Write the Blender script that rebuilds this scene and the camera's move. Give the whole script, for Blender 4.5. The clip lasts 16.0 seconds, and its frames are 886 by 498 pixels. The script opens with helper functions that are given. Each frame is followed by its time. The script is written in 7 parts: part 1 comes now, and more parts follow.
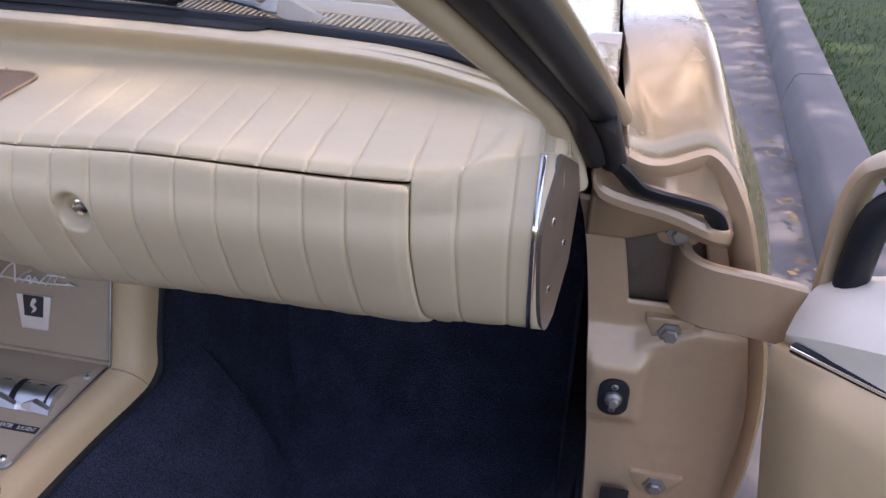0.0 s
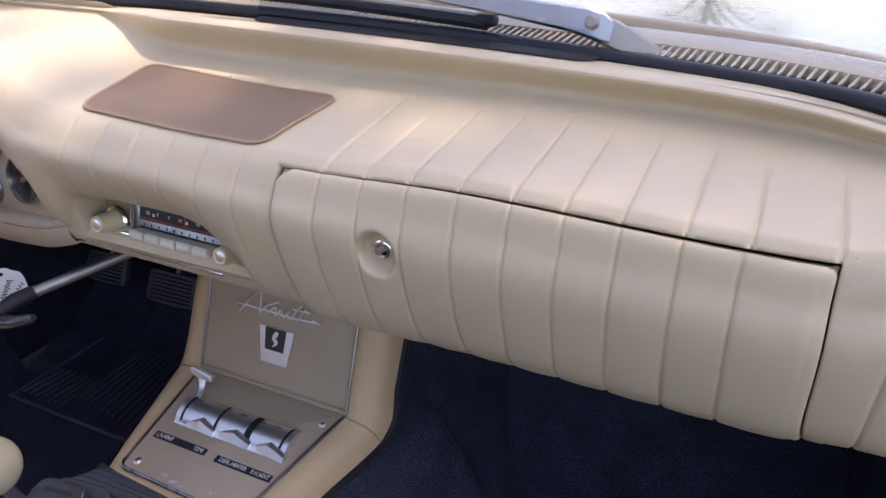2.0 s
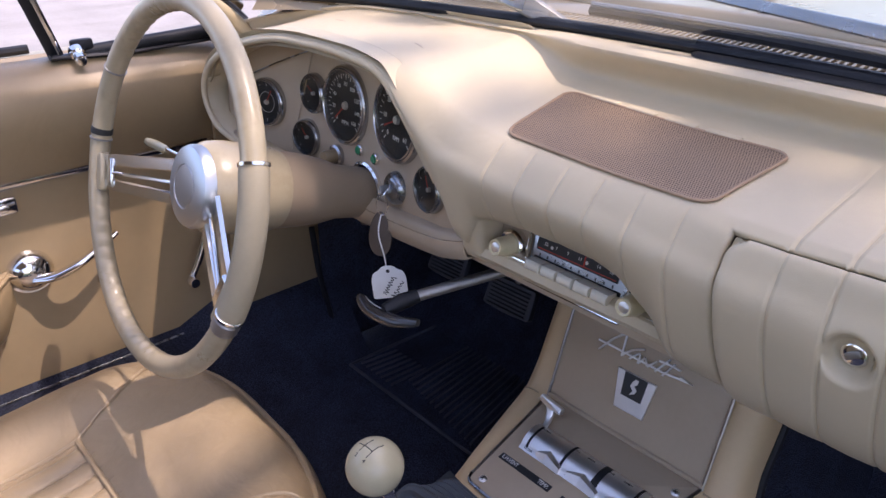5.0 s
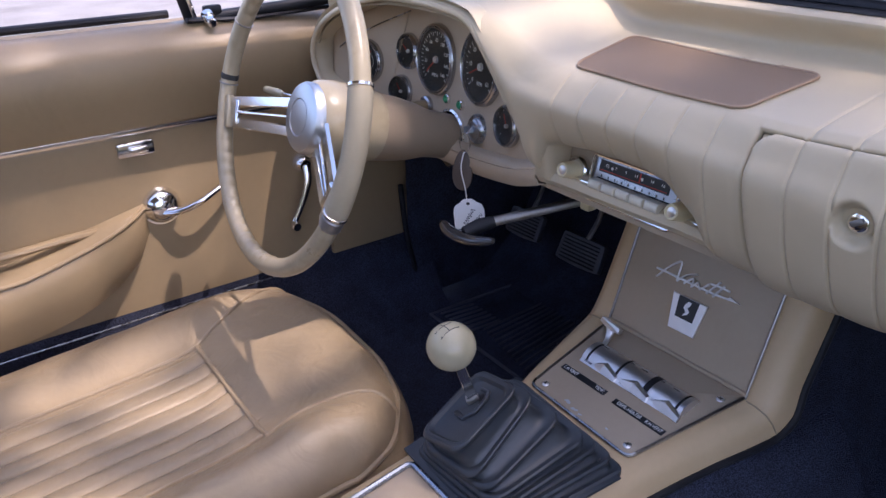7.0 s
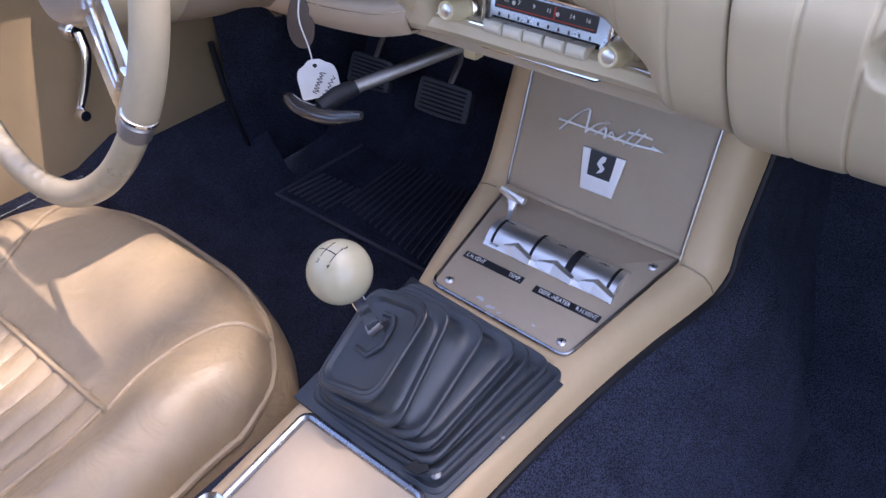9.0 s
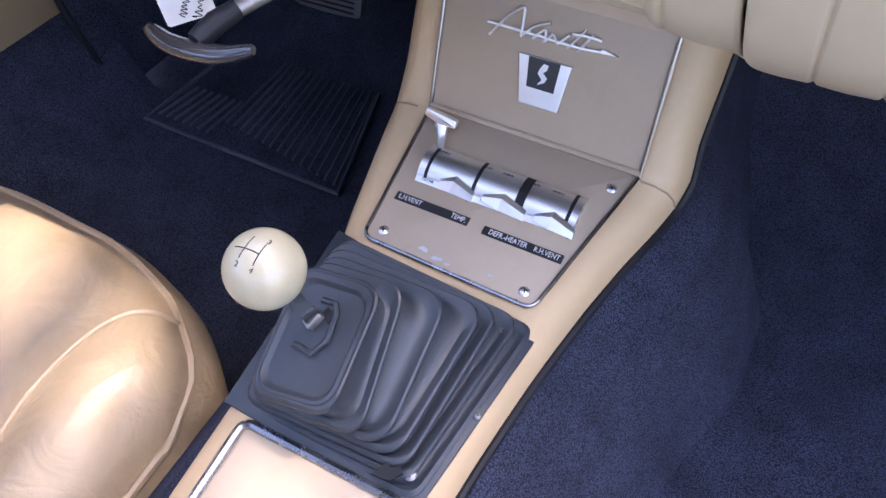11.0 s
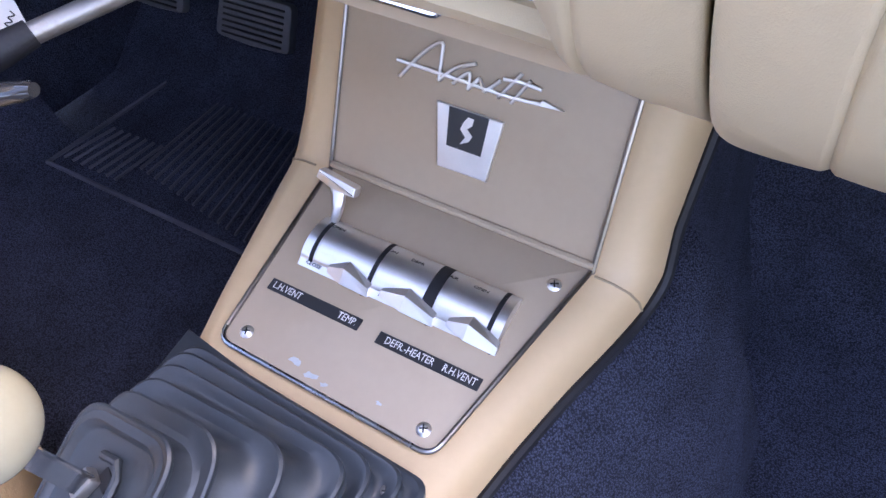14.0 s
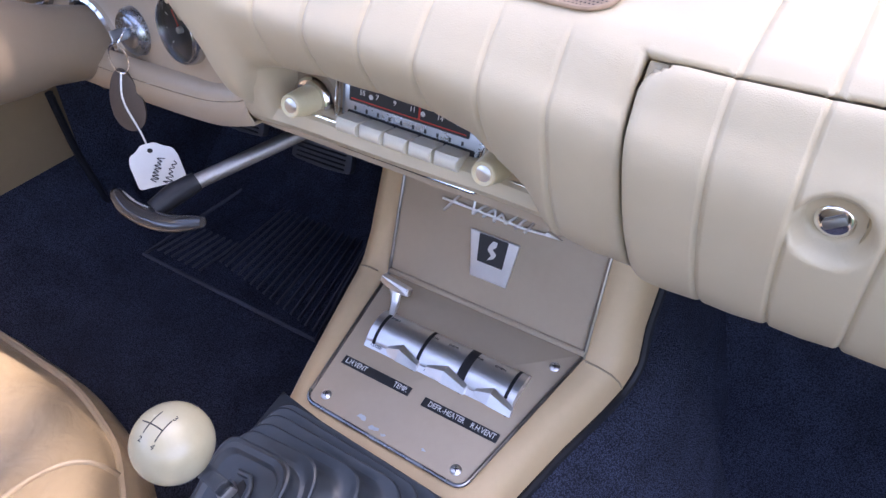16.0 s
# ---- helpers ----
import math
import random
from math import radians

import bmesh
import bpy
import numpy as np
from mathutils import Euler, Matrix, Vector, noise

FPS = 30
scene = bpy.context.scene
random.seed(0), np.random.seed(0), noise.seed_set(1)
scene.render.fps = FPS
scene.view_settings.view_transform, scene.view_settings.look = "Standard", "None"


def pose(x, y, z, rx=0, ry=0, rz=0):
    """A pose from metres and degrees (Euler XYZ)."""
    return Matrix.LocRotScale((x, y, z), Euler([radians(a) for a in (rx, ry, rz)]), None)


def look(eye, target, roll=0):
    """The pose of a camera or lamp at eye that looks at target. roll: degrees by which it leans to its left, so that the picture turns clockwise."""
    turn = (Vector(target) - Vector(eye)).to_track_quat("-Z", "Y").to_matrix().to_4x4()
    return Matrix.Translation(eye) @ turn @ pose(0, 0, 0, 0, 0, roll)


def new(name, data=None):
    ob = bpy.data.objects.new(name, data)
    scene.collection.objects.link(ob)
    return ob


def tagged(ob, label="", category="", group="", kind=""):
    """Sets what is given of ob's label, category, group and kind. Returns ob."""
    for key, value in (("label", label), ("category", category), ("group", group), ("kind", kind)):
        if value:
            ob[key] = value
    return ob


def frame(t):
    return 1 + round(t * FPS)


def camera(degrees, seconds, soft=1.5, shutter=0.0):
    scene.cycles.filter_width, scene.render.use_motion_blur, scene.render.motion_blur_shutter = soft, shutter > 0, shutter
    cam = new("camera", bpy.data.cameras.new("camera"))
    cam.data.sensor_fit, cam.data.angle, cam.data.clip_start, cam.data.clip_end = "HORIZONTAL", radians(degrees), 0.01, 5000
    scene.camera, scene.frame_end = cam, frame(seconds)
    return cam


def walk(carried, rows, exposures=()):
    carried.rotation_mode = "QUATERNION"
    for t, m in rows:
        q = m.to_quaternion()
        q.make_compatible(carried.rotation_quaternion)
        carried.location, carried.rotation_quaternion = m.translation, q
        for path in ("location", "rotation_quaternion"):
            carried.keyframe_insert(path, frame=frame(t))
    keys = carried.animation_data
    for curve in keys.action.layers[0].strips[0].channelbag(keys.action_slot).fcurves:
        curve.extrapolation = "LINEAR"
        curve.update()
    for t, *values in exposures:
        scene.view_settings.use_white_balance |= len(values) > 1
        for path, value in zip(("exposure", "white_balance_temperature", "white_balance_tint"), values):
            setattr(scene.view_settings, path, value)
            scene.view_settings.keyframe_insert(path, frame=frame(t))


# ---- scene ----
cam = camera(61.4, 16.0)
PATH = [
    (0, (0.644, 0.372, 1.091), (0.293, 2.072, 0.099), 1.2),
    (0.5, (0.586, 0.37, 1.08), (0.131, 2.071, 0.133), 1.2),
    (1, (0.54, 0.393, 1.071), (-0.018, 2.083, 0.159), 1.1),
    (1.5, (0.512, 0.416, 1.059), (-0.147, 2.08, 0.167), 1.0),
    (2, (0.475, 0.434, 1.049), (-0.271, 2.06, 0.155), 1.0),
    (2.5, (0.435, 0.458, 1.042), (-0.412, 2.036, 0.15), 0.9),
    (3, (0.389, 0.469, 1.041), (-0.552, 1.987, 0.142), 0.9),
    (3.5, (0.36, 0.465, 1.043), (-0.683, 1.911, 0.136), 0.7),
    (4, (0.336, 0.457, 1.049), (-0.806, 1.822, 0.137), 0.6),
    (4.5, (0.327, 0.439, 1.063), (-0.916, 1.715, 0.152), 0.4),
    (4.7, (0.33, 0.429, 1.07), (-0.945, 1.672, 0.159), 0.3),
    (6.8, (0.462, 0.338, 1.048), (-1.017, 1.367, 0.18), -0.9),
    (7, (0.46, 0.327, 1.032), (-1.006, 1.362, 0.149), -1.0),
    (7.5, (0.444, 0.324, 0.998), (-0.965, 1.385, 0.056), -1.4),
    (8, (0.401, 0.349, 0.994), (-0.896, 1.461, -0.045), -1.7),
    (8.5, (0.326, 0.384, 0.982), (-0.823, 1.546, -0.171), -1.8),
    (9, (0.276, 0.42, 0.98), (-0.712, 1.613, -0.286), -1.5),
    (9.2, (0.257, 0.434, 0.982), (-0.673, 1.633, -0.321), -1.4),
    (11.3, (0.163, 0.509, 0.951), (-0.414, 1.64, -0.594), 0.3),
    (11.5, (0.169, 0.514, 0.94), (-0.402, 1.644, -0.608), 0.6),
    (12, (0.182, 0.559, 0.915), (-0.395, 1.69, -0.63), 0.9),
    (12.5, (0.181, 0.599, 0.89), (-0.419, 1.744, -0.637), 0.9),
    (13, (0.173, 0.628, 0.884), (-0.454, 1.786, -0.621), 0.8),
    (13.5, (0.167, 0.648, 0.877), (-0.48, 1.824, -0.606), 0.6),
    (14, (0.169, 0.668, 0.868), (-0.487, 1.861, -0.597), 0.7),
    (14.5, (0.161, 0.674, 0.871), (-0.505, 1.883, -0.577), 0.7),
    (15, (0.155, 0.673, 0.889), (-0.528, 1.891, -0.542), 0.6),
    (15.5, (0.174, 0.635, 0.936), (-0.551, 1.883, -0.449), 0.6),
    (16, (0.221, 0.56, 0.999), (-0.571, 1.857, -0.301), 0.5),
]
walk(cam, [(t, look(eye, target, roll)) for t, eye, target, roll in PATH], exposures=[(0.0, 2.05, 6900, 28), (4.7, 1.85, 6600, 28), (7.0, 1.75, 6200, 28), (9.0, 2.5, 6200, 28), (11.5, 3.12, 6450, 28), (14.5, 3.32, 6500, 28), (16.0, 2.80, 6350, 28)])
import functools

# ---- light: hazy sun from the front right, through leaves, and the open sky ----
SUN_WAY = Vector((1.0, 0.55, 2.3)).normalized()
world = bpy.data.worlds.new("world")
scene.world = world
world.use_nodes = True
sky = world.node_tree.nodes.new("ShaderNodeTexSky")
sky.sky_type = 'NISHITA'
sky.sun_disc = False
sky.sun_elevation = math.asin(SUN_WAY.z)
sky.sun_rotation = math.atan2(SUN_WAY.x, SUN_WAY.y)
sky.air_density, sky.dust_density, sky.ozone_density = 1.0, 2.5, 1.0
back = world.node_tree.nodes["Background"]
back.inputs["Strength"].default_value = 0.15
world.node_tree.links.new(sky.outputs["Color"], back.inputs["Color"])
sun = new("sun", bpy.data.lights.new("sun", "SUN"))
sun.data.energy, sun.data.angle, sun.data.color = 1.3, radians(0.5), (1.0, 0.93, 0.82)
sun.matrix_world = look(SUN_WAY * 30, (0, 0, 0))

# ---- materials ----
def material(name, base, rough=0.5, metal=0.0, spread=0.08, scale=6.0, grain=0.0, grain_scale=900.0, grain_kind="noise", coat=0.0, stain=None, stain_amount=0.0,
             stain_scale=9.0, rough_spread=0.1, spec=0.5, per_piece=0.0, slack=0.0, slack_scale=22.0):
    """A surface with broad and fine variation of colour, gloss and relief."""
    m = bpy.data.materials.new(name)
    m.use_nodes = True
    t = m.node_tree
    n, l = t.nodes, t.links
    p = n["Principled BSDF"]
    p.inputs["Metallic"].default_value = metal
    p.inputs["Coat Weight"].default_value = coat
    p.inputs["Coat Roughness"].default_value = 0.04
    p.inputs["Specular IOR Level"].default_value = spec
    at = n.new("ShaderNodeTexCoord")
    wide = n.new("ShaderNodeTexNoise")
    wide.inputs["Scale"].default_value, wide.inputs["Detail"].default_value = scale, 5.0
    l.new(at.outputs["Object"], wide.inputs["Vector"])
    fine = n.new("ShaderNodeTexNoise")
    fine.inputs["Scale"].default_value, fine.inputs["Detail"].default_value = scale * 17, 3.0
    l.new(at.outputs["Object"], fine.inputs["Vector"])
    both = n.new("ShaderNodeMath")
    both.operation = 'MULTIPLY_ADD'
    both.inputs[1].default_value = 0.35
    l.new(fine.outputs["Fac"], both.inputs[0])
    l.new(wide.outputs["Fac"], both.inputs[2])
    ramp = n.new("ShaderNodeValToRGB")
    ramp.color_ramp.elements[0].position, ramp.color_ramp.elements[1].position = 0.4, 0.95
    ramp.color_ramp.elements[0].color = (*[c * (1 - spread) for c in base], 1)
    ramp.color_ramp.elements[1].color = (*[min(1, c * (1 + spread)) for c in base], 1)
    l.new(both.outputs[0], ramp.inputs["Fac"])
    colour = ramp.outputs["Color"]
    if stain:
        spots = n.new("ShaderNodeTexNoise")
        spots.inputs["Scale"].default_value, spots.inputs["Detail"].default_value, spots.inputs["Roughness"].default_value = stain_scale, 8.0, 0.65
        l.new(at.outputs["Object"], spots.inputs["Vector"])
        cut = n.new("ShaderNodeMapRange")
        cut.inputs["From Min"].default_value, cut.inputs["From Max"].default_value, cut.inputs["To Max"].default_value = 0.52, 0.72, stain_amount
        l.new(spots.outputs["Fac"], cut.inputs["Value"])
        mix = n.new("ShaderNodeMix")
        mix.data_type = 'RGBA'
        l.new(cut.outputs["Result"], mix.inputs["Factor"])
        l.new(colour, mix.inputs["A"])
        mix.inputs["B"].default_value = (*stain, 1)
        colour = mix.outputs["Result"]
    if per_piece:
        info = n.new("ShaderNodeObjectInfo")
        shift = n.new("ShaderNodeMapRange")
        shift.inputs["To Min"].default_value, shift.inputs["To Max"].default_value = 1 - per_piece, 1 + per_piece
        l.new(info.outputs["Random"], shift.inputs["Value"])
        hsv = n.new("ShaderNodeHueSaturation")
        l.new(shift.outputs["Result"], hsv.inputs["Value"])
        l.new(colour, hsv.inputs["Color"])
        colour = hsv.outputs["Color"]
    l.new(colour, p.inputs["Base Color"])
    gloss = n.new("ShaderNodeMapRange")
    gloss.inputs["To Min"].default_value, gloss.inputs["To Max"].default_value = max(0.02, rough - rough_spread), min(1, rough + rough_spread)
    l.new(both.outputs[0], gloss.inputs["Value"])
    l.new(gloss.outputs["Result"], p.inputs["Roughness"])
    if grain:
        if grain_kind == "cells":
            tex = n.new("ShaderNodeTexVoronoi")
            tex.inputs["Scale"].default_value = grain_scale
            height = tex.outputs["Distance"]
        else:
            tex = n.new("ShaderNodeTexNoise")
            tex.inputs["Scale"].default_value, tex.inputs["Detail"].default_value = grain_scale, 4.0
            height = tex.outputs["Fac"]
        l.new(at.outputs["Object"], tex.inputs["Vector"])
        bump = n.new("ShaderNodeBump")
        bump.inputs["Strength"].default_value, bump.inputs["Distance"].default_value = grain, 0.002
        l.new(height, bump.inputs["Height"])
        l.new(bump.outputs["Normal"], p.inputs["Normal"])
        if slack:
            folds = n.new("ShaderNodeTexNoise")
            folds.inputs["Scale"].default_value, folds.inputs["Detail"].default_value, folds.inputs["Distortion"].default_value = slack_scale, 3.0, 1.2
            l.new(at.outputs["Object"], folds.inputs["Vector"])
            lie_of = n.new("ShaderNodeBump")
            lie_of.inputs["Strength"].default_value, lie_of.inputs["Distance"].default_value = slack, 0.02
            l.new(folds.outputs["Fac"], lie_of.inputs["Height"])
            l.new(lie_of.outputs["Normal"], bump.inputs["Normal"])
    return m


def pane_material(name, tint, gloss=1.0):
    """Clear thin glass: see-through, with a mirror sheen that grows at flat angles."""
    m = bpy.data.materials.new(name)
    m.use_nodes = True
    n, l = m.node_tree.nodes, m.node_tree.links
    n.remove(n["Principled BSDF"])
    clear = n.new("ShaderNodeBsdfTransparent")
    clear.inputs["Color"].default_value = (*tint, 1)
    shine = n.new("ShaderNodeBsdfGlossy")
    shine.inputs["Roughness"].default_value = 0.02
    facing_edge = n.new("ShaderNodeLayerWeight")
    facing_edge.inputs["Blend"].default_value = 0.5
    power = n.new("ShaderNodeMath")
    power.operation = 'POWER'
    power.inputs[1].default_value = 4.0
    l.new(facing_edge.outputs["Facing"], power.inputs[0])
    edge = n.new("ShaderNodeMapRange")
    edge.inputs["To Min"].default_value, edge.inputs["To Max"].default_value = 0.03, 0.75 * gloss
    l.new(power.outputs[0], edge.inputs["Value"])
    mix = n.new("ShaderNodeMixShader")
    l.new(edge.outputs["Result"], mix.inputs["Fac"])
    l.new(clear.outputs["BSDF"], mix.inputs[1])
    l.new(shine.outputs["BSDF"], mix.inputs[2])
    l.new(mix.outputs["Shader"], n["Material Output"].inputs["Surface"])
    return m


DASH = material("dash_vinyl", (0.545, 0.450, 0.300), 0.38, slack=0.05, grain=0.10, grain_scale=1500, grain_kind="cells", spread=0.05, scale=4, stain=(0.47, 0.39, 0.28), stain_amount=0.25, stain_scale=7)
SEAT = material("seat_vinyl", (0.355, 0.262, 0.157), 0.33, slack=0.16, grain=0.12, grain_scale=1100, grain_kind="cells", spread=0.08, scale=7, stain=(0.27, 0.195, 0.12), stain_amount=0.35, stain_scale=11)
TRIM = material("console_vinyl", (0.61, 0.438, 0.248), 0.42, grain=0.06, grain_scale=1300, grain_kind="cells", spread=0.06, scale=9, stain=(0.48, 0.33, 0.19), stain_amount=0.3)
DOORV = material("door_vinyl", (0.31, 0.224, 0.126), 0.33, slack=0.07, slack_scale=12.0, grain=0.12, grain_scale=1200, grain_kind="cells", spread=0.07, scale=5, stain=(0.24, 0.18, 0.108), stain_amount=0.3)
CREAM = material("cream_vinyl", (0.82, 0.73, 0.60), 0.45, grain=0.12, grain_scale=1200, grain_kind="cells", spread=0.05, scale=5)
PANEL = material("fawn_enamel", (0.43, 0.338, 0.235), 0.36, metal=0.05, grain=0.05, grain_scale=1600, spread=0.05, scale=10, stain=(0.37, 0.28, 0.19), stain_amount=0.3, stain_scale=14)
BODY = material("gold_body_paint", (0.33, 0.25, 0.15), 0.26, metal=0.4, spread=0.04, scale=3, coat=0.5, rough_spread=0.06)
JAMB = material("gold_jamb_paint", (0.46, 0.325, 0.20), 0.34, metal=0.3, spread=0.07, scale=9, coat=0.25, grain=0.05, grain_scale=500, stain=(0.32, 0.215, 0.13), stain_amount=0.35, stain_scale=13)
CHROME = material("chrome", (0.82, 0.81, 0.8), 0.1, metal=1.0, spread=0.05, scale=30, rough_spread=0.06, stain=(0.5, 0.47, 0.43), stain_amount=0.35, stain_scale=60)
SATIN = material("satin_metal", (0.80, 0.79, 0.78), 0.36, metal=1.0, spread=0.06, scale=40, grain=0.02, grain_scale=700, rough_spread=0.05)
STEEL = material("dull_steel", (0.32, 0.31, 0.3), 0.42, metal=0.9, spread=0.15, scale=30, stain=(0.2, 0.13, 0.08), stain_amount=0.5, stain_scale=50)
WIPER = material("wiper_metal", (0.46, 0.48, 0.5), 0.2, metal=1.0, spread=0.1, scale=30, stain=(0.2, 0.2, 0.2), stain_amount=0.4, stain_scale=40)
DARKGRIP = material("black_glossy_grip", (0.03, 0.031, 0.034), 0.12, spread=0.2, coat=0.8)
ENDPLATE = material("worn_end_plate_pocket_shade", (0.17, 0.13, 0.1), 0.3, metal=0.4, spread=0.2, scale=14, stain=(0.06, 0.045, 0.035), stain_amount=0.6, stain_scale=16)
EDGE = material("dull_edge_metal", (0.30, 0.285, 0.27), 0.28, metal=1.0, spread=0.2, scale=30, stain=(0.12, 0.1, 0.08), stain_amount=0.5, stain_scale=40)
HUB = material("brushed_hub_metal", (0.33, 0.35, 0.38), 0.24, metal=1.0, spread=0.08, scale=40)
CAPM = material("brushed_cap_metal", (0.52, 0.54, 0.57), 0.34, metal=1.0, spread=0.04, scale=30, rough_spread=0.04)
SPOKE = material("spoke_chrome", (0.72, 0.73, 0.75), 0.12, metal=1.0, spread=0.03, scale=20, rough_spread=0.03)
WRAP = material("grip_cover_vinyl", (0.36, 0.305, 0.21), 0.5, spread=0.06, scale=20, grain=0.3, grain_scale=1700, grain_kind="cells")
# COLUMN: fawn enamel darkened, the shadow on the column put into its colour
COLUMN = material("shaded_column_paint", (0.27, 0.205, 0.142), 0.36, spread=0.07, scale=12, stain=(0.21, 0.16, 0.105), stain_amount=0.3, stain_scale=14)
MATM = material("worn_mat_rubber", (0.075, 0.08, 0.105), 0.6, spread=0.3, scale=12)
LEVER = material("polished_lever_metal", (0.86, 0.85, 0.83), 0.36, metal=1.0, spread=0.05, scale=60)
CARPET = material("black_carpet", (0.060, 0.068, 0.107), 0.95, spread=0.35, scale=20, spec=0.2)
loops = CARPET.node_tree.nodes
yarn = loops.new("ShaderNodeTexVoronoi")
yarn.inputs["Scale"].default_value = 650.0
lie = loops.new("ShaderNodeTexCoord")
CARPET.node_tree.links.new(lie.outputs["Object"], yarn.inputs["Vector"])
tuft = loops.new("ShaderNodeMapRange")
tuft.inputs["From Max"].default_value, tuft.inputs["To Min"].default_value, tuft.inputs["To Max"].default_value = 0.7, 1.7, 0.35
CARPET.node_tree.links.new(yarn.outputs["Distance"], tuft.inputs["Value"])
shade = loops.new("ShaderNodeHueSaturation")
CARPET.node_tree.links.new(tuft.outputs["Result"], shade.inputs["Value"])
CARPET.node_tree.links.new(loops["Principled BSDF"].inputs["Base Color"].links[0].from_socket, shade.inputs["Color"])
CARPET.node_tree.links.new(shade.outputs["Color"], loops["Principled BSDF"].inputs["Base Color"])
pile = loops.new("ShaderNodeBump")
pile.invert = True
pile.inputs["Strength"].default_value, pile.inputs["Distance"].default_value = 1.0, 0.0025
CARPET.node_tree.links.new(yarn.outputs["Distance"], pile.inputs["Height"])
CARPET.node_tree.links.new(pile.outputs["Normal"], loops["Principled BSDF"].inputs["Normal"])
BUTTON = material("cream_button_plastic", (0.66, 0.60, 0.47), 0.3, spread=0.05, scale=40)
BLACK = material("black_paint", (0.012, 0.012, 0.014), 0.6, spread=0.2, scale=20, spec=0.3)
PEDAL = material("worn_pedal_rubber", (0.075, 0.078, 0.09), 0.5, spec=0.4, spread=0.25, scale=30, grain=0.08, grain_scale=500, stain=(0.14, 0.135, 0.13), stain_amount=0.35, stain_scale=40)
RUBBER = material("black_rubber", (0.013, 0.014, 0.018), 0.45, spec=0.3, spread=0.25, scale=18, grain=0.08, grain_scale=500, stain=(0.04, 0.038, 0.036), stain_amount=0.3, stain_scale=24)
BOOT = material("grey_black_rubber", (0.034, 0.041, 0.050), 0.36, spread=0.2, scale=14, grain=0.05, grain_scale=600, stain=(0.07, 0.066, 0.058), stain_amount=0.35, stain_scale=20)
IVORY = material("ivory_plastic", (0.41, 0.375, 0.255), 0.2, spread=0.05, scale=25, coat=0.3, stain=(0.36, 0.31, 0.2), stain_amount=0.3, stain_scale=30)
KNOB = material("cream_knob_plastic", (0.66, 0.56, 0.34), 0.3, spread=0.06, scale=40)
WHEEL = material("fawn_wheel_plastic", (0.37, 0.305, 0.20), 0.28, spread=0.07, scale=16, coat=0.35, stain=(0.22, 0.165, 0.095), stain_amount=0.5, stain_scale=22)
GRILLE = material("speaker_mesh_brown", (0.37, 0.245, 0.155), 0.55, metal=0.2, spread=0.12, scale=14, stain=(0.3, 0.2, 0.13), stain_amount=0.4, stain_scale=12)
BEZEL = material("worn_bezel_chrome", (0.45, 0.45, 0.46), 0.2, metal=1.0, spread=0.1, scale=60, rough_spread=0.08)
DIAL = material("dial_black", (0.022, 0.023, 0.025), 0.35, spread=0.2)
WHITE = material("white_print", (0.78, 0.77, 0.74), 0.5, spread=0.03)
INK = material("black_print", (0.02, 0.02, 0.02), 0.6, spread=0.1)
RED = material("red_print", (0.55, 0.05, 0.03), 0.5, spread=0.05)
GREEN = material("green_lens", (0.02, 0.22, 0.1), 0.2, spread=0.05)
PAPER = material("white_card", (0.78, 0.77, 0.74), 0.8, spread=0.05, scale=50)
LEATHER = material("brown_leather", (0.09, 0.065, 0.05), 0.55, grain=0.2, grain_scale=900, spread=0.2, scale=30)
HEADLINER = material("headliner_cloth", (0.42, 0.37, 0.3), 0.9, spread=0.05, scale=10)
GLASS = pane_material("clear_glass", (0.84, 0.87, 0.85))
ASPHALT = material("road_concrete", (0.25, 0.235, 0.22), 0.9, spread=0.2, scale=2.2, grain=0.5, grain_scale=90, stain=(0.12, 0.11, 0.1), stain_amount=0.6, stain_scale=1.3)
CURB = material("curb_concrete", (0.15, 0.14, 0.14), 0.9, spread=0.15, scale=4, grain=0.4, grain_scale=130, stain=(0.11, 0.1, 0.09), stain_amount=0.55, stain_scale=3)
EARTH = material("lawn_soil", (0.022, 0.045, 0.006), 0.95, spread=0.3, scale=5, grain=0.4, grain_scale=60)
GRASSM = material("grass_blades", (0.035, 0.085, 0.004), 0.6, spec=0.15, spread=0.4, scale=3)
BARK = material("bark", (0.11, 0.08, 0.055), 0.9, spread=0.35, scale=6, grain=0.9, grain_scale=40)
LEAF = material("leaf_green", (0.06, 0.10, 0.025), 0.5, spread=0.45, scale=1.7)
LITTER = material("dry_leaf", (0.2, 0.14, 0.07), 0.8, spread=0.4, scale=30)
ORANGE = material("orange_bloom", (0.7, 0.3, 0.02), 0.6, spread=0.3, scale=4)
WALLM = material("house_stucco", (0.6, 0.55, 0.47), 0.9, spread=0.08, scale=3, grain=0.3, grain_scale=60)
ROOFM = material("roof_tile", (0.22, 0.12, 0.08), 0.8, spread=0.25, scale=8)

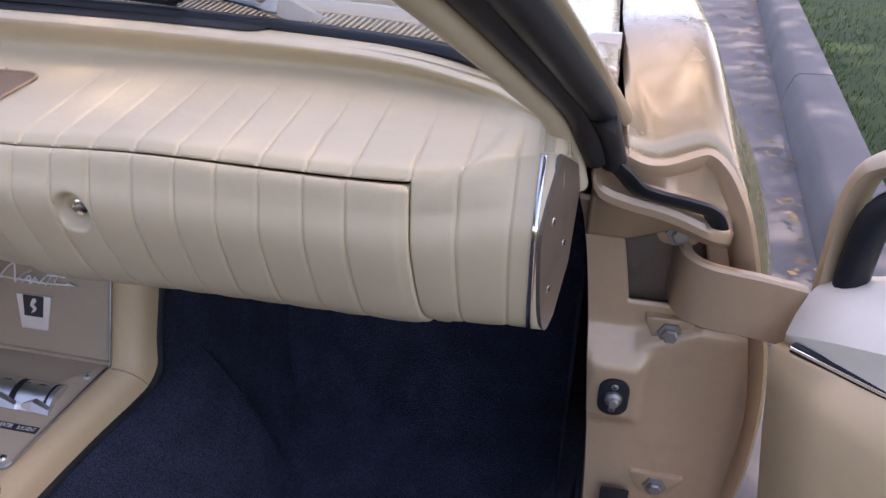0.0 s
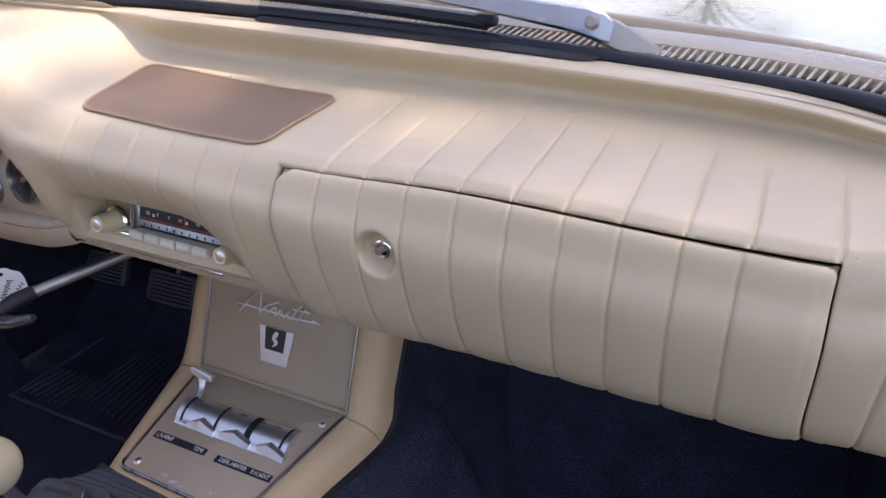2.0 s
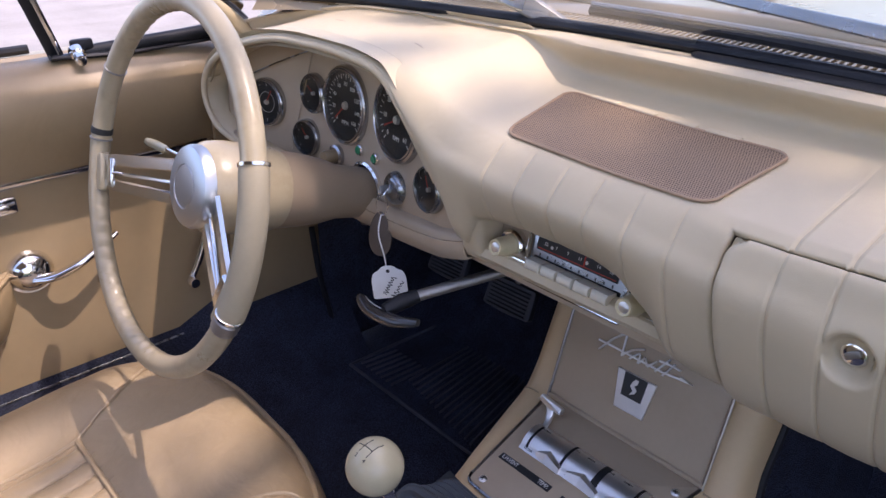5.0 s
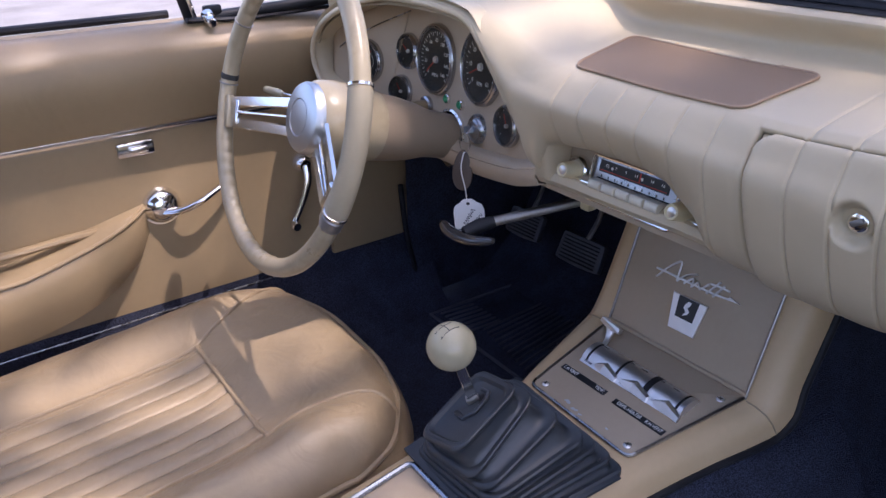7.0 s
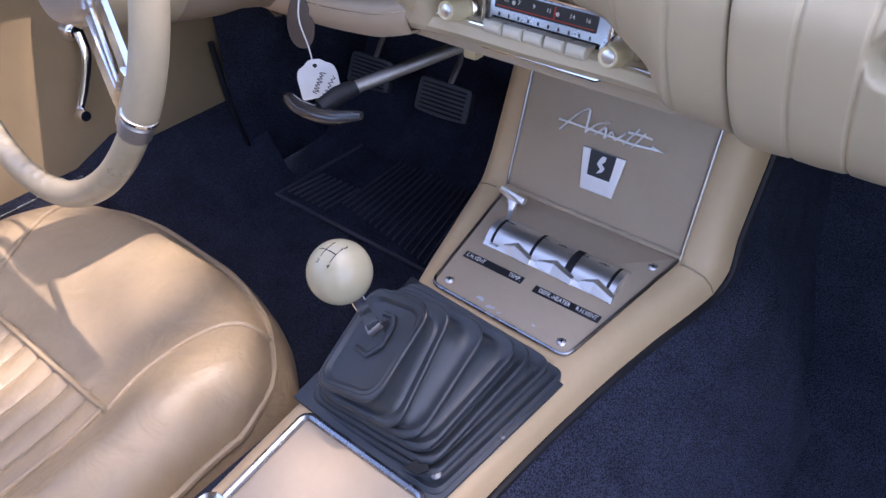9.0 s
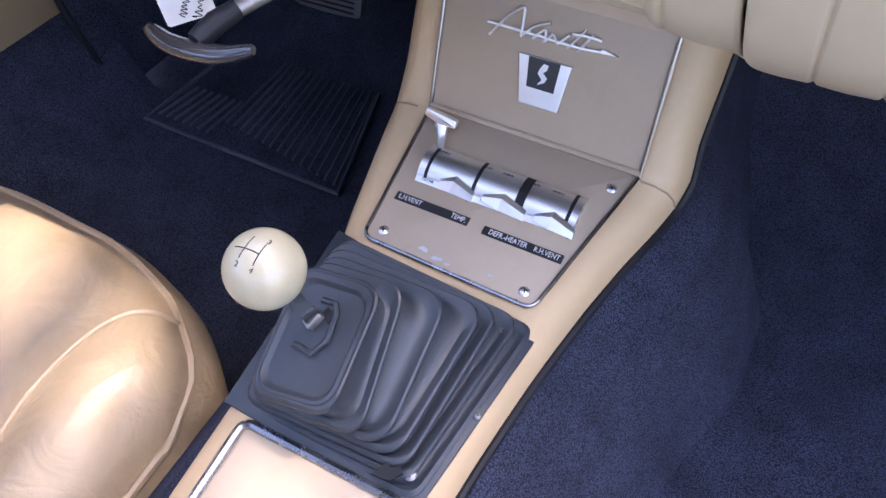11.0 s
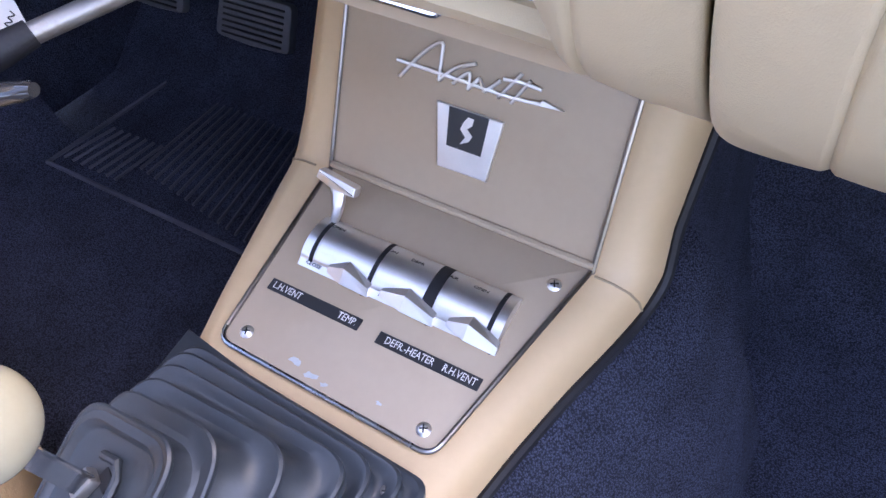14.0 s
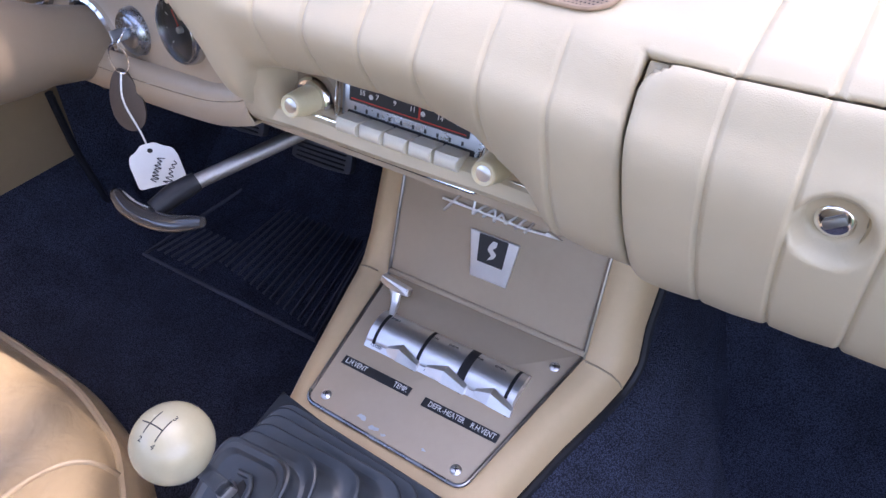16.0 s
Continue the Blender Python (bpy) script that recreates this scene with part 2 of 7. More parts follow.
# ---- mesh tools ----
def pchip(xs, ys):
    """A smooth curve through the points that does not overshoot."""
    xs, ys = np.array(xs, float), np.array(ys, float)
    h, d = np.diff(xs), np.diff(ys) / np.diff(xs)
    m = np.zeros(len(xs))
    m[0], m[-1] = d[0], d[-1]
    for i in range(1, len(xs) - 1):
        if d[i - 1] * d[i] > 0:
            a, b = 2 * h[i] + h[i - 1], h[i] + 2 * h[i - 1]
            m[i] = (a + b) / (a / d[i - 1] + b / d[i])

    def f(x):
        x = min(max(x, xs[0]), xs[-1])
        i = min(int(np.searchsorted(xs, x, "right")) - 1, len(xs) - 2)
        t = (x - xs[i]) / h[i]
        return float((2 * t**3 - 3 * t**2 + 1) * ys[i] + (t**3 - 2 * t**2 + t) * h[i] * m[i] + (3 * t**2 - 2 * t**3) * ys[i + 1] + (t**3 - t**2) * h[i] * m[i + 1])
    return f


def curve_through(points, n, closed=False):
    """n points on a smooth line through the points."""
    p = [Vector(q) for q in points]
    k = len(p)
    out = []
    for s in range(n):
        f = s / n * k if closed else s / (n - 1) * (k - 1)
        i = min(int(f), k - 1 if closed else k - 2)
        t = f - i
        g = (lambda j: p[j % k]) if closed else (lambda j: p[min(max(j, 0), k - 1)])
        a, b, c, d = g(i - 1), g(i), g(i + 1), g(i + 2)
        out.append(0.5 * ((2 * b) + (c - a) * t + (2 * a - 5 * b + 4 * c - d) * t * t + (3 * b - a - 3 * c + d) * t**3))
    return out


def link_mesh(name, bm, mat, smooth=True):
    bmesh.ops.recalc_face_normals(bm, faces=bm.faces)
    me = bpy.data.meshes.new(name)
    bm.to_mesh(me)
    bm.free()
    me.materials.append(mat)
    if smooth:
        me.shade_smooth()
        me.set_sharp_from_angle(angle=radians(38))
    return new(name, me)


def part(name, bm, mat, parent, label="", smooth=True):
    ob = link_mesh(name, bm, mat, smooth)
    ob.parent = parent
    if label:
        ob["label"] = label
    return ob


def thing(name, label, category, group="", kind="", at=(0, 0, 0)):
    ob = new(name)
    ob.empty_display_size = 0.02
    ob.location = at
    return tagged(ob, label, category, group, kind)


def single(name, bm, mat, label, category, group="", kind="", smooth=True):
    return tagged(link_mesh(name, bm, mat, smooth), label, category, group, kind)


def rbox(bm, size, m=Matrix(), bevel=0.002, segs=2):
    """A box with rounded edges."""
    made = bmesh.ops.create_cube(bm, size=1.0)["verts"]
    bmesh.ops.scale(bm, vec=size, verts=made)
    if bevel:
        made_edges = list({e for v in made for e in v.link_edges})
        got = bmesh.ops.bevel(bm, geom=made_edges, offset=min(bevel, min(size) * 0.45), segments=segs, affect='EDGES', profile=0.5)
        made = list({v for f in got["faces"] for v in f.verts} | {v for v in made if v.is_valid})
    bmesh.ops.transform(bm, matrix=m, verts=made)
    return bm


def box(size, m=Matrix(), bevel=0.002, segs=2):
    return rbox(bmesh.new(), size, m, bevel, segs)


def grid(rows, bm=None, close_u=False, close_v=False):
    """A skin over rows of points."""
    bm = bm or bmesh.new()
    v = [[bm.verts.new(p) for p in r] for r in rows]
    a, b = len(v), len(v[0])
    for i in range(a if close_u else a - 1):
        for j in range(b if close_v else b - 1):
            try:
                bm.faces.new((v[i][j], v[(i + 1) % a][j], v[(i + 1) % a][(j + 1) % b], v[i][(j + 1) % b]))
            except ValueError:
                pass
    return bm


def loft(loops, cap_start=True, cap_end=True, bm=None):
    """A skin over closed loops."""
    bm = bm or bmesh.new()
    v = [[bm.verts.new(p) for p in r] for r in loops]
    b = len(v[0])
    for i in range(len(v) - 1):
        for j in range(b):
            bm.faces.new((v[i][j], v[i + 1][j], v[i + 1][(j + 1) % b], v[i][(j + 1) % b]))
    if cap_start:
        bm.faces.new(v[0])
    if cap_end:
        bm.faces.new(v[-1])
    return bm


def lathe(profile, m=Matrix(), segs=40, bm=None):
    """Turns (radius, height) points round the z axis."""
    bm = bm or bmesh.new()
    loops = [[m @ Vector((r * math.cos(2 * math.pi * k / segs), r * math.sin(2 * math.pi * k / segs), h)) for k in range(segs)] for r, h in profile]
    v = [[bm.verts.new(p) for p in r] for r in loops]
    for i in range(len(v) - 1):
        for j in range(segs):
            bm.faces.new((v[i][j], v[i + 1][j], v[i + 1][(j + 1) % segs], v[i][(j + 1) % segs]))
    if profile[0][0] > 1e-5:
        bm.faces.new(v[0])
    if profile[-1][0] > 1e-5:
        bm.faces.new(v[-1])
    bmesh.ops.remove_doubles(bm, verts=bm.verts, dist=1e-6)
    return bm


def tube(points, radius, segs=12, closed=False, flat=1.0, bm=None, up=(0, 0, 1)):
    """A rod along points; radius may be a list, flat squeezes it in one way."""
    p = [Vector(q) for q in points]
    n = len(p)
    loops = []
    side = None
    for i in range(n):
        a = p[(i - 1) % n] if closed or i else p[0]
        b = p[(i + 1) % n] if closed or i < n - 1 else p[-1]
        d = (b - a).normalized()
        if side is None:
            side = d.cross(Vector(up))
            if side.length < 1e-4:
                side = d.cross(Vector((1, 0, 0)))
        side = (side - d * side.dot(d)).normalized()
        top = side.cross(d)
        r = radius[i] if isinstance(radius, (list, tuple)) else radius
        loops.append([p[i] + side * (r * math.cos(2 * math.pi * k / segs)) + top * (r * flat * math.sin(2 * math.pi * k / segs)) for k in range(segs)])
    if closed:
        return grid(loops, bm, close_u=True, close_v=True)
    return loft(loops, bm=bm)


def facing(place, way, up=(0, 0, 1)):
    """A pose whose z axis points along way and whose y axis is as near as can be to up."""
    z = Vector(way).normalized()
    x = Vector(up).cross(z).normalized()
    y = z.cross(x)
    m = Matrix((x, y, z)).transposed().to_4x4()
    return Matrix.Translation(place) @ m


def slab(outline, m, thick, bevel=0.0, segs=2):
    """A flat plate with the outline (x, y), front face at z = 0, in the pose m."""
    bm = bmesh.new()
    a = [bm.verts.new((x, y, 0)) for x, y in outline]
    f = bm.faces.new(a)
    got = bmesh.ops.extrude_face_region(bm, geom=[f])
    back = [v for v in got["geom"] if isinstance(v, bmesh.types.BMVert)]
    bmesh.ops.translate(bm, verts=back, vec=(0, 0, -thick))
    if bevel:
        front = [e for e in bm.edges if all(abs(v.co.z) < 1e-7 for v in e.verts)]
        bmesh.ops.bevel(bm, geom=front, offset=bevel, segments=segs, affect='EDGES', profile=0.5)
    bmesh.ops.transform(bm, matrix=m, verts=bm.verts)
    return bm


def round_rect(w, h, r, n=5):
    pts = []
    for cx, cy, a in ((w / 2 - r, h / 2 - r, 0), (-w / 2 + r, h / 2 - r, 90), (-w / 2 + r, -h / 2 + r, 180), (w / 2 - r, -h / 2 + r, 270)):
        for k in range(n + 1):
            t = radians(a + 90 * k / n)
            pts.append((cx + r * math.cos(t), cy + r * math.sin(t)))
    return pts


def rounded(outline, r, n=4):
    """The outline with its corners rounded; r may be a list."""
    pts = []
    k = len(outline)
    for i in range(k):
        p, a, b = Vector(outline[i]), Vector(outline[i - 1]), Vector(outline[(i + 1) % k])
        rr = r[i] if isinstance(r, (list, tuple)) else r
        u, w = (a - p).normalized(), (b - p).normalized()
        s, e = p + u * rr, p + w * rr
        for j in range(n + 1):
            t = j / n
            q = s * (1 - t)**2 + p * 2 * t * (1 - t) + e * t * t
            pts.append((q.x, q.y))
    return pts


def inset(outline, d):
    """A convex outline drawn in by about d."""
    c = sum((Vector(p) for p in outline), Vector((0, 0))) / len(outline)
    return [tuple(Vector(p) - (Vector(p) - c).normalized() * d) for p in outline]


def letters(text, size, m, mat, parent, label="", depth=0.0002, align='CENTER'):
    """Raised writing in the built-in font."""
    cu = bpy.data.curves.new("lettering", "FONT")
    cu.body, cu.size, cu.extrude, cu.align_x, cu.align_y = text, size, depth, align, 'CENTER'
    cu.resolution_u = 2
    tmp = new("lettering_source", cu)
    me = bpy.data.meshes.new_from_object(tmp)
    bpy.data.objects.remove(tmp)
    bpy.data.curves.remove(cu)
    me.materials.append(mat)
    me.transform(m)
    ob = new("lettering", me)
    ob.parent = parent
    if label:
        ob["label"] = label
    return ob


def thicken(ob, thickness, offset=-1.0):
    s = ob.modifiers.new("thickness", 'SOLIDIFY')
    s.thickness, s.offset = thickness, offset
    return ob


def screw(m, r, parent=None, mat=None, name="screw"):
    """A cross-head screw."""
    bm = lathe([(0.0, 0.25 * r), (0.35 * r, 0.24 * r), (0.8 * r, 0.12 * r), (r, -0.1 * r), (r, -0.3 * r)], m, 18)
    ob = part(name, bm, mat or CHROME, parent)
    bm = bmesh.new()
    for a in (25, 115):
        rbox(bm, (1.1 * r, 0.2 * r, 0.12 * r), m @ pose(0, 0, 0.26 * r, 0, 0, a), 0)
    part("cross_slot", bm, INK, ob, smooth=False)
    return ob

# ---- street ----
CURB_TURN = 5.5   # degrees by which the kerb runs off to the right of the car's line
CURB_X = 1.20     # kerb face abreast of the windscreen


def street_place(u, v, z):
    """u metres to the right of the kerb's face, v metres along it."""
    a = radians(CURB_TURN)
    return Vector((CURB_X + u * math.cos(a) + v * math.sin(a), 1.0 + v * math.cos(a) - u * math.sin(a), z))


def strip(us, vs, height, mat, name, label, category):
    rows = [[street_place(u, v, height(u, v)) for v in vs] for u in us]
    return single(name, grid(rows), mat, label, category, kind="structure")


far_steps = [-900, -300, -120, -60, -30] + list(np.linspace(-20, 40, 61)) + [60, 100, 200, 400, 900]
strip([-900, -200, -60, -20, -10] + list(np.linspace(-6, -0.62, 24)), far_steps, lambda u, v: 0.012 * noise.noise((u * 0.7, v * 0.7, 3)) if abs(u) < 7 and abs(v) < 40 else 0.0,
      ASPHALT, "road", "worn pale concrete street dappled with leaf shade", "road")
strip([-0.62, -0.5, -0.3, -0.1, 0.0], far_steps, lambda u, v: -0.005 - 0.02 * (u + 0.62), CURB, "gutter", "grey concrete gutter with dry leaves along the kerb", "gutter")
kerb_profile = [(0.0, -0.03), (0.012, 0.06), (0.03, 0.115), (0.05, 0.132), (0.17, 0.14), (0.19, 0.135), (0.2, 0.02)]
for k in range(14):
    v0, v1 = -6 + 3 * k, -6 + 3 * k + 2.99
    bm = loft([[street_place(u, v, z) for u, z in kerb_profile] for v in np.linspace(v0, v1, 7)])
    single("kerb_stone", bm, CURB, "weathered grey concrete kerb section beside the gutter", "kerb", "kerb sections", "structure")
strip([0.2, 0.8, 1.5, 3, 6, 12, 40, 150, 900], far_steps, lambda u, v: 0.11 + (0.02 * noise.noise((u, v, 0)) if u < 20 else 0), EARTH, "lawn", "green lawn behind the kerb", "lawn")

bm = bmesh.new()
for k in range(26000):
    u, v = 0.2 + 1.9 * random.random()**1.4, random.uniform(-0.5, 9)
    p = street_place(u, v, 0.10)
    h, a = random.uniform(0.02, 0.045), random.uniform(0, 6.28)
    s = Vector((math.cos(a), math.sin(a), 0)) * random.uniform(0.0015, 0.003)
    lean = Vector((random.uniform(-1, 1), random.uniform(-1, 1), 0)) * h * 0.5
    a0, a1, a2 = bm.verts.new(p - s), bm.verts.new(p + s), bm.verts.new(p + lean + Vector((0, 0, h)))
    bm.faces.new((a0, a1, a2))
single("grass", bm, GRASSM, "short bright green lawn grass", "grass", kind="stuff", smooth=False)

bm = bmesh.new()
for k in range(420):
    u, v = -abs(random.gauss(0, 0.10)) - 0.01, random.uniform(0, 9)
    p = street_place(u, v, 0.0)
    s, a = random.uniform(0.008, 0.025), random.uniform(0, 6.28)
    e, f = Vector((math.cos(a), math.sin(a), random.uniform(-.2, .3))) * s, Vector((-math.sin(a), math.cos(a), random.uniform(0, .4))) * s * 0.5
    p = p + Vector((0, 0, 0.012))
    bm.faces.new([bm.verts.new(q) for q in (p - e, p - f, p + e, p + f)])
single("leaf_litter", bm, LITTER, "dry brown leaves strewn in the gutter", "leaves", kind="stuff", smooth=False)


def tree(place, height, spread, leaves, seed, bare=0.0, clumps=60, low=0.45, size=0.22):
    """A tapered trunk with limbs and a crown of many small leaves."""
    rng = random.Random(seed)
    t = thing("tree", "leafy street tree with a rough brown trunk", "tree", "street trees")
    base = Vector(place)
    top = base + Vector((rng.uniform(-.4, .4), rng.uniform(-.4, .4), height * 0.62))
    spine = curve_through([base, base.lerp(top, 0.4) + Vector((rng.uniform(-.2, .2), rng.uniform(-.2, .2), 0)), top], 12)
    bm = tube(spine, [height * 0.03 * (1.25 - 0.085 * i) for i in range(12)], 10)
    ends = []
    for k in range(9):
        a = 2 * math.pi * k / 9 + rng.uniform(-.3, .3)
        s = spine[6 + k % 6]
        e = base + Vector((math.cos(a) * spread * rng.uniform(.5, .9), math.sin(a) * spread * rng.uniform(.5, .9), height * rng.uniform(.6, .92)))
        tube(curve_through([s, s.lerp(e, 0.5) + Vector((0, 0, height * 0.05)), e], 8), [height * 0.011 * (1 - 0.11 * i) for i in range(8)], 7, bm=bm)
        ends.append(e)
    part("trunk", bm, BARK, t)
    cores = []
    for k in range(clumps):
        a, r = rng.uniform(0, 6.28), spread * math.sqrt(rng.random())
        zz = height * (low + (1.0 - low) * rng.random())
        r *= math.sin(math.pi * min(1, max(0.12, (zz / height - low * 0.8) / (1.05 - low * 0.8))))**0.6
        cores.append((base + Vector((r * math.cos(a), r * math.sin(a), zz)), rng.uniform(0.35, 0.8) * spread * size))
    verts, faces = [], []
    for k in range(leaves):
        c, s = cores[rng.randrange(len(cores))]
        p = c + Vector((rng.gauss(0, s), rng.gauss(0, s), rng.gauss(0, s * 0.7)))
        d = Vector((rng.uniform(-1, 1), rng.uniform(-1, 1), rng.uniform(-.7, .4))).normalized()
        w = d.cross(Vector((rng.uniform(-1, 1), rng.uniform(-1, 1), 1))).normalized()
        q = rng.uniform(0.05, 0.11) * (height / 9)
        i = len(verts)
        verts += [p - d * q, p + w * q * 0.45, p + d * q, p - w * q * 0.45]
        faces.append((i, i + 1, i + 2, i + 3))
    me = bpy.data.meshes.new("crown")
    me.from_pydata(verts, [], faces)
    me.materials.append(LEAF)
    crown = new("crown", me)
    crown.parent = t
    return t


tree((4.2, 2.7, 0.1), 9.5, 3.8, 10000, 129, clumps=100, low=0.5, size=0.12)
tree(street_place(4.8, 6.5, 0.1), 10.0, 4.0, 9000, 44, clumps=60, low=0.5)
tree(street_place(2.2, 16, 0.1), 9.5, 4.2, 7000, 8)
yellow_tree = tree((-9.5, 21, 0), 9.0, 4.0, 6000, 15)
rng = random.Random(2)
verts, faces = [], []
for k in range(900):
    p = Vector((-8.7 + rng.gauss(0, 0.7), 18.6 + rng.gauss(0, 0.4), 4.6 + rng.gauss(0, 0.3)))
    d = Vector((rng.uniform(-1, 1), rng.uniform(-1, 1), rng.uniform(-1, 1))).normalized()
    w = d.orthogonal().normalized()
    i = len(verts)
    verts += [p - d * 0.09, p + w * 0.07, p + d * 0.09, p - w * 0.07]
    faces.append((i, i + 1, i + 2, i + 3))
me = bpy.data.meshes.new("blossom")
me.from_pydata(verts, [], faces)
me.materials.append(ORANGE)
blossom = new("blossom", me)
blossom.parent = yellow_tree
blossom["label"] = "bright orange-yellow blossom"
tree((-3.5, 36, 0), 10.0, 4.5, 6000, 23)
tree(street_place(5, 32, 0.1), 11.0, 5.0, 6000, 31)

# ---- the car's shell ----
BASE_Y = pchip([-0.70, -0.61, -0.554, -0.487, -0.39, -0.2, 0, 0.2, 0.39, 0.487, 0.554, 0.61, 0.70], [0.79, 0.905, 0.973, 1.013, 1.038, 1.061, 1.067, 1.061, 1.038, 1.013, 0.973, 0.905, 0.79])
car = thing("car_body", "champagne gold two-door coupe parked beside the kerb", "car")


def hood_z(x, y):
    return 0.940 - 0.012 * (x / 0.66)**2 - 0.03 * max(0, y - 1.15)**1.3 + 0.012 * math.exp(-((x - -0.36) / 0.09)**2)


ys = [0] + list(np.linspace(0.02, 1, 26))
rows = []
for x in np.linspace(-0.6575, 0.6575, 49):
    y0 = BASE_Y(x) + 0.085
    rows.append([(x, y0 + (2.45 - y0) * s, hood_z(x, y0 + (2.45 - y0) * s)) for s in ys])
thicken(part("hood", grid(rows), BODY, car, "glossy gold hood that mirrors the sky and trees"), 0.02)


# the rear edge of the wing: out from the windscreen's foot over a curl, then down the hinge pillar
WING_END = [(0.630, 0.935, 0.885), (0.651, 0.945, 0.869), (0.676, 0.958, 0.862), (0.691, 0.966, 0.853), (0.708, 0.975, 0.850), (0.724, 0.985, 0.852), (0.744, 0.995, 0.855), (0.761, 0.996, 0.844), (0.776, 0.992, 0.824), (0.791, 0.988, 0.793), (0.812, 0.985, 0.728), (0.831, 0.983, 0.656), (0.841, 0.983, 0.573), (0.839, 0.985, 0.474), (0.815, 0.99, 0.36)]


def fender(s, name):
    """Front wing: a raised crease along the top, then the flank."""
    prof = curve_through([(0.661, 0, 0.915), (0.6615, 0, 0.926), (0.664, 0, 0.930), (0.70, 0, 0.933), (0.725, 0, 0.932), (0.743, 0, 0.925), (0.755, 0, 0.905), (0.775, 0, 0.86), (0.815, 0, 0.79), (0.845, 0, 0.70), (0.862, 0, 0.6), (0.862, 0, 0.45), (0.84, 0, 0.30)], 61)
    rear = curve_through(WING_END[2:], 61)
    rows = []
    for v in np.linspace(0, 1, 12):
        k = 1 - (1 - v)**2.2
        rows.append([(s * (a.x + (b.x - a.x) * k), a.y + 0.003 + (1.15 - a.y) * v, a.z + (b.z - a.z) * k) for a, b in zip(rear, prof)])
    for y in np.linspace(1.15, 2.55, 18)[1:]:
        f = 0.03 * max(0, y - 1.15)**1.3
        pull = 0.10 * max(0, (y - 1.6) / 0.95)**2
        rows.append([(s * (p.x - pull * (p.x > 0.7)), y, p.z - f * (p.z > 0.6)) for p in prof])
    return thicken(part(name, grid(rows), BODY, car), 0.012, 1.0)


fender(1, "front_wing")
fender(-1, "front_wing")
# cowl between hood and windscreen, with its row of slats
rows = []
for x in np.linspace(-0.66, 0.66, 61):
    y0 = max(BASE_Y(x), 0.905 + 0.075 * max(0, min(1, (abs(x) - 0.605) / 0.02)))
    rows.append([(x, y0 - 0.006, 0.902), (x, y0 + 0.004, 0.915), (x, y0 + 0.008, 0.921), (x, y0 + 0.010, 0.912), (x, y0 + 0.046, 0.914), (x, y0 + 0.048, 0.926), (x, y0 + 0.070, 0.933), (x, y0 + 0.082, 0.932), (x, y0 + 0.083, 0.90)])
part("cowl", grid(rows), BODY, car)
slat_me = None
for k in range(-84, 85):
    x = k * 0.0068
    y0 = BASE_Y(x)
    if slat_me is None:
        tmp = link_mesh("slat", box((0.0028, 0.040, 0.007), Matrix(), 0.0008, 1), BODY)
        slat_me = tmp.data
        bpy.data.objects.remove(tmp)
    o = new("slat", slat_me)
    o.parent = car
    turn = math.degrees(math.atan2(BASE_Y(x + 0.01) - BASE_Y(x - 0.01), 0.02))
    o.matrix_basis = pose(x, y0 + 0.028, 0.9205, 5, 0, turn * 0.5)
part("cowl_well", grid([[(x, BASE_Y(x) + 0.009, 0.9145), (x, BASE_Y(x) + 0.047, 0.9165)] for x in np.linspace(-0.66, 0.66, 41)]), BLACK, car)


# windscreen: raked, curved; its edge runs up the pillars to the header
def screen(u, w):
    """u from -1 to 1 across, w from 0 at the base to 1 at the header."""
    x = u * (0.635 - 0.15 * w)
    y0 = BASE_Y(u * 0.62)
    y1 = 0.36 - 0.12 * u * u
    return Vector((x, y0 + (y1 - y0) * w, 0.917 + (1.27 - 0.03 * u * u - 0.917) * w + 0.02 * math.sin(math.pi * w)))


glass = part("windscreen", grid([[screen(u, w) for w in np.linspace(0, 1, 13)] for u in np.linspace(-1, 1, 41)]), GLASS, car, "clear curved windscreen")
glass.visible_shadow = False
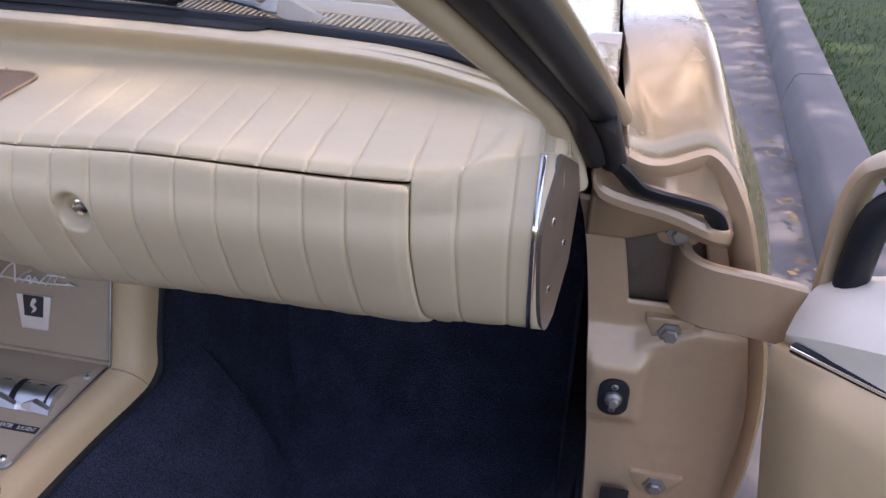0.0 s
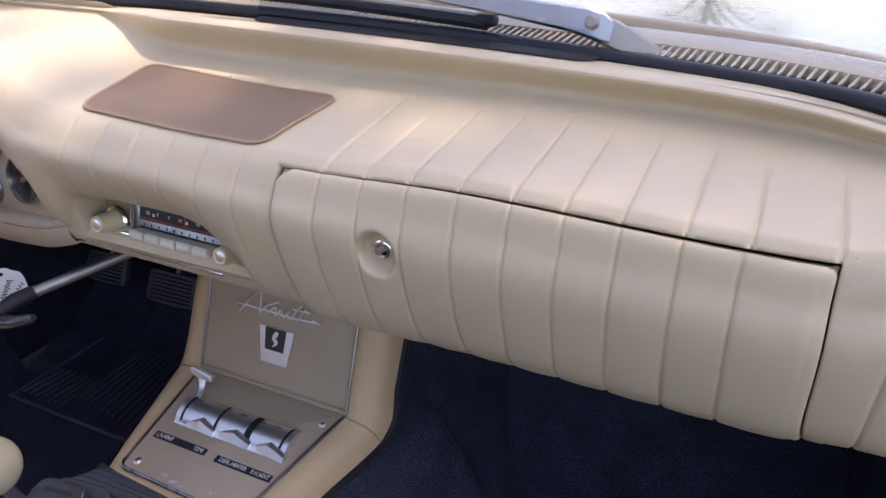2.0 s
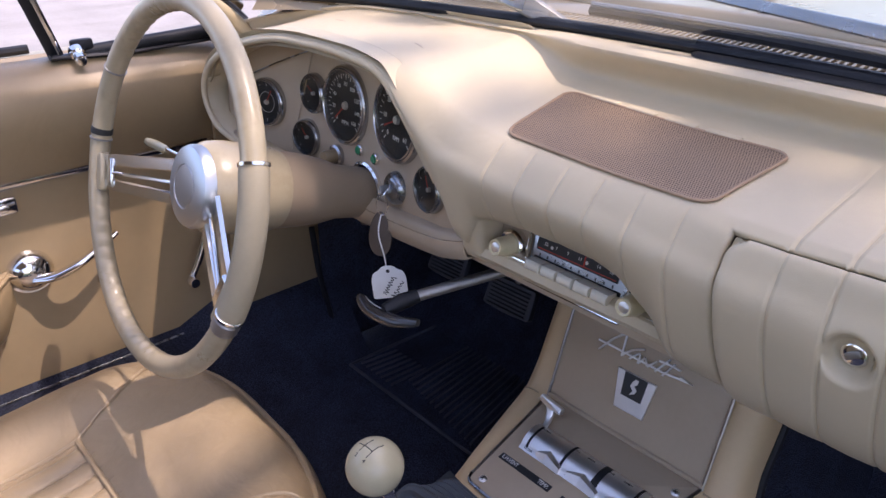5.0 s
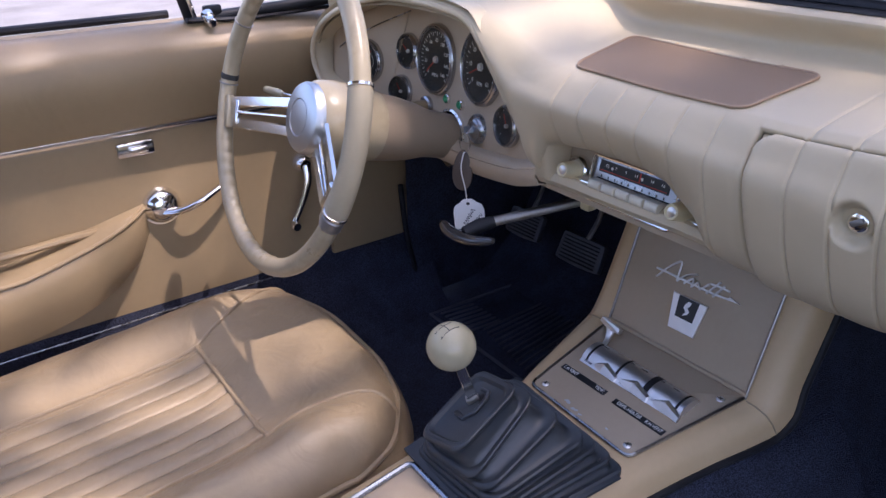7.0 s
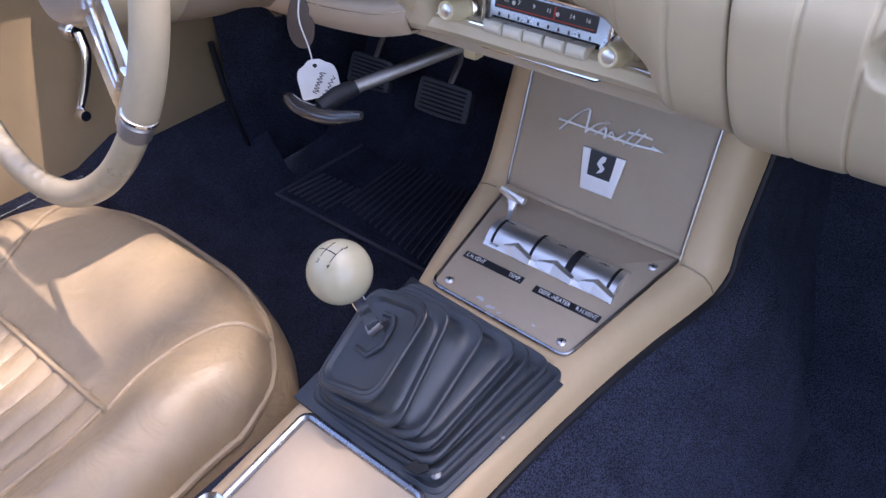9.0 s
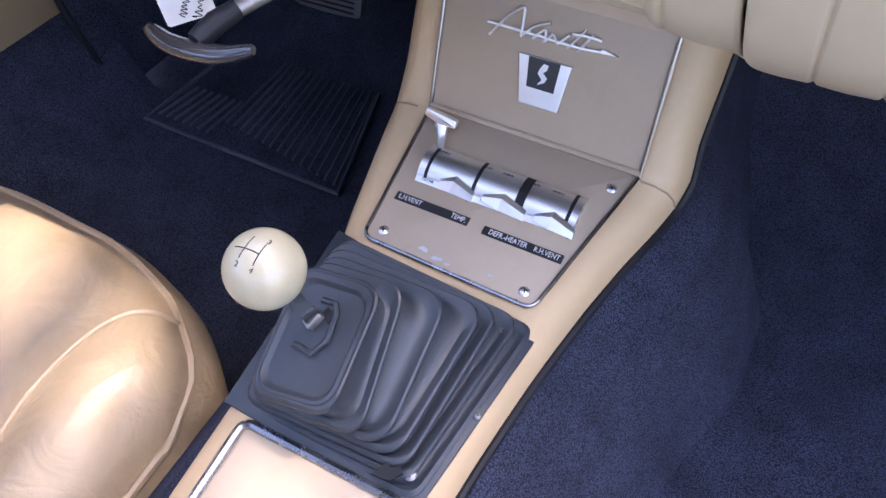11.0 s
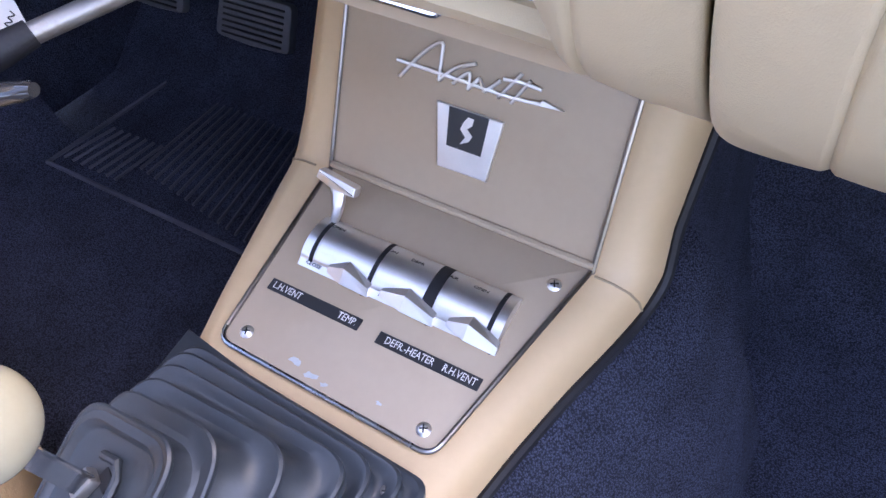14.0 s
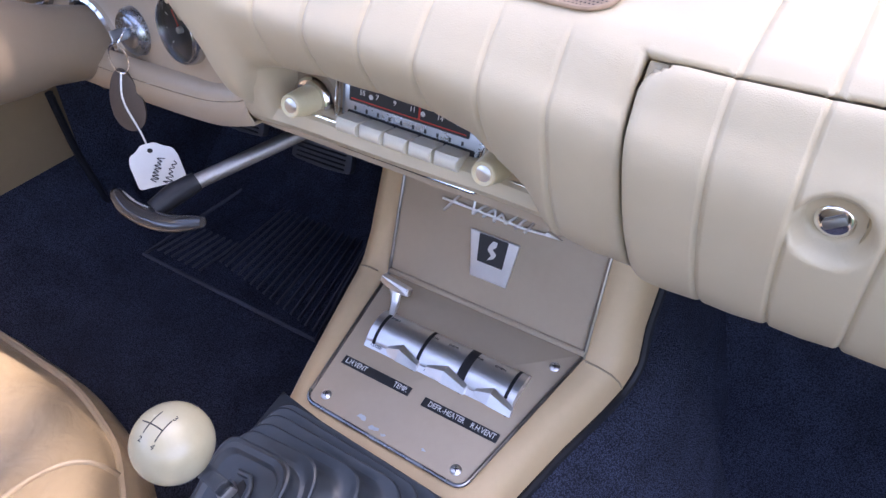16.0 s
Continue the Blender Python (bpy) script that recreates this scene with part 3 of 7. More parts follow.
# black gasket along the windscreen's base and up its sides
line = [screen(u, 0.0) + Vector((0, -0.006, 0.002 + 0.005 * (1 - u * u)**4)) for u in np.linspace(-1, 1, 61)]
part("windscreen_seal", tube(line, 0.0080, 10, flat=0.8), RUBBER, car, "black rubber windscreen gasket")
line = [screen(u, 0.0) + Vector((0, 0.006, 0.002 + 0.005 * (1 - u * u)**4)) for u in np.linspace(-1, 1, 61)]
part("seal_lip", tube(line, 0.0045, 8), RUBBER, car)
for s in (-1, 1):
    # pillars: trim inside, rubber channels outside
    inner = curve_through([(s * 0.638, 0.950, 0.832), (s * 0.629, 0.924, 0.873)] + [screen(s * 1.0, w) + Vector((s * -0.017, -0.010, -0.006)) for w in np.linspace(0.02, 1, 10)], 30)
    part("pillar_trim", tube(inner, 0.0088, 14), DASH, car, "beige painted pillar trim")
    seal = curve_through([(s * 0.650, 0.944, 0.860), (s * 0.643, 0.921, 0.882)] + [screen(s * 1.0, w) + Vector((s * -0.0005, -0.008, 0.0)) for w in np.linspace(0.02, 1, 10)], 30)
    part("pillar_gasket", tube(seal, 0.0105, 12), RUBBER, car, "black rubber door gasket on the pillar")
    seal = curve_through([(s * 0.664, 0.951, 0.855), (s * 0.657, 0.929, 0.885)] + [screen(s * 1.0, w) + Vector((s * 0.0150, -0.005, 0.001)) for w in np.linspace(0.02, 1, 10)], 30)
    part("pillar_gasket", tube(seal, 0.0110, 12), RUBBER, car)
    out = [screen(s * 1.0, w) + Vector((s * 0.0235, 0.010, 0.002)) for w in np.linspace(-0.06, 1, 16)]
    part("pillar_skin", tube(out, 0.0070, 10), BODY, car)
    out = [screen(s * 1.0, w) + Vector((s * 0.010, 0.013, 0.004)) for w in np.linspace(0.0, 1, 16)]
    part("pillar_seal", tube(out, 0.011, 10), RUBBER, car)
# roof with its lining, from the header to the rear window
roof = []
for u in np.linspace(-1, 1, 25):
    e = screen(u, 1.0)
    roof.append([(e.x * (1 + 0.03 * min(1, v * 3)), e.y - v * 1.25, e.z + 0.05 * math.sin(math.pi * (0.15 + 0.6 * v)) * (1 - 0.5 * u * u)) for v in np.linspace(0, 1, 14)])
thicken(part("roof", grid(roof), BODY, car), 0.02, 1.0)
part("headliner", grid([[(x * 0.99, y, z - 0.012) for x, y, z in r] for r in roof]), HEADLINER, car, "pale cloth roof lining")
# floor pan, tail and rear bulkhead behind the camera
rows = [[(x, y, 0.14) for y in (-1.2, 1.5)] for x in (-0.78, 0.78)]
part("underbody", grid(rows), BLACK, car)
for s in (-1, 1):
    part("sill", box((0.10, 1.75, 0.17), pose(s * 0.775, 0.08, 0.215), 0.02, 3), JAMB, car)
# rear roof pillars, out of view, added to cut light from behind
for s in (-1, 1):
    rows = []
    for i, y in enumerate(np.linspace(-0.50, -1.30, 9)):
        rows.append([(s * (0.60 - 0.01 * i), y + 0.12 * (1 - t), 0.86 + 0.43 * t - 0.02 * i * t) for t in np.linspace(0, 1, 7)])
    thicken(part("rear_pillar", grid(rows), BODY, car, "broad gold rear roof pillar"), 0.05)
# tail: deck, end panel and the wheels that carry the car
deck = [[(x, y, 0.905 - 0.10 * max(0, (-1.3 - y) / 0.75)**2 - 0.02 * (x / 0.7)**2) for y in np.linspace(-0.95, -2.05, 12)] for x in np.linspace(-0.80, 0.80, 17)]
thicken(part("rear_deck", grid(deck), BODY, car, "gold painted rear deck"), 0.02)
thicken(part("tail_panel", grid([[(x, -2.05 + 0.05 * abs(z - 0.6), z) for z in np.linspace(0.3, 0.80, 8)] for x in np.linspace(-0.80, 0.80, 9)]), BODY, car), 0.02)
for s in (-1, 1):
    thicken(part("rear_wing", grid([[(s * (0.82 - 0.02 * abs(z - 0.6)), y, z) for z in np.linspace(0.34, 0.885 if y > -1.4 else 0.80, 9)] for y in np.linspace(-0.35, -2.05, 14)]), BODY, car), 0.02)
    for y in (1.72, -1.15):
        hubm = facing((s * 0.70, y, 0.32), (s, 0, 0))
        tyre = part("wheel", lathe([(0.19, -0.09), (0.27, -0.095), (0.312, -0.08), (0.32, -0.05), (0.32, 0.05), (0.312, 0.08), (0.27, 0.095), (0.19, 0.09)], hubm, 36), RUBBER, car, "black rubber tyre")
        part("rim", lathe([(0.0, 0.075), (0.06, 0.08), (0.10, 0.06), (0.17, 0.065), (0.192, 0.088), (0.192, -0.06)], hubm, 32), WIPER, tyre)
part("rear_bulkhead", box((1.5, 0.05, 0.75), pose(0, -0.85, 0.5), 0.02), DOORV, car)

# ---- passenger's hinge pillar ----
post = thing("hinge_pillar", "gold painted door hinge pillar with a check strap hole", "door pillar")


def jamb_y(x, z):
    """The face of the pillar, with a step under the hinge and a raised pad for the wedge."""
    y = 0.983 - 0.03 * max(0, (x - 0.80) / 0.05)**2
    edge = 0.655 + 0.028 * max(0, min(1, (x - 0.71) / 0.06)) if x > 0.70 else 0.655
    k = 1 / (1 + math.exp((z - edge) / 0.0035))
    y += 0.016 * (1 - k)
    pad = 1 / (1 + math.exp((max(abs(x - 0.695) - 0.028, abs(z - 0.600) - 0.038)) / 0.003))
    return y - 0.012 * pad


POST_LEFT = pchip([0.28, 0.435, 0.652, 0.776, 0.80], [0.69, 0.684, 0.665, 0.647, 0.640])
POST_RIGHT = pchip([0.28, 0.36, 0.474, 0.573, 0.656, 0.728, 0.793, 0.80], [0.78, 0.797, 0.821, 0.824, 0.814, 0.796, 0.775, 0.772])


def in_hole(p):
    """Whether a place of the pillar's face lies in the opening behind the hinge strap."""
    t = (p.x - POST_LEFT(p.z)) / (POST_RIGHT(p.z) - POST_LEFT(p.z))
    return 0.265 < t < 0.80 and 0.694 < p.z < 0.768 and p.y < 1.0


rows = []
for z in np.linspace(0.28, 0.80, 90):
    left, right = POST_LEFT(z), POST_RIGHT(z)
    r = []
    for t in np.linspace(0, 1, 50):
        x = left + (right - left) * t
        r.append((x, jamb_y(x, z), z))
    rows.append([(left - 0.002, 1.05, z), (left - 0.001, r[0][1] + 0.008, z)] + r + [(right + 0.006, r[-1][1] + 0.02, z), (right + 0.004, 1.10, z)])
bm = grid(rows)
gone = [f for f in bm.faces if in_hole(f.calc_center_median())]
bmesh.ops.delete(bm, geom=gone, context='FACES')
thicken(part("pillar_face", bm, JAMB, post), 0.004, -1)
# dark-coloured block behind the opening, in place of the shade inside
part("strap_pocket", box((0.10, 0.10, 0.09), pose(0.733, 1.06, 0.73), 0.004), ENDPLATE, post, "dark block standing for the shaded recess behind the hinge")
# ledge above the pillar, under the wing's curled edge
FLANGE_Z = pchip([q[0] for q in WING_END[:9]], [q[2] for q in WING_END[:9]])
FLANGE_Y = pchip([q[0] for q in WING_END[:9]], [q[1] for q in WING_END[:9]])
RIDGE = pchip([0.62, 0.650, 0.658, 0.680, 0.714, 0.748, 0.776], [0.846, 0.836, 0.826, 0.818, 0.811, 0.799, 0.785])
rows = []
for x in np.linspace(0.650, 0.774, 40):
    fz, fy, rz = FLANGE_Z(x), FLANGE_Y(x), RIDGE(x)
    end = max(0, (x - 0.745) / 0.03)
    ry = 0.958 + 0.022 * end**2
    low = 0.768 + 0.014 * max(0, min(1, (x - 0.69) / 0.04))
    hollow = min(fz - 0.012, rz + 0.012)
    rows.append([(x, fy + 0.012, fz - 0.001), (x, fy + 0.002, fz), (x, fy - 0.001, fz - 0.004), (x, fy + 0.003, max(hollow, fz - 0.016)), (x, max(ry + 0.02, fy - 0.002), hollow), (x, ry + 0.012, rz + 0.006), (x, ry + 0.003, rz + 0.003), (x, ry, rz - 0.002), (x, ry + 0.001, rz - 0.009), (x, ry + 0.012, rz - 0.019), (x, 0.984, low + 0.003), (x, 0.996, low - 0.006)])
thicken(part("ledge", grid(rows), JAMB, post), 0.003, -1)
pts = curve_through(WING_END[2:], 70)
rows = []
for i, q in enumerate(pts):
    d = (pts[min(i + 1, 69)] - pts[max(i - 1, 0)])
    inward = Vector((d.z, 0, -d.x)).normalized()
    inward = inward if inward.dot(Vector((0.72, 0, 0.62)) - q) > 0 else -inward
    rows.append([q + inward * 0.024 + Vector((0, 0.012, 0)), q + inward * 0.017 + Vector((0, 0.004, 0)), q + inward * 0.010 - Vector((0, 0.002, 0)), q + inward * 0.003 - Vector((0, 0.003, 0)), q - inward * 0.001 + Vector((0, 0.001, 0)), q - inward * 0.001 + Vector((0, 0.012, 0))])
thicken(part("wing_edge", grid(rows), JAMB, post, "folded edge of the wing"), 0.003, -1)
strip_line = curve_through([(0.648, 0.935, 0.880), (0.660, 0.948, 0.858), (0.674, 0.956, 0.843), (0.688, 0.957, 0.830), (0.705, 0.957, 0.825), (0.730, 0.957, 0.821), (0.749, 0.959, 0.815), (0.757, 0.962, 0.802)], 30)
part("rubber_strip", tube(strip_line, [0.0135 - 0.003 * abs(i / 29 - 0.4) for i in range(30)], 10, flat=0.4), RUBBER, post, "worn black rubber strip with a cut end")
# hinge strap that carries the door
arm = curve_through([(0.738, 1.04, 0.738), (0.738, 0.995, 0.737), (0.742, 0.972, 0.736), (0.760, 0.958, 0.735), (0.80, 0.950, 0.735), (0.835, 0.945, 0.733)], 30)
loops = []
for i, p in enumerate(arm):
    d = (arm[min(i + 1, 29)] - arm[max(i - 1, 0)]).normalized()
    s = d.cross(Vector((0, 0, 1))).normalized() * 0.0055
    h = Vector((0, 0, 0.034 - 0.004 * i / 29))
    loops.append([p + s + h * 0.92, p + s * 0.6 + h, p - s * 0.6 + h, p - s + h * 0.92, p - s - h * 0.92, p - s * 0.6 - h, p + s * 0.6 - h, p + s - h * 0.92])
part("hinge_strap", loft(loops), JAMB, post, "gold painted curved hinge strap")
for x, z, w in ((0.741, 0.668, 0.026), (0.732, 0.776, 0.03), (0.755, 0.478, 0.03)):
    bm = slab(rounded([(-w, 0.012), (w, 0.012), (w * 0.5, -0.016), (-w * 0.5, -0.016)], 0.007), facing((x, 0.990 if z > 0.6 else 0.978, z + 0.004), (0, -1, 0)), 0.012, 0.002)
    part("hinge_plate", bm, JAMB, post)
    m = facing((x, 0.9895 if z > 0.6 else 0.9775, z), (0, -1, 0.05))
    bolt = part("bolt", lathe([(0.0, 0.008), (0.006, 0.0078), (0.0075, 0.0065), (0.0075, 0.0025), (0.012, 0.0022), (0.0125, 0.0), (0.0125, -0.004)], m, 6), STEEL, post, "rusty steel hexagon bolt")
part("jamb_slot", box((0.03, 0.004, 0.035), pose(0.715, 0.972, 0.452), 0.001), BLACK, post)
plate = part("wedge_plate", slab(round_rect(0.030, 0.044, 0.0135), facing((0.697, 0.967, 0.597), (0, -1, 0)), 0.006, 0.001), RUBBER, post, "black oval wedge plate")
part("wedge_stud", lathe([(0, 0.012), (0.004, 0.0115), (0.0055, 0.009), (0.0045, 0.006), (0.008, 0.004), (0.009, 0.0)], facing((0.697, 0.967, 0.597), (0, -1, 0.1)), 18), STEEL, plate, "steel stud")
for dz in (-0.014, 0.014):
    screw(facing((0.697, 0.967, 0.597 + dz), (0, -1, 0)), 0.004, post, STEEL)

# ---- passenger's door, standing open ----
door = thing("passenger_door", "open car door with cream upper and tan lower trim", "car door")
hinge = Vector((0.835, 0.94, 0))
way = Vector((math.sin(radians(52)), -math.cos(radians(52)), 0))
face = Vector((-way.y, way.x, 0)) * -1
face = face if face.dot(Vector((0.6, 0.3, 0)) - hinge) > 0 else -face


def door_at(s, d, z):
    """s metres along the open door, d metres towards the seat from its middle."""
    p = hinge + way * s + face * d
    return Vector((p.x, p.y, z))


def door_sheet(s0, s1, z0, z1, d, bulge, slope=0.0, lip=0.012, rake=0.0):
    rows = []
    for i in range(19):
        s = s0 + (s1 - s0) * i / 18
        r = []
        for j in range(13):
            z = z0 + (z1 - z0) * j / 12
            at = s + rake * (z1 - z) * (1 - (s - s0) / (s1 - s0))
            e = min(s - s0, s1 - s, z - z0, z1 - z)
            r.append(door_at(at, d + bulge * (1 - math.exp(-e / lip)) - slope * (z - z0), z))
        rows.append(r)
    return grid(rows)


part("core", box((0.88, 0.06, 0.50), Matrix.Translation(door_at(0.55, -0.01, 0.50)) @ pose(0, 0, 0, 0, 0, math.degrees(math.atan2(way.y, way.x))), 0.015), JAMB, door)
thicken(part("lower_trim", door_sheet(0.0, 0.98, 0.26, 0.722, 0.022, 0.012, rake=0.19), TRIM, door, "tan vinyl lower door trim"), 0.02)
rows = []
for i in range(24):
    s = 0.96 * i / 23
    k = 1 - math.exp(-s / 0.03)
    h = 0.75 + 0.058 * (1 - math.exp(-s / 0.10))
    rows.append([door_at(s, -0.04, h + 0.012), door_at(s, -0.02, h + 0.014), door_at(s, 0.0, h + 0.011), door_at(s, 0.016 + 0.01 * k, h - 0.004), door_at(s, 0.024 + 0.014 * k, h - 0.02), door_at(s, 0.022 + 0.014 * k, 0.733), door_at(s, 0.022 + 0.013 * k, 0.722), door_at(s, 0.0, 0.715)])
thicken(part("upper_pad", grid(rows), CREAM, door, "cream padded upper door trim"), 0.006, -1)
part("bright_strip", box((0.95, 0.008, 0.010), Matrix.Translation(door_at(0.485, 0.032, 0.727)) @ pose(0, 0, 0, 0, 0, math.degrees(math.atan2(way.y, way.x))), 0.003), RUBBER, door, "dark moulding with a bright edge")
part("strip_edge", box((0.95, 0.003, 0.003), Matrix.Translation(door_at(0.485, 0.0355, 0.7285)) @ pose(0, 0, 0, 0, 0, math.degrees(math.atan2(way.y, way.x))), 0.001), CHROME, door)
vent = [door_at(0.0, -0.035, 0.75), door_at(0.0, -0.035, 0.845), door_at(0.02, -0.035, 0.876), door_at(0.07, -0.035, 0.892), door_at(0.16, -0.035, 0.902), door_at(0.30, -0.035, 0.915)]
part("window_frame", tube(curve_through(vent, 24), 0.020, 10, flat=0.5), JAMB, door, "gold painted window surround")
vent = [p + face * 0.014 + way * 0.022 - Vector((0, 0, 0.022)) for p in vent]
part("window_gasket", tube(curve_through(vent, 24), 0.013, 10), RUBBER, door, "black rubber quarter-light gasket")
part("latch", tube(curve_through([door_at(0.06, 0.0, 0.822), door_at(0.09, -0.004, 0.842), door_at(0.13, -0.012, 0.85), door_at(0.17, -0.02, 0.848)], 12), [0.012 - 0.0006 * i for i in range(12)], 8, flat=0.5), RUBBER, door, "black quarter-light latch")


# ---- wipers ----
def wiper(shift, turn, label):
    """An arm with a wedge-shaped foot, and its blade; shift moves it along the screen's foot."""
    w = thing("wiper", label, "wiper")
    m = Matrix.Translation(shift) @ Matrix.Translation((0.37, 1.07, 0.92)) @ pose(0, 0, 0, 0, 0, turn) @ Matrix.Translation((-0.37, -1.07, -0.92))

    def bar(points, tall, thick):
        loops = []
        for q, h, t in zip(curve_through(points, len(tall)), tall, thick):
            u, v = Vector((0.1, 0.30, 0.95)) * h, Vector((0, -0.95, 0.30)) * t
            loops.append([m @ (q + u * 0.8 + v), m @ (q + u + v * 0.5), m @ (q + u - v), m @ (q - u - v), m @ (q - u + v * 0.5), m @ (q - u * 0.8 + v)])
        return loft(loops)

    part("foot", bar([(0.376, 1.074, 0.915), (0.350, 1.062, 0.930), (0.322, 1.056, 0.942)], [0.009, 0.010, 0.0115, 0.0115], [0.006, 0.006, 0.006, 0.004]), STEEL, w, "cast metal wiper foot, pitted")
    arm_ob = part("arm", bar([(0.338, 1.056, 0.937), (0.318, 1.053, 0.944), (0.279, 1.053, 0.948), (0.193, 1.053, 0.955), (0.06, 1.052, 0.966), (-0.05, 1.05, 0.975)], [0.009, 0.0115, 0.0115, 0.010, 0.0085, 0.007, 0.006, 0.005, 0.0045, 0.004], [0.004] * 10), WIPER, w, "bright metal wiper arm")
    part("rivet", lathe([(0, 0.004), (0.004, 0.0035), (0.006, 0.001), (0.006, -0.002)], m @ facing((0.322, 1.049, 0.945), (0, -0.95, 0.3)), 14), STEEL, arm_ob)
    part("pivot", lathe([(0.0, 0.012), (0.009, 0.010), (0.012, 0.004), (0.013, -0.015)], m @ facing((0.376, 1.076, 0.912), (0.1, 0.2, 1)), 18), STEEL, w)
    line = [m @ Vector(q) for q in ((0.228, 1.058, 0.934), (0.126, 1.061, 0.938), (0.04, 1.062, 0.940), (-0.05, 1.062, 0.941), (-0.14, 1.058, 0.942))]
    part("blade", tube(curve_through(line, 20), 0.0055, 8), RUBBER, w, "black rubber blade")
    part("blade_rail", tube([q + Vector((0, 0.001, 0.006)) for q in curve_through(line, 20)], 0.003, 8), STEEL, w)
    part("blade_end", lathe([(0, 0.010), (0.005, 0.008), (0.007, 0.0), (0.005, -0.010), (0, -0.011)], facing(line[0] + Vector((0, 0, 0.004)), (1, -0.1, 0)), 12), RUBBER, w)


wiper((0, 0, 0), 0, "bright wiper arm with black blade parked on the glass")
wiper((-0.56, -0.005, 0.003), 4, "bright wiper arm on the driver's side of the glass")

# ---- dashboard ----
dash = thing("dashboard", "beige padded vinyl dashboard with stitched ribs", "dashboard")
DX = [-0.665, -0.634, -0.566, -0.465, -0.383, -0.321, -0.256, -0.231, -0.193, -0.158, -0.150, -0.140, -0.128, -0.118, -0.085, -0.046, 0.0, 0.045, 0.060, 0.082, 0.10, 0.148, 0.30, 0.45, 0.53, 0.612]
# height of the pad's lower edge: the rim of the instrument hood, the arch over the radio, then the foot of the face
LOW = pchip(DX, [0.80, 0.834, 0.866, 0.891, 0.897, 0.897, 0.890, 0.867, 0.819, 0.754, 0.734, 0.732, 0.750, 0.768, 0.775, 0.778, 0.778, 0.770, 0.757, 0.740, 0.714, 0.712, 0.718, 0.720, 0.722, 0.733])
LOW_Y = pchip([-0.665, -0.2, -0.145, -0.11, 0.0, 0.09, 0.2, 0.53, 0.612], [0.872, 0.870, 0.890, 0.884, 0.885, 0.893, 0.890, 0.885, 0.876])
MID_Y = pchip([-0.665, -0.3, -0.2, -0.14, 0.0, 0.14, 0.23, 0.35, 0.52, 0.612], [0.874, 0.874, 0.864, 0.858, 0.855, 0.850, 0.848, 0.843, 0.838, 0.843])
MID_Z = pchip([-0.665, -0.634, -0.566, -0.465, -0.383, -0.321, -0.266, -0.203, -0.149, 0.0, 0.14, 0.35, 0.52, 0.612], [0.81, 0.8395, 0.870, 0.8945, 0.9005, 0.901, 0.896, 0.852, 0.818, 0.818, 0.806, 0.806, 0.81, 0.828])
TOP_Y = pchip([-0.665, -0.3, -0.15, 0.0, 0.142, 0.3, 0.52, 0.612], [0.885, 0.890, 0.886, 0.884, 0.873, 0.862, 0.849, 0.874])
TOP_Z = pchip([-0.665, -0.634, -0.566, -0.465, -0.3, -0.22, -0.14, -0.11, 0.0, 0.142, 0.3, 0.52, 0.612], [0.82, 0.847, 0.876, 0.899, 0.905, 0.888, 0.8545, 0.8515, 0.852, 0.854, 0.865, 0.870, 0.882])
VAL_Z = pchip([-0.665, -0.6, -0.45, -0.22, -0.16, -0.13, 0.0, 0.12, 0.45, 0.612], [0.845, 0.875, 0.907, 0.908, 0.886, 0.880, 0.880, 0.883, 0.894, 0.900])
RIM = pchip([-0.665, -0.6, -0.5, -0.35, -0.14, 0.0, 0.2, 0.39, 0.487, 0.554, 0.612], [0.90, 0.965, 1.015, 1.05, 1.058, 1.055, 1.048, 1.03, 1.004, 0.965, 0.892])
RIM_Z = pchip([-0.665, -0.6, -0.45, 0.45, 0.612], [0.872, 0.892, 0.914, 0.917, 0.908])
SEAMS = [-0.093, -0.055, -0.016, 0.021, 0.06, 0.099, 0.179, 0.216, 0.253, 0.292, 0.330, 0.366, 0.402, 0.440, 0.476, 0.521, 0.558, 0.595]


@functools.lru_cache(maxsize=None)
def dash_line(x):
    """The pad's section at x: from the windscreen over the top and down the face."""
    yr, zr = RIM(x), RIM_Z(x)
    span = yr - TOP_Y(x)
    k = min(1, max(0, (x + 0.17) / 0.05)) * min(1, max(0, (0.60 - x) / 0.06))
    return [Vector((x, yr + 0.012, zr + 0.001)), Vector((x, yr - span * (0.14 + 0.07 * k), zr - 0.0005)), Vector((x, yr - span * (0.19 - 0.03 * k), VAL_Z(x) + 0.001 - 0.002 * k)), Vector((x, TOP_Y(x) + span * 0.16, TOP_Z(x) + (VAL_Z(x) - TOP_Z(x)) * 0.26)), Vector((x, TOP_Y(x), TOP_Z(x))),
            Vector((x, MID_Y(x), MID_Z(x) + 0.55 * (TOP_Z(x) - MID_Z(x)))) + Vector((0, 0.35 * (TOP_Y(x) - MID_Y(x)), 0)), Vector((x, MID_Y(x), MID_Z(x))),
            Vector((x, MID_Y(x) * 0.55 + LOW_Y(x) * 0.45, MID_Z(x) * 0.3 + LOW(x) * 0.7)), Vector((x, LOW_Y(x), LOW(x))), Vector((x, LOW_Y(x) + 0.022, LOW(x) + 0.001))]


def on_dash(x, s):
    """A point of the pad; s counts the section's points, 4 is the front edge of the top."""
    p = dash_line(x)
    i = min(int(s), len(p) - 2)
    t = s - i
    a, b, c, d = p[max(i - 1, 0)], p[i], p[i + 1], p[min(i + 2, len(p) - 1)]
    return 0.5 * ((2 * b) + (c - a) * t + (2 * a - 5 * b + 4 * c - d) * t * t + (3 * b - a - 3 * c + d) * t**3)


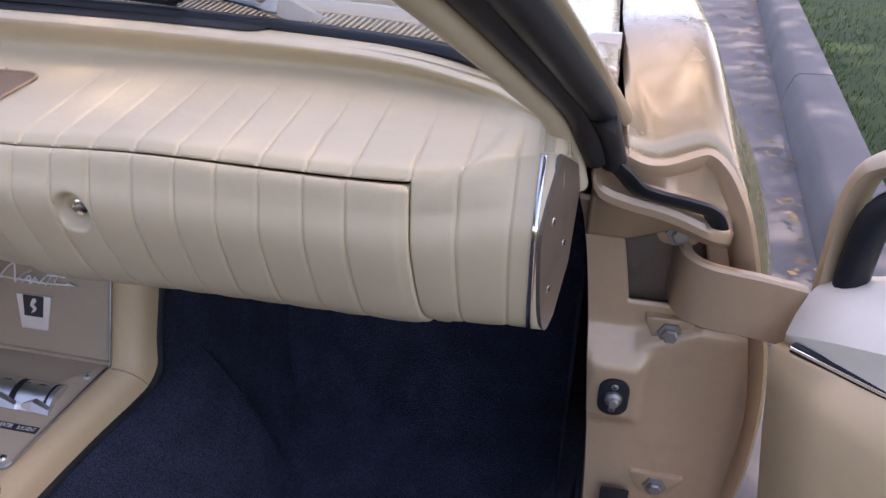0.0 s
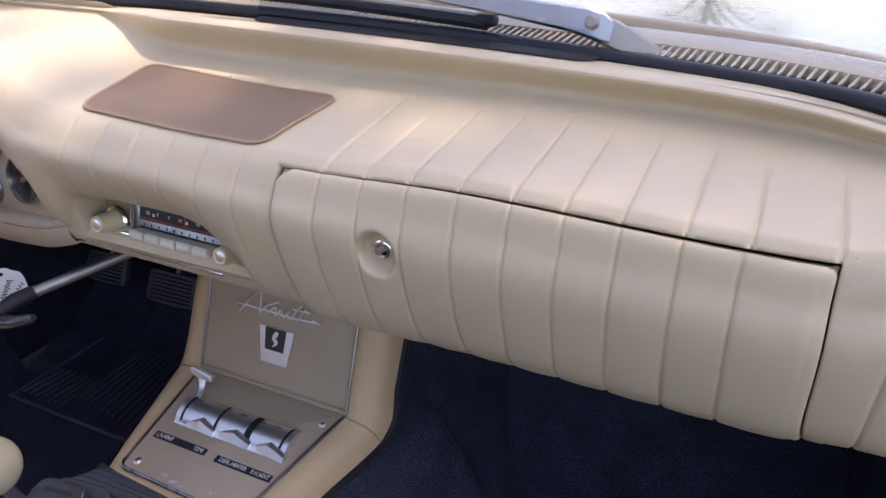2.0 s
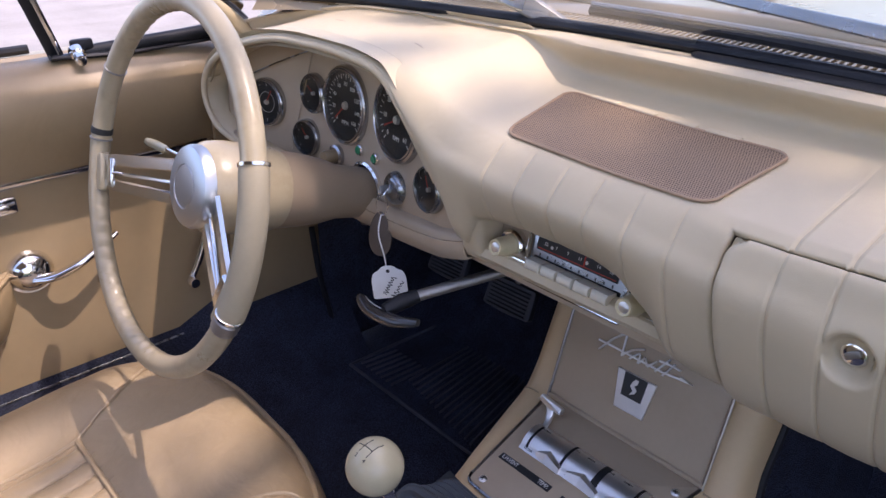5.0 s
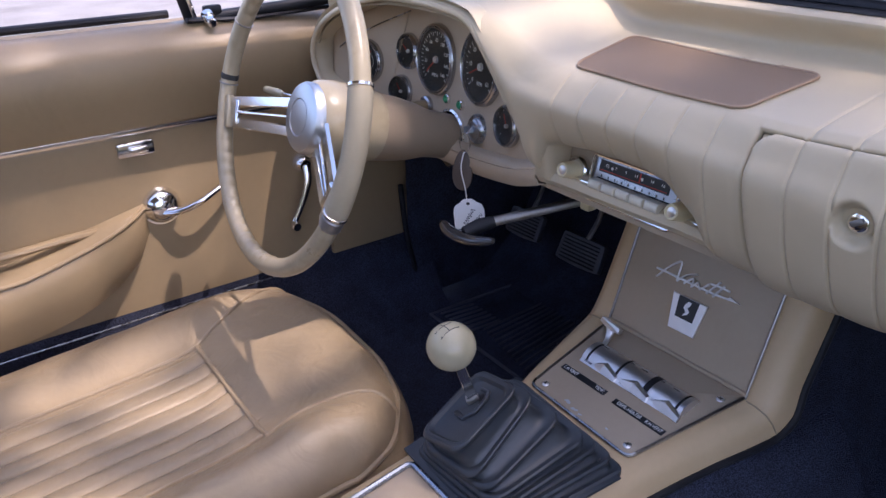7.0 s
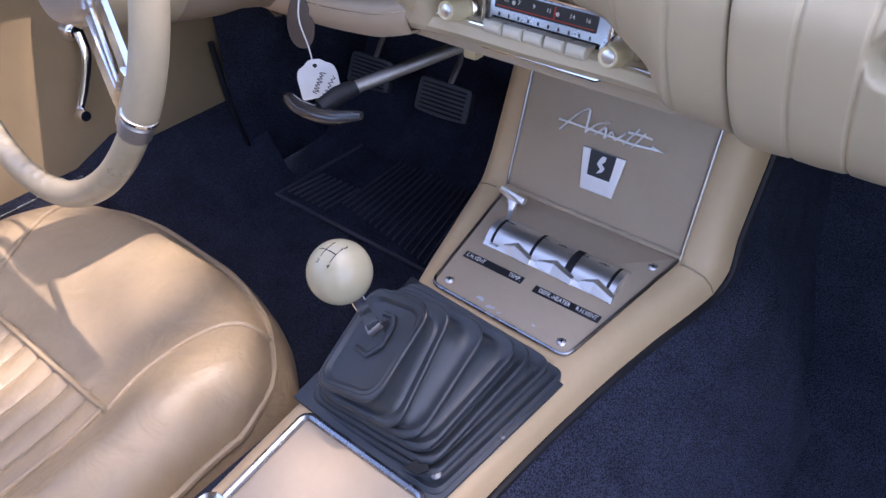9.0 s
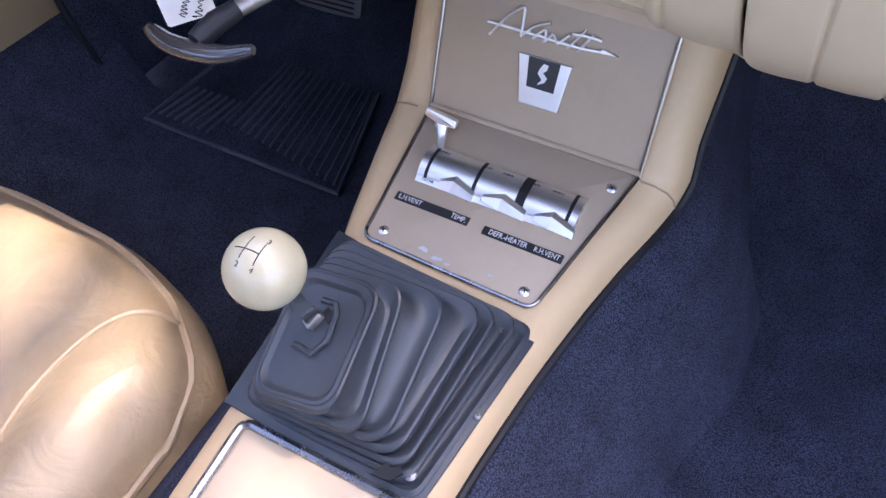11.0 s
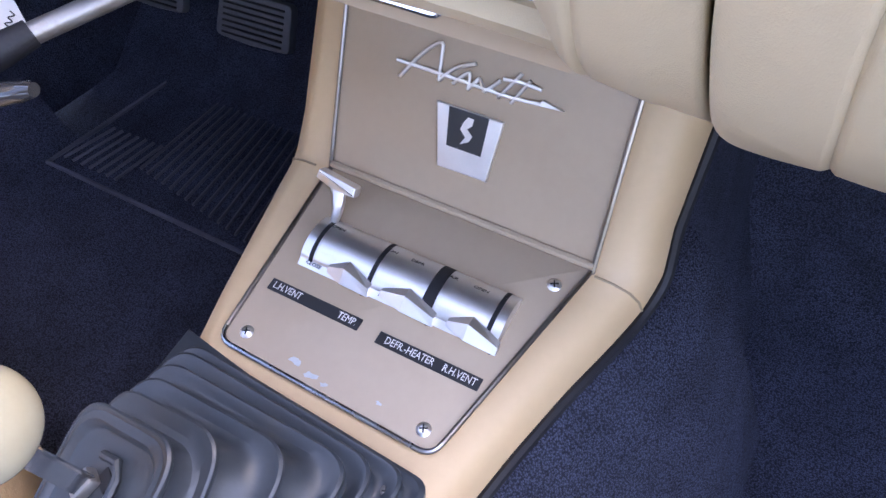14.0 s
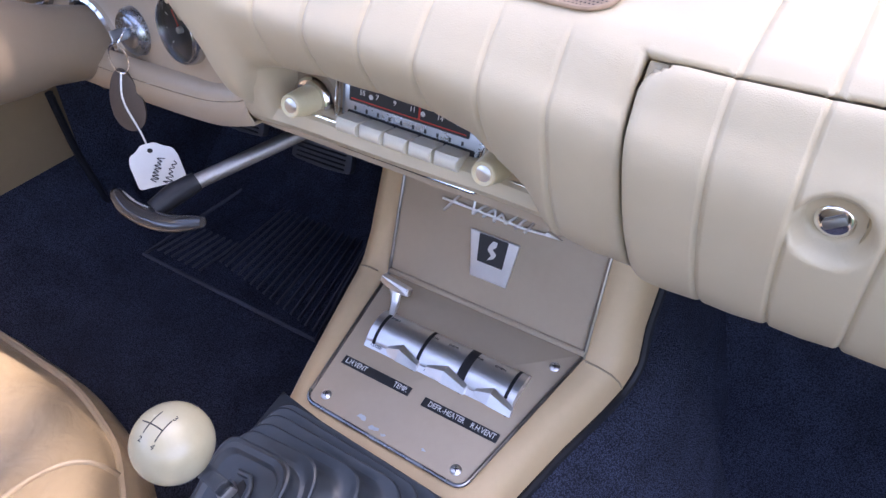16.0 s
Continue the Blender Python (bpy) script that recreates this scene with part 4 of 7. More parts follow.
def rib(x, s):
    """Depth of the stitched grooves and swell of the rolls between them."""
    if x < -0.12:
        return 0.0
    fade = min(1, max(0, (s - 2.2) / 0.5)) * (min(1, max(0, (x + 0.12) / 0.02)))
    if x < 0.14:
        fade *= min(1, max(0, (s - 3.9) / 0.5))
    fade *= 1 - 0.75 * min(1, max(0, (s - 7.9) / 0.8))
    near = min(abs(x - q) for q in SEAMS)
    return fade * (-0.0014 * math.exp(-(near / 0.0014)**2) + 0.0007 * min(1, near / 0.019)**0.8 - 0.0003)


# the left edge of the glove box lid leans in towards its foot
LID_LEFT = pchip([4.0, 4.8, 5.6, 6.0, 6.5, 7.0, 8.0, 9.0], [0.1375, 0.1375, 0.1385, 0.1398, 0.1425, 0.1468, 0.152, 0.157])
LID_RIGHT = pchip([4.0, 4.6, 5.6, 6.8, 7.8, 9.0], [0.5210, 0.5210, 0.5220, 0.5250, 0.5300, 0.5365])
GAP_A, GAP_B = 0.137, 0.529
cols = sorted(set([round(float(x), 5) for x in np.linspace(-0.66, 0.612, 360)] + [round(q + d, 5) for q in SEAMS for d in (-0.003, -0.0015, 0, 0.0015, 0.003)] + [GAP_A, GAP_B]))
steps = list(np.linspace(0, 4, 44)) + list(np.linspace(4, 9, 56))[1:]
rows = []
for x in cols:
    r = []
    for s in steps:
        xx = x
        if s > 4 and 0.02 < x <= GAP_A:
            xx = x + (LID_LEFT(s) - 0.0015 - GAP_A) * ((x - 0.02) / (GAP_A - 0.02))**2
        if s > 4 and GAP_B <= x < 0.60:
            xx = x + (LID_RIGHT(s) + 0.0008 - GAP_B) * ((0.60 - x) / (0.60 - GAP_B))**2
        p = on_dash(xx, s)
        if s > 4 and x <= GAP_A and xx > 0.13:
            p = on_dash(xx, s) + Vector((0, 0.001, 0))
        d = (on_dash(xx, min(s + 0.05, 9)) - on_dash(xx, max(s - 0.05, 0))).cross(Vector((1, 0, 0))).normalized()
        if d.y > 0 and s > 4 or d.z < 0 and s <= 4:
            d = -d
        fold = min(1, max(0, (s - 1.0) / 0.5)) * min(1, max(0, (5.0 - s) / 0.7))
        fold *= 0.00175 * (1 + math.tanh((x - (0.602 - 0.019 * (s - 1.4))) / 0.0026)) * min(1, max(0, (0.612 - x) / 0.03))
        r.append(p + d * (rib(x, s) + fold))
    rows.append(r)
bm = grid(rows)
bm.verts.index_update()
bm.verts.ensure_lookup_table()
ns = len(steps)
edge_i = 43
cut = []
for f in bm.faces:
    c = [v.index for v in f.verts]
    i, j = min(k // ns for k in c), min(k % ns for k in c)
    if cols[i] >= GAP_A - 1e-6 and cols[i + 1] <= GAP_B + 1e-6 and j >= edge_i + 2:
        cut.append(f)
bmesh.ops.delete(bm, geom=cut, context='FACES')
bm.normal_update()
pad = part("pad", bm, DASH, dash, "beige ribbed vinyl crash pad")
thicken(pad, 0.010, -1.0 if sum(p.normal.z for p in pad.data.polygons) > 0 else 1.0)
# black sheets behind and below the pad, added to stop light leaking
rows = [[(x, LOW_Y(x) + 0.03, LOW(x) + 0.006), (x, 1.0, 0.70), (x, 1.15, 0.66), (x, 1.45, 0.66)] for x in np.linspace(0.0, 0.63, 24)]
part("underside", grid(rows), BLACK, dash, "black sheet added under the dash against leaking light")
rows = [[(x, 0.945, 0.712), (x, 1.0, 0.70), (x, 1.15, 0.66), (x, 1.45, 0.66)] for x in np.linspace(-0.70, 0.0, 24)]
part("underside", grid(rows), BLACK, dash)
rows = [[(x, 0.91, 0.72), (x, 0.925, 0.845)] for x in np.linspace(0.15, 0.55, 12)]
part("glove_box_back", grid(rows), BLACK, dash)
# defroster slot: dark recess along the middle of the windscreen
rows = []
for x in np.linspace(-0.02, 0.338, 40):
    k = min(1, min(x + 0.02, 0.338 - x) / 0.012)
    y = RIM(x) - 0.020 * k
    rows.append([(x, y, RIM_Z(x) + 0.0035), (x, y + 0.010, RIM_Z(x) + 0.0055), (x, RIM(x) + 0.02, RIM_Z(x) + 0.006)])
part("defroster_slot", grid(rows), BLACK, dash, "black defroster slot")

# end cap by the passenger's door
cap = [on_dash(0.612, s) for s in np.linspace(3.0, 9, 40)] + [Vector((0.612, 0.93, 0.77)), Vector((0.612, 0.945, 0.85))]
bm = bmesh.new()
a = [bm.verts.new((0.612 + 0.022 * max(0, p.y - 0.83) / 0.1, p.y, p.z)) for p in cap]
bm.faces.new(a)
bmesh.ops.triangulate(bm, faces=bm.faces)
rows = [[(0.6105, p.y, p.z), (0.6135 + 0.022 * max(0, p.y - 0.83) / 0.1, p.y + 0.001, p.z)] for p in cap[:-2]]
thicken(part("pad_end", grid(rows), DASH, dash), 0.002, 0)
thicken(part("end_plate", bm, ENDPLATE, dash, "dull worn metal end plate", smooth=False), 0.004, 1)
part("end_trim", tube([p + Vector((0.001, -0.0005, 0)) for p in cap[4:36]], 0.0026, 8, flat=0.7), CHROME, dash, "worn chrome edge trim")
for y, z in ((0.868, 0.836), (0.872, 0.775), (0.905, 0.80)):
    screw(facing((0.616 + 0.022 * max(0, y - 0.83) / 0.1, y, z), (1, -0.34, 0)), 0.004, dash)


# the pad's shoulder that turns down to the windscreen pillar
rows = []
for s in np.linspace(0, 3.2, 26):
    p = on_dash(0.612, s)
    rows.append([p + Vector((-0.004, 0, -0.0005)), p + Vector((0.008, 0.001, -0.0005)), p + Vector((0.013, 0.004, -0.004)), p + Vector((0.016, 0.008, -0.012)), p + Vector((0.017, 0.010, -0.030))])
thicken(part("pad_shoulder", grid(rows), DASH, dash), 0.004, -1)

# ---- glove box lid ----
lid = thing("glove_box_lid", "closed beige ribbed vinyl glove box lid with lock", "glove box")
def lid_x(u, s):
    """The lid's columns: upright at the lock's side, leaning with the left edge next to it."""
    x0, x1 = LID_LEFT(s) + 0.0008, LID_RIGHT(s)
    if u > 0.42:
        return u + (x1 - 0.5282) * (u - 0.42) / (0.5282 - 0.42)
    return u if u > 0.36 else x0 + (u - 0.1398) * (0.36 - x0) / (0.36 - 0.1398)


us = sorted(set(np.linspace(0.1398, 0.5282, 130)) | set(np.linspace(0.205, 0.262, 50)) | {0.1404, 0.141, 0.1416, 0.5264, 0.527, 0.5276} | {q + d for q in SEAMS if 0.15 < q < 0.52 for d in (-0.004, -0.0025, -0.0012, 0, 0.0012, 0.0025, 0.004)})
ss = sorted(set(np.linspace(4.22, 8.78, 60)) | set(np.linspace(5.2, 6.8, 60)) | {4.27, 4.29, 8.74, 8.76})
rows = []
for u in us:
    r = []
    for s in ss:
        x0, x1 = LID_LEFT(s) + 0.0008, LID_RIGHT(s)
        x = lid_x(u, s)
        sag = 0.035 * max(0, (x - 0.25) / 0.27) * (8.78 - s) / 4.5
        p = on_dash(x, s + sag)
        d = (on_dash(x, s + 0.05) - on_dash(x, s - 0.05)).cross(Vector((1, 0, 0))).normalized()
        if d.y > 0:
            d = -d
        scale = 0.0325
        e = min((x - x0), (x1 - x), (s - ss[0]) * scale, (ss[-1] - s) * scale)
        corner = 0.020 if x < 0.33 and s < 6 else 0.009
        ax, az = min(x - x0, x1 - x), min(s - ss[0], ss[-1] - s) * scale
        if ax < corner and az < corner:
            e = min(e, corner - math.hypot(corner - ax, corner - az))
        lift = 0.0045 * (1 - math.exp(-max(0, e) / 0.0028)) - (0.006 if e <= 0 else 0)
        q = math.hypot(x - 0.233, p.z - 0.806)
        lift -= 0.013 / (1 + math.exp((q - 0.0150) / 0.0009))
        r.append(p + d * (lift + rib(u, max(5.0, s)) * 1.2))
    rows.append(r)
bm = grid(rows)
bm.normal_update()
skin = part("lid_skin", bm, DASH, lid)
thicken(skin, 0.012, -1.0 if sum(p.normal.y for p in skin.data.polygons) < 0 else 1.0)
lm = facing((0.233, 0.8575, 0.806), (0, -1, 0.12))
lock = part("lock", lathe([(0, 0.003), (0.006, 0.0029), (0.0078, 0.0022), (0.0090, 0.0005), (0.0094, -0.004), (0.0094, -0.008)], lm, 28), CHROME, lid, "round chrome lock")
part("keyhole_flap", box((0.010, 0.0045, 0.002), lm @ pose(0, 0, 0.0045, 0, 0, 35), 0.001), STEEL, lock)

# ---- speaker grille ----
spk = thing("speaker_grille", "brown perforated metal speaker grille set in the dash top", "speaker grille")
corners = [(-0.102, 0.895), (0.110, 0.882), (0.121, 0.982), (-0.118, 1.003)]


def pad_z(x, y):
    """Height of the pad's top at a place."""
    a, b = 0.0, 4.3
    for _ in range(24):
        c = (a + b) / 2
        if on_dash(x, c).y > y:
            a = c
        else:
            b = c
    return on_dash(x, a).z


def spk_at(u, v, h=0.0):
    a, b = Vector(corners[0]).lerp(Vector(corners[1]), u), Vector(corners[3]).lerp(Vector(corners[2]), u)
    q = a.lerp(b, v)
    return Vector((q.x, q.y, pad_z(q.x, q.y) + 0.0016 + h))


def spk_in(v):
    """How far the rounded corners cut into the row v."""
    q = max(0, 0.13 - min(v, 1 - v)) / 0.13
    return 0.06 * (1 - math.sqrt(max(0, 1 - q * q)))


tall = sorted(set(np.linspace(0, 1, 13)) | {0.01, 0.03, 0.06, 0.10, 0.90, 0.94, 0.97, 0.99})
part("mesh_plate", grid([[spk_at(spk_in(v) + (1 - 2 * spk_in(v)) * u, v) for v in tall] for u in np.linspace(0, 1, 25)]), GRILLE, spk)
holes, bits = [], []
for i in range(100):
    for j in range(42):
        u, v = (i + 0.5 + 0.5 * (j % 2)) / 100.5, (j + 0.5) / 42
        if not spk_in(v) < u < 1 - spk_in(v):
            continue
        c = spk_at(u, v, 0.0006)
        e, f = (spk_at(min(1, u + 0.01), v) - spk_at(u, v)).normalized() * 0.00075, (spk_at(u, min(1, v + 0.01)) - spk_at(u, v)).normalized() * 0.00072
        k = len(holes)
        holes += [c + e, c + f, c - e, c - f]
        bits.append((k, k + 1, k + 2, k + 3))
me = bpy.data.meshes.new("perforation")
me.from_pydata(holes, [], bits)
me.materials.append(BLACK)
o = new("perforation", me)
o.parent = spk
o["kind"] = "stuff"
loop = [spk_at(u, 0) for u in np.linspace(0.06, 0.94, 20)] + [spk_at(1 - spk_in(v), v) for v in tall[1:-1]] + [spk_at(u, 1) for u in np.linspace(0.94, 0.06, 20)] + [spk_at(spk_in(v), v) for v in tall[-2:0:-1]]
part("rim", tube(loop, 0.0015, 8, closed=True), GRILLE, spk)

for u in (0.20, 0.38, 0.56, 0.74):
    p = spk_at(u, 1.0)
    part("clip", box((0.033, 0.006, 0.003), pose(p.x, p.y + 0.002, p.z + 0.001, 8, 0, -5), 0.0012), DASH, spk, "pale retaining clip")

# ---- instruments ----
binn = thing("instrument_panel", "fawn metal instrument panel with round black dials", "instrument panel")
RIM_LOOP = [(-0.152, 0.740), (-0.158, 0.767), (-0.193, 0.819), (-0.231, 0.867), (-0.262, 0.889), (-0.321, 0.896), (-0.383, 0.896), (-0.465, 0.890), (-0.566, 0.864), (-0.634, 0.832), (-0.666, 0.797), (-0.662, 0.760), (-0.62, 0.735), (-0.52, 0.708), (-0.40, 0.697), (-0.31, 0.696), (-0.215, 0.708)]
outer = curve_through([(x, 0.871 + (0.02 if z < 0.73 else 0), z) for x, z in RIM_LOOP], 90, closed=True)
part("hood_lip", tube(outer[9:73], [0.0042 * min(1, 0.35 + i / 9, 0.35 + (63 - i) / 9) for i in range(64)], 10), DASH, binn, "beige rolled rim round the dials")
tunnel = [[p, Vector((p.x, 0.895, p.z - 0.001)), Vector((-0.42 + (p.x + 0.42) * 0.985, 0.958, 0.80 + (p.z - 0.80) * 0.96))] for p in outer]
thicken(part("hood_lining", grid(tunnel[8:74]), DASH, binn), 0.006, 1)


def panel_y(x):
    return 0.945 - 0.035 * max(0, (x + 0.42) / 0.2)**1.2 * 0.8 - 0.030 * max(0, (-0.50 - x) / 0.12)


rows = [[(x, panel_y(x) - 0.012 + 0.02 * (z - 0.69) / 0.2, z) for z in np.linspace(0.69 + 0.034 * max(0, min(1, (x + 0.23) / 0.07)), min(0.905, LOW(x) + 0.012), 12)] for x in np.linspace(-0.658, -0.152, 60)]
bm = grid(rows)
thicken(part("panel", bm, PANEL, binn, "fawn enamelled fascia"), 0.003, 1)


def panel_pose(x, z):
    dx = (panel_y(x + 0.01) - panel_y(x - 0.01)) / 0.02
    return facing((x, panel_y(x) - 0.012 + 0.02 * (z - 0.69) / 0.2 - 0.002, z), (dx, -1, 0.09))


def gauge(x, z, r, name, ticks=24, needle=210, red=False, figures=(), start=225, sweep=270):
    m = panel_pose(x, z)
    ring = part(name, lathe([(r * 0.87, -0.001), (r * 0.875, 0.0065), (r * 0.90, 0.0085), (r * 0.925, 0.0075), (r * 0.93, 0.0060), (r * 0.95, 0.0070), (r * 1.0, 0.0055), (r * 1.03, 0.001), (r * 1.03, -0.004)], m, 44), BEZEL, binn, "round black dial with a chrome bezel")
    part("dial_face", lathe([(0.0, 0.0), (r * 0.89, 0.0)], m @ pose(0, 0, 0.0012), 40), DIAL, ring)
    bm = lathe([(0.0, 0.0075), (r * 0.45, 0.0071), (r * 0.87, 0.0060)], m, 32)
    bmesh.ops.delete(bm, geom=[f for f in bm.faces if len(f.verts) > 4], context='FACES_ONLY')
    cover = part("dial_glass", bm, GLASS, ring, "clear domed dial glass")
    cover.visible_shadow = False
    bm = bmesh.new()
    for k in range(ticks + 1):
        a = radians(start - sweep * k / ticks)
        long = 0.12 if k % 2 == 0 else 0.06
        rr = r * (0.80 - long / 2)
        rbox(bm, (r * long, r * 0.022, 0.0003), m @ pose(rr * math.cos(a), rr * math.sin(a), 0.0020, 0, 0, math.degrees(a)), 0)
    part("scale", bm, WHITE, ring, smooth=False)
    a = radians(needle)
    bm = bmesh.new()
    rbox(bm, (r * 0.66, r * 0.035, 0.0005), m @ pose(r * 0.27 * math.cos(a), r * 0.27 * math.sin(a), 0.0032, 0, 0, needle), 0)
    part("needle", bm, RED, ring, smooth=False)
    part("needle_hub", lathe([(0, 0.0055), (r * 0.09, 0.005), (r * 0.11, 0.0015)], m, 16), SATIN, ring)
    for text, deg, rad, size in figures:
        a = radians(deg)
        letters(text, size * r, m @ pose(rad * r * math.cos(a), rad * r * math.sin(a), 0.0022), WHITE, ring)
    return ring


part("panel_edge", tube(curve_through([(x, panel_y(x) - 0.016 + 0.02 * (z - 0.69) / 0.2, z) for x, z in ((-0.638, 0.795), (-0.612, 0.812), (-0.548, 0.841), (-0.488, 0.864))], 20), 0.0011, 6), HUB, binn, "thin bright panel edge")
part("panel_seam", tube([(x, panel_y(x) - 0.0135 + 0.02 * (z - 0.69) / 0.2, z) for x, z in ((-0.495, 0.864), (-0.520, 0.774), (-0.534, 0.722))], 0.0008, 6), PANEL, binn)
clock = gauge(-0.578, 0.780, 0.033, "clock", 12, 60, figures=(), start=90, sweep=360)
part("clock_ring", tube([panel_pose(-0.578, 0.780) @ Vector((0.0142 * math.cos(q), 0.0142 * math.sin(q), 0.0018)) for q in np.linspace(0, 2 * math.pi, 33)[:-1]], 0.0004, 6, closed=True), SATIN, clock)
gauge(-0.490, 0.806, 0.026, "dial", 8, 150)
gauge(-0.504, 0.744, 0.0245, "dial", 8, 130)
gauge(-0.418, 0.805, 0.049, "speedometer", 32, 222, figures=[("MPH", -90, 0.45, 0.16)] + [(t, 225 - 270 * k / 8, 0.55, 0.15) for k, t in enumerate(("0", "20", "40", "60", "80", "100", "120", "140", "160"))])
gauge(-0.297, 0.817, 0.049, "tachometer", 24, 205, figures=[("RPM", -90, 0.45, 0.15)] + [(t, 225 - 270 * k / 6, 0.55, 0.17) for k, t in enumerate(("0", "10", "20", "30", "40", "50", "60"))])
gauge(-0.222, 0.760, 0.026, "dial", 8, 120)
for x, z in ((-0.383, 0.757), (-0.345, 0.757)):
    m = panel_pose(x, z)
    lamp = part("warning_lamp", lathe([(0, 0.006), (0.004, 0.005), (0.0055, 0.002), (0.0055, -0.002)], m, 18), GREEN, binn, "small green warning lens")
    part("lamp_ring", lathe([(0.0052, 0.001), (0.0062, 0.003), (0.0075, 0.0015), (0.0076, -0.002)], m, 18), CHROME, lamp)
m = panel_pose(-0.438, 0.735)
part("dash_knob", lathe([(0, 0.021), (0.0075, 0.0205), (0.009, 0.018), (0.0085, 0.004), (0.0095, 0.0), (0.0095, -0.002)], m, 22), DOORV, binn, "tan pull knob")
part("knob_ring", lathe([(0.0098, 0.003), (0.0115, 0.005), (0.0145, 0.003), (0.015, -0.002)], m, 24), BEZEL, binn, "chrome knob escutcheon")
m = panel_pose(-0.295, 0.737)
ign = part("ignition_switch", lathe([(0, 0.008), (0.010, 0.008), (0.013, 0.006), (0.016, 0.007), (0.019, 0.004), (0.020, -0.002)], m, 30), HUB, binn, "chrome ignition switch")
part("key", box((0.002, 0.010, 0.016), m @ pose(0, 0, 0.013, 0, 0, 20), 0.0008), HUB, ign)
m = panel_pose(-0.365, 0.705)
part("column_opening", lathe([(0.036, 0.0), (0.039, 0.004), (0.042, 0.002), (0.042, -0.004)], m, 30), CHROME, binn)
part("column_hole", lathe([(0, 0.0), (0.037, 0.0)], m @ pose(0, 0, 0.0012), 30), BLACK, binn)
low = [(-0.62, 0.885, 0.714), (-0.45, 0.908, 0.693), (-0.30, 0.914, 0.690), (-0.21, 0.906, 0.701), (-0.175, 0.902, 0.710), (-0.150, 0.902, 0.7185)]
rows = []
for p in curve_through(low, 40):
    rows.append([p + Vector((0, 0.004, 0.022)), p + Vector((0, -0.006, 0.012)), p + Vector((0, -0.008, 0.0)), p + Vector((0, -0.004, -0.009)), p + Vector((0, 0.02, -0.012))])
thicken(part("lower_lip", grid(rows), PANEL, binn), 0.003)
part("lip_trim", tube([p + Vector((0, -0.007, 0.011)) for p in curve_through(low, 40)], 0.0022, 8), CHROME, binn, "thin chrome line")

# ---- radio ----
radio = thing("radio", "chrome car radio with cream push buttons and knobs", "radio")
RW = Vector((0, -1, 0.22)).normalized()


def rad_pose(x, z, off=0.0):
    return facing(Vector((x, 0.912, 0.737)) + Vector((0, 0.22, 1)).normalized() * (z - 0.742) + RW * off, RW)


rm = rad_pose(-0.020, 0.745)
part("faceplate", slab(round_rect(0.112, 0.047, 0.004), rad_pose(-0.020, 0.7425, 0.002), 0.05, 0.0015), HUB, radio, "bright metal face plate")
bezel = [rad_pose(-0.020, 0.7425, 0.0035) @ Vector((x, y, 0)) for x, y in round_rect(0.116, 0.050, 0.005, 4)]
part("bezel", tube(bezel, 0.0021, 8, closed=True), CHROME, radio, "thin chrome bezel")
part("surround", slab(round_rect(0.27, 0.075, 0.004), rad_pose(-0.035, 0.745, -0.004), 0.004, 0.0), PANEL, radio, "fawn plate behind the radio")
part("trim_line", tube([Vector((-0.13, 0.9005, 0.7325)), Vector((-0.02, 0.9005, 0.733)), Vector((0.085, 0.903, 0.732))], 0.0016, 8), CHROME, radio)
part("plate_slot", box((0.003, 0.026, 0.002), rad_pose(0.041, 0.742, 0.0028), 0.0005), BLACK, radio)
scale_face = part("dial_window", slab(round_rect(0.094, 0.0130, 0.001), rad_pose(-0.022, 0.7572, 0.0030), 0.003, 0.0), DIAL, radio, "black tuning scale with white figures")
for t, x in (("55", -0.058), ("7", -0.046), ("9", -0.032), ("11", -0.018), ("14", 0.003), ("16", 0.017)):
    letters(t, 0.0048, rad_pose(x, 0.7585, 0.0034), WHITE, scale_face)
for x in (-0.051, -0.010):
    part("scale_ring", lathe([(0.0009, 0), (0.0014, 0.0004), (0.0018, 0)], rad_pose(x, 0.7575, 0.0034), 12), WHITE, scale_face)
part("scale_line", box((0.090, 0.0007, 0.0004), rad_pose(-0.022, 0.7528, 0.0032), 0), RED, scale_face, smooth=False)
part("tuning_pointer", box((0.0012, 0.010, 0.0006), rad_pose(-0.0125, 0.758, 0.0036), 0), RED, scale_face, smooth=False)
for k in range(10):
    part("maker_mark", box((0.0016, 0.0028, 0.0003), rad_pose(-0.064 + 0.0094 * k, 0.7462, 0.0022), 0), INK, radio, smooth=False)
for k in range(5):
    bm = loft([[rad_pose(-0.060 + 0.0195 * k, 0.7375, d) @ Vector((sx * w, sy * h, 0)) for sx, sy in ((-1, -1), (1, -1), (1, 1), (-1, 1))] for d, w, h in ((0.0, 0.0088, 0.0050), (0.016, 0.0088, 0.0048), (0.0175, 0.0082, 0.0030), (0.018, 0.0076, 0.0022))])
    part("push_button", bm, BUTTON, radio, "cream plastic push button")
part("button_slot", slab(round_rect(0.100, 0.013, 0.001), rad_pose(-0.020, 0.7375, 0.0026), 0.001), BLACK, radio)
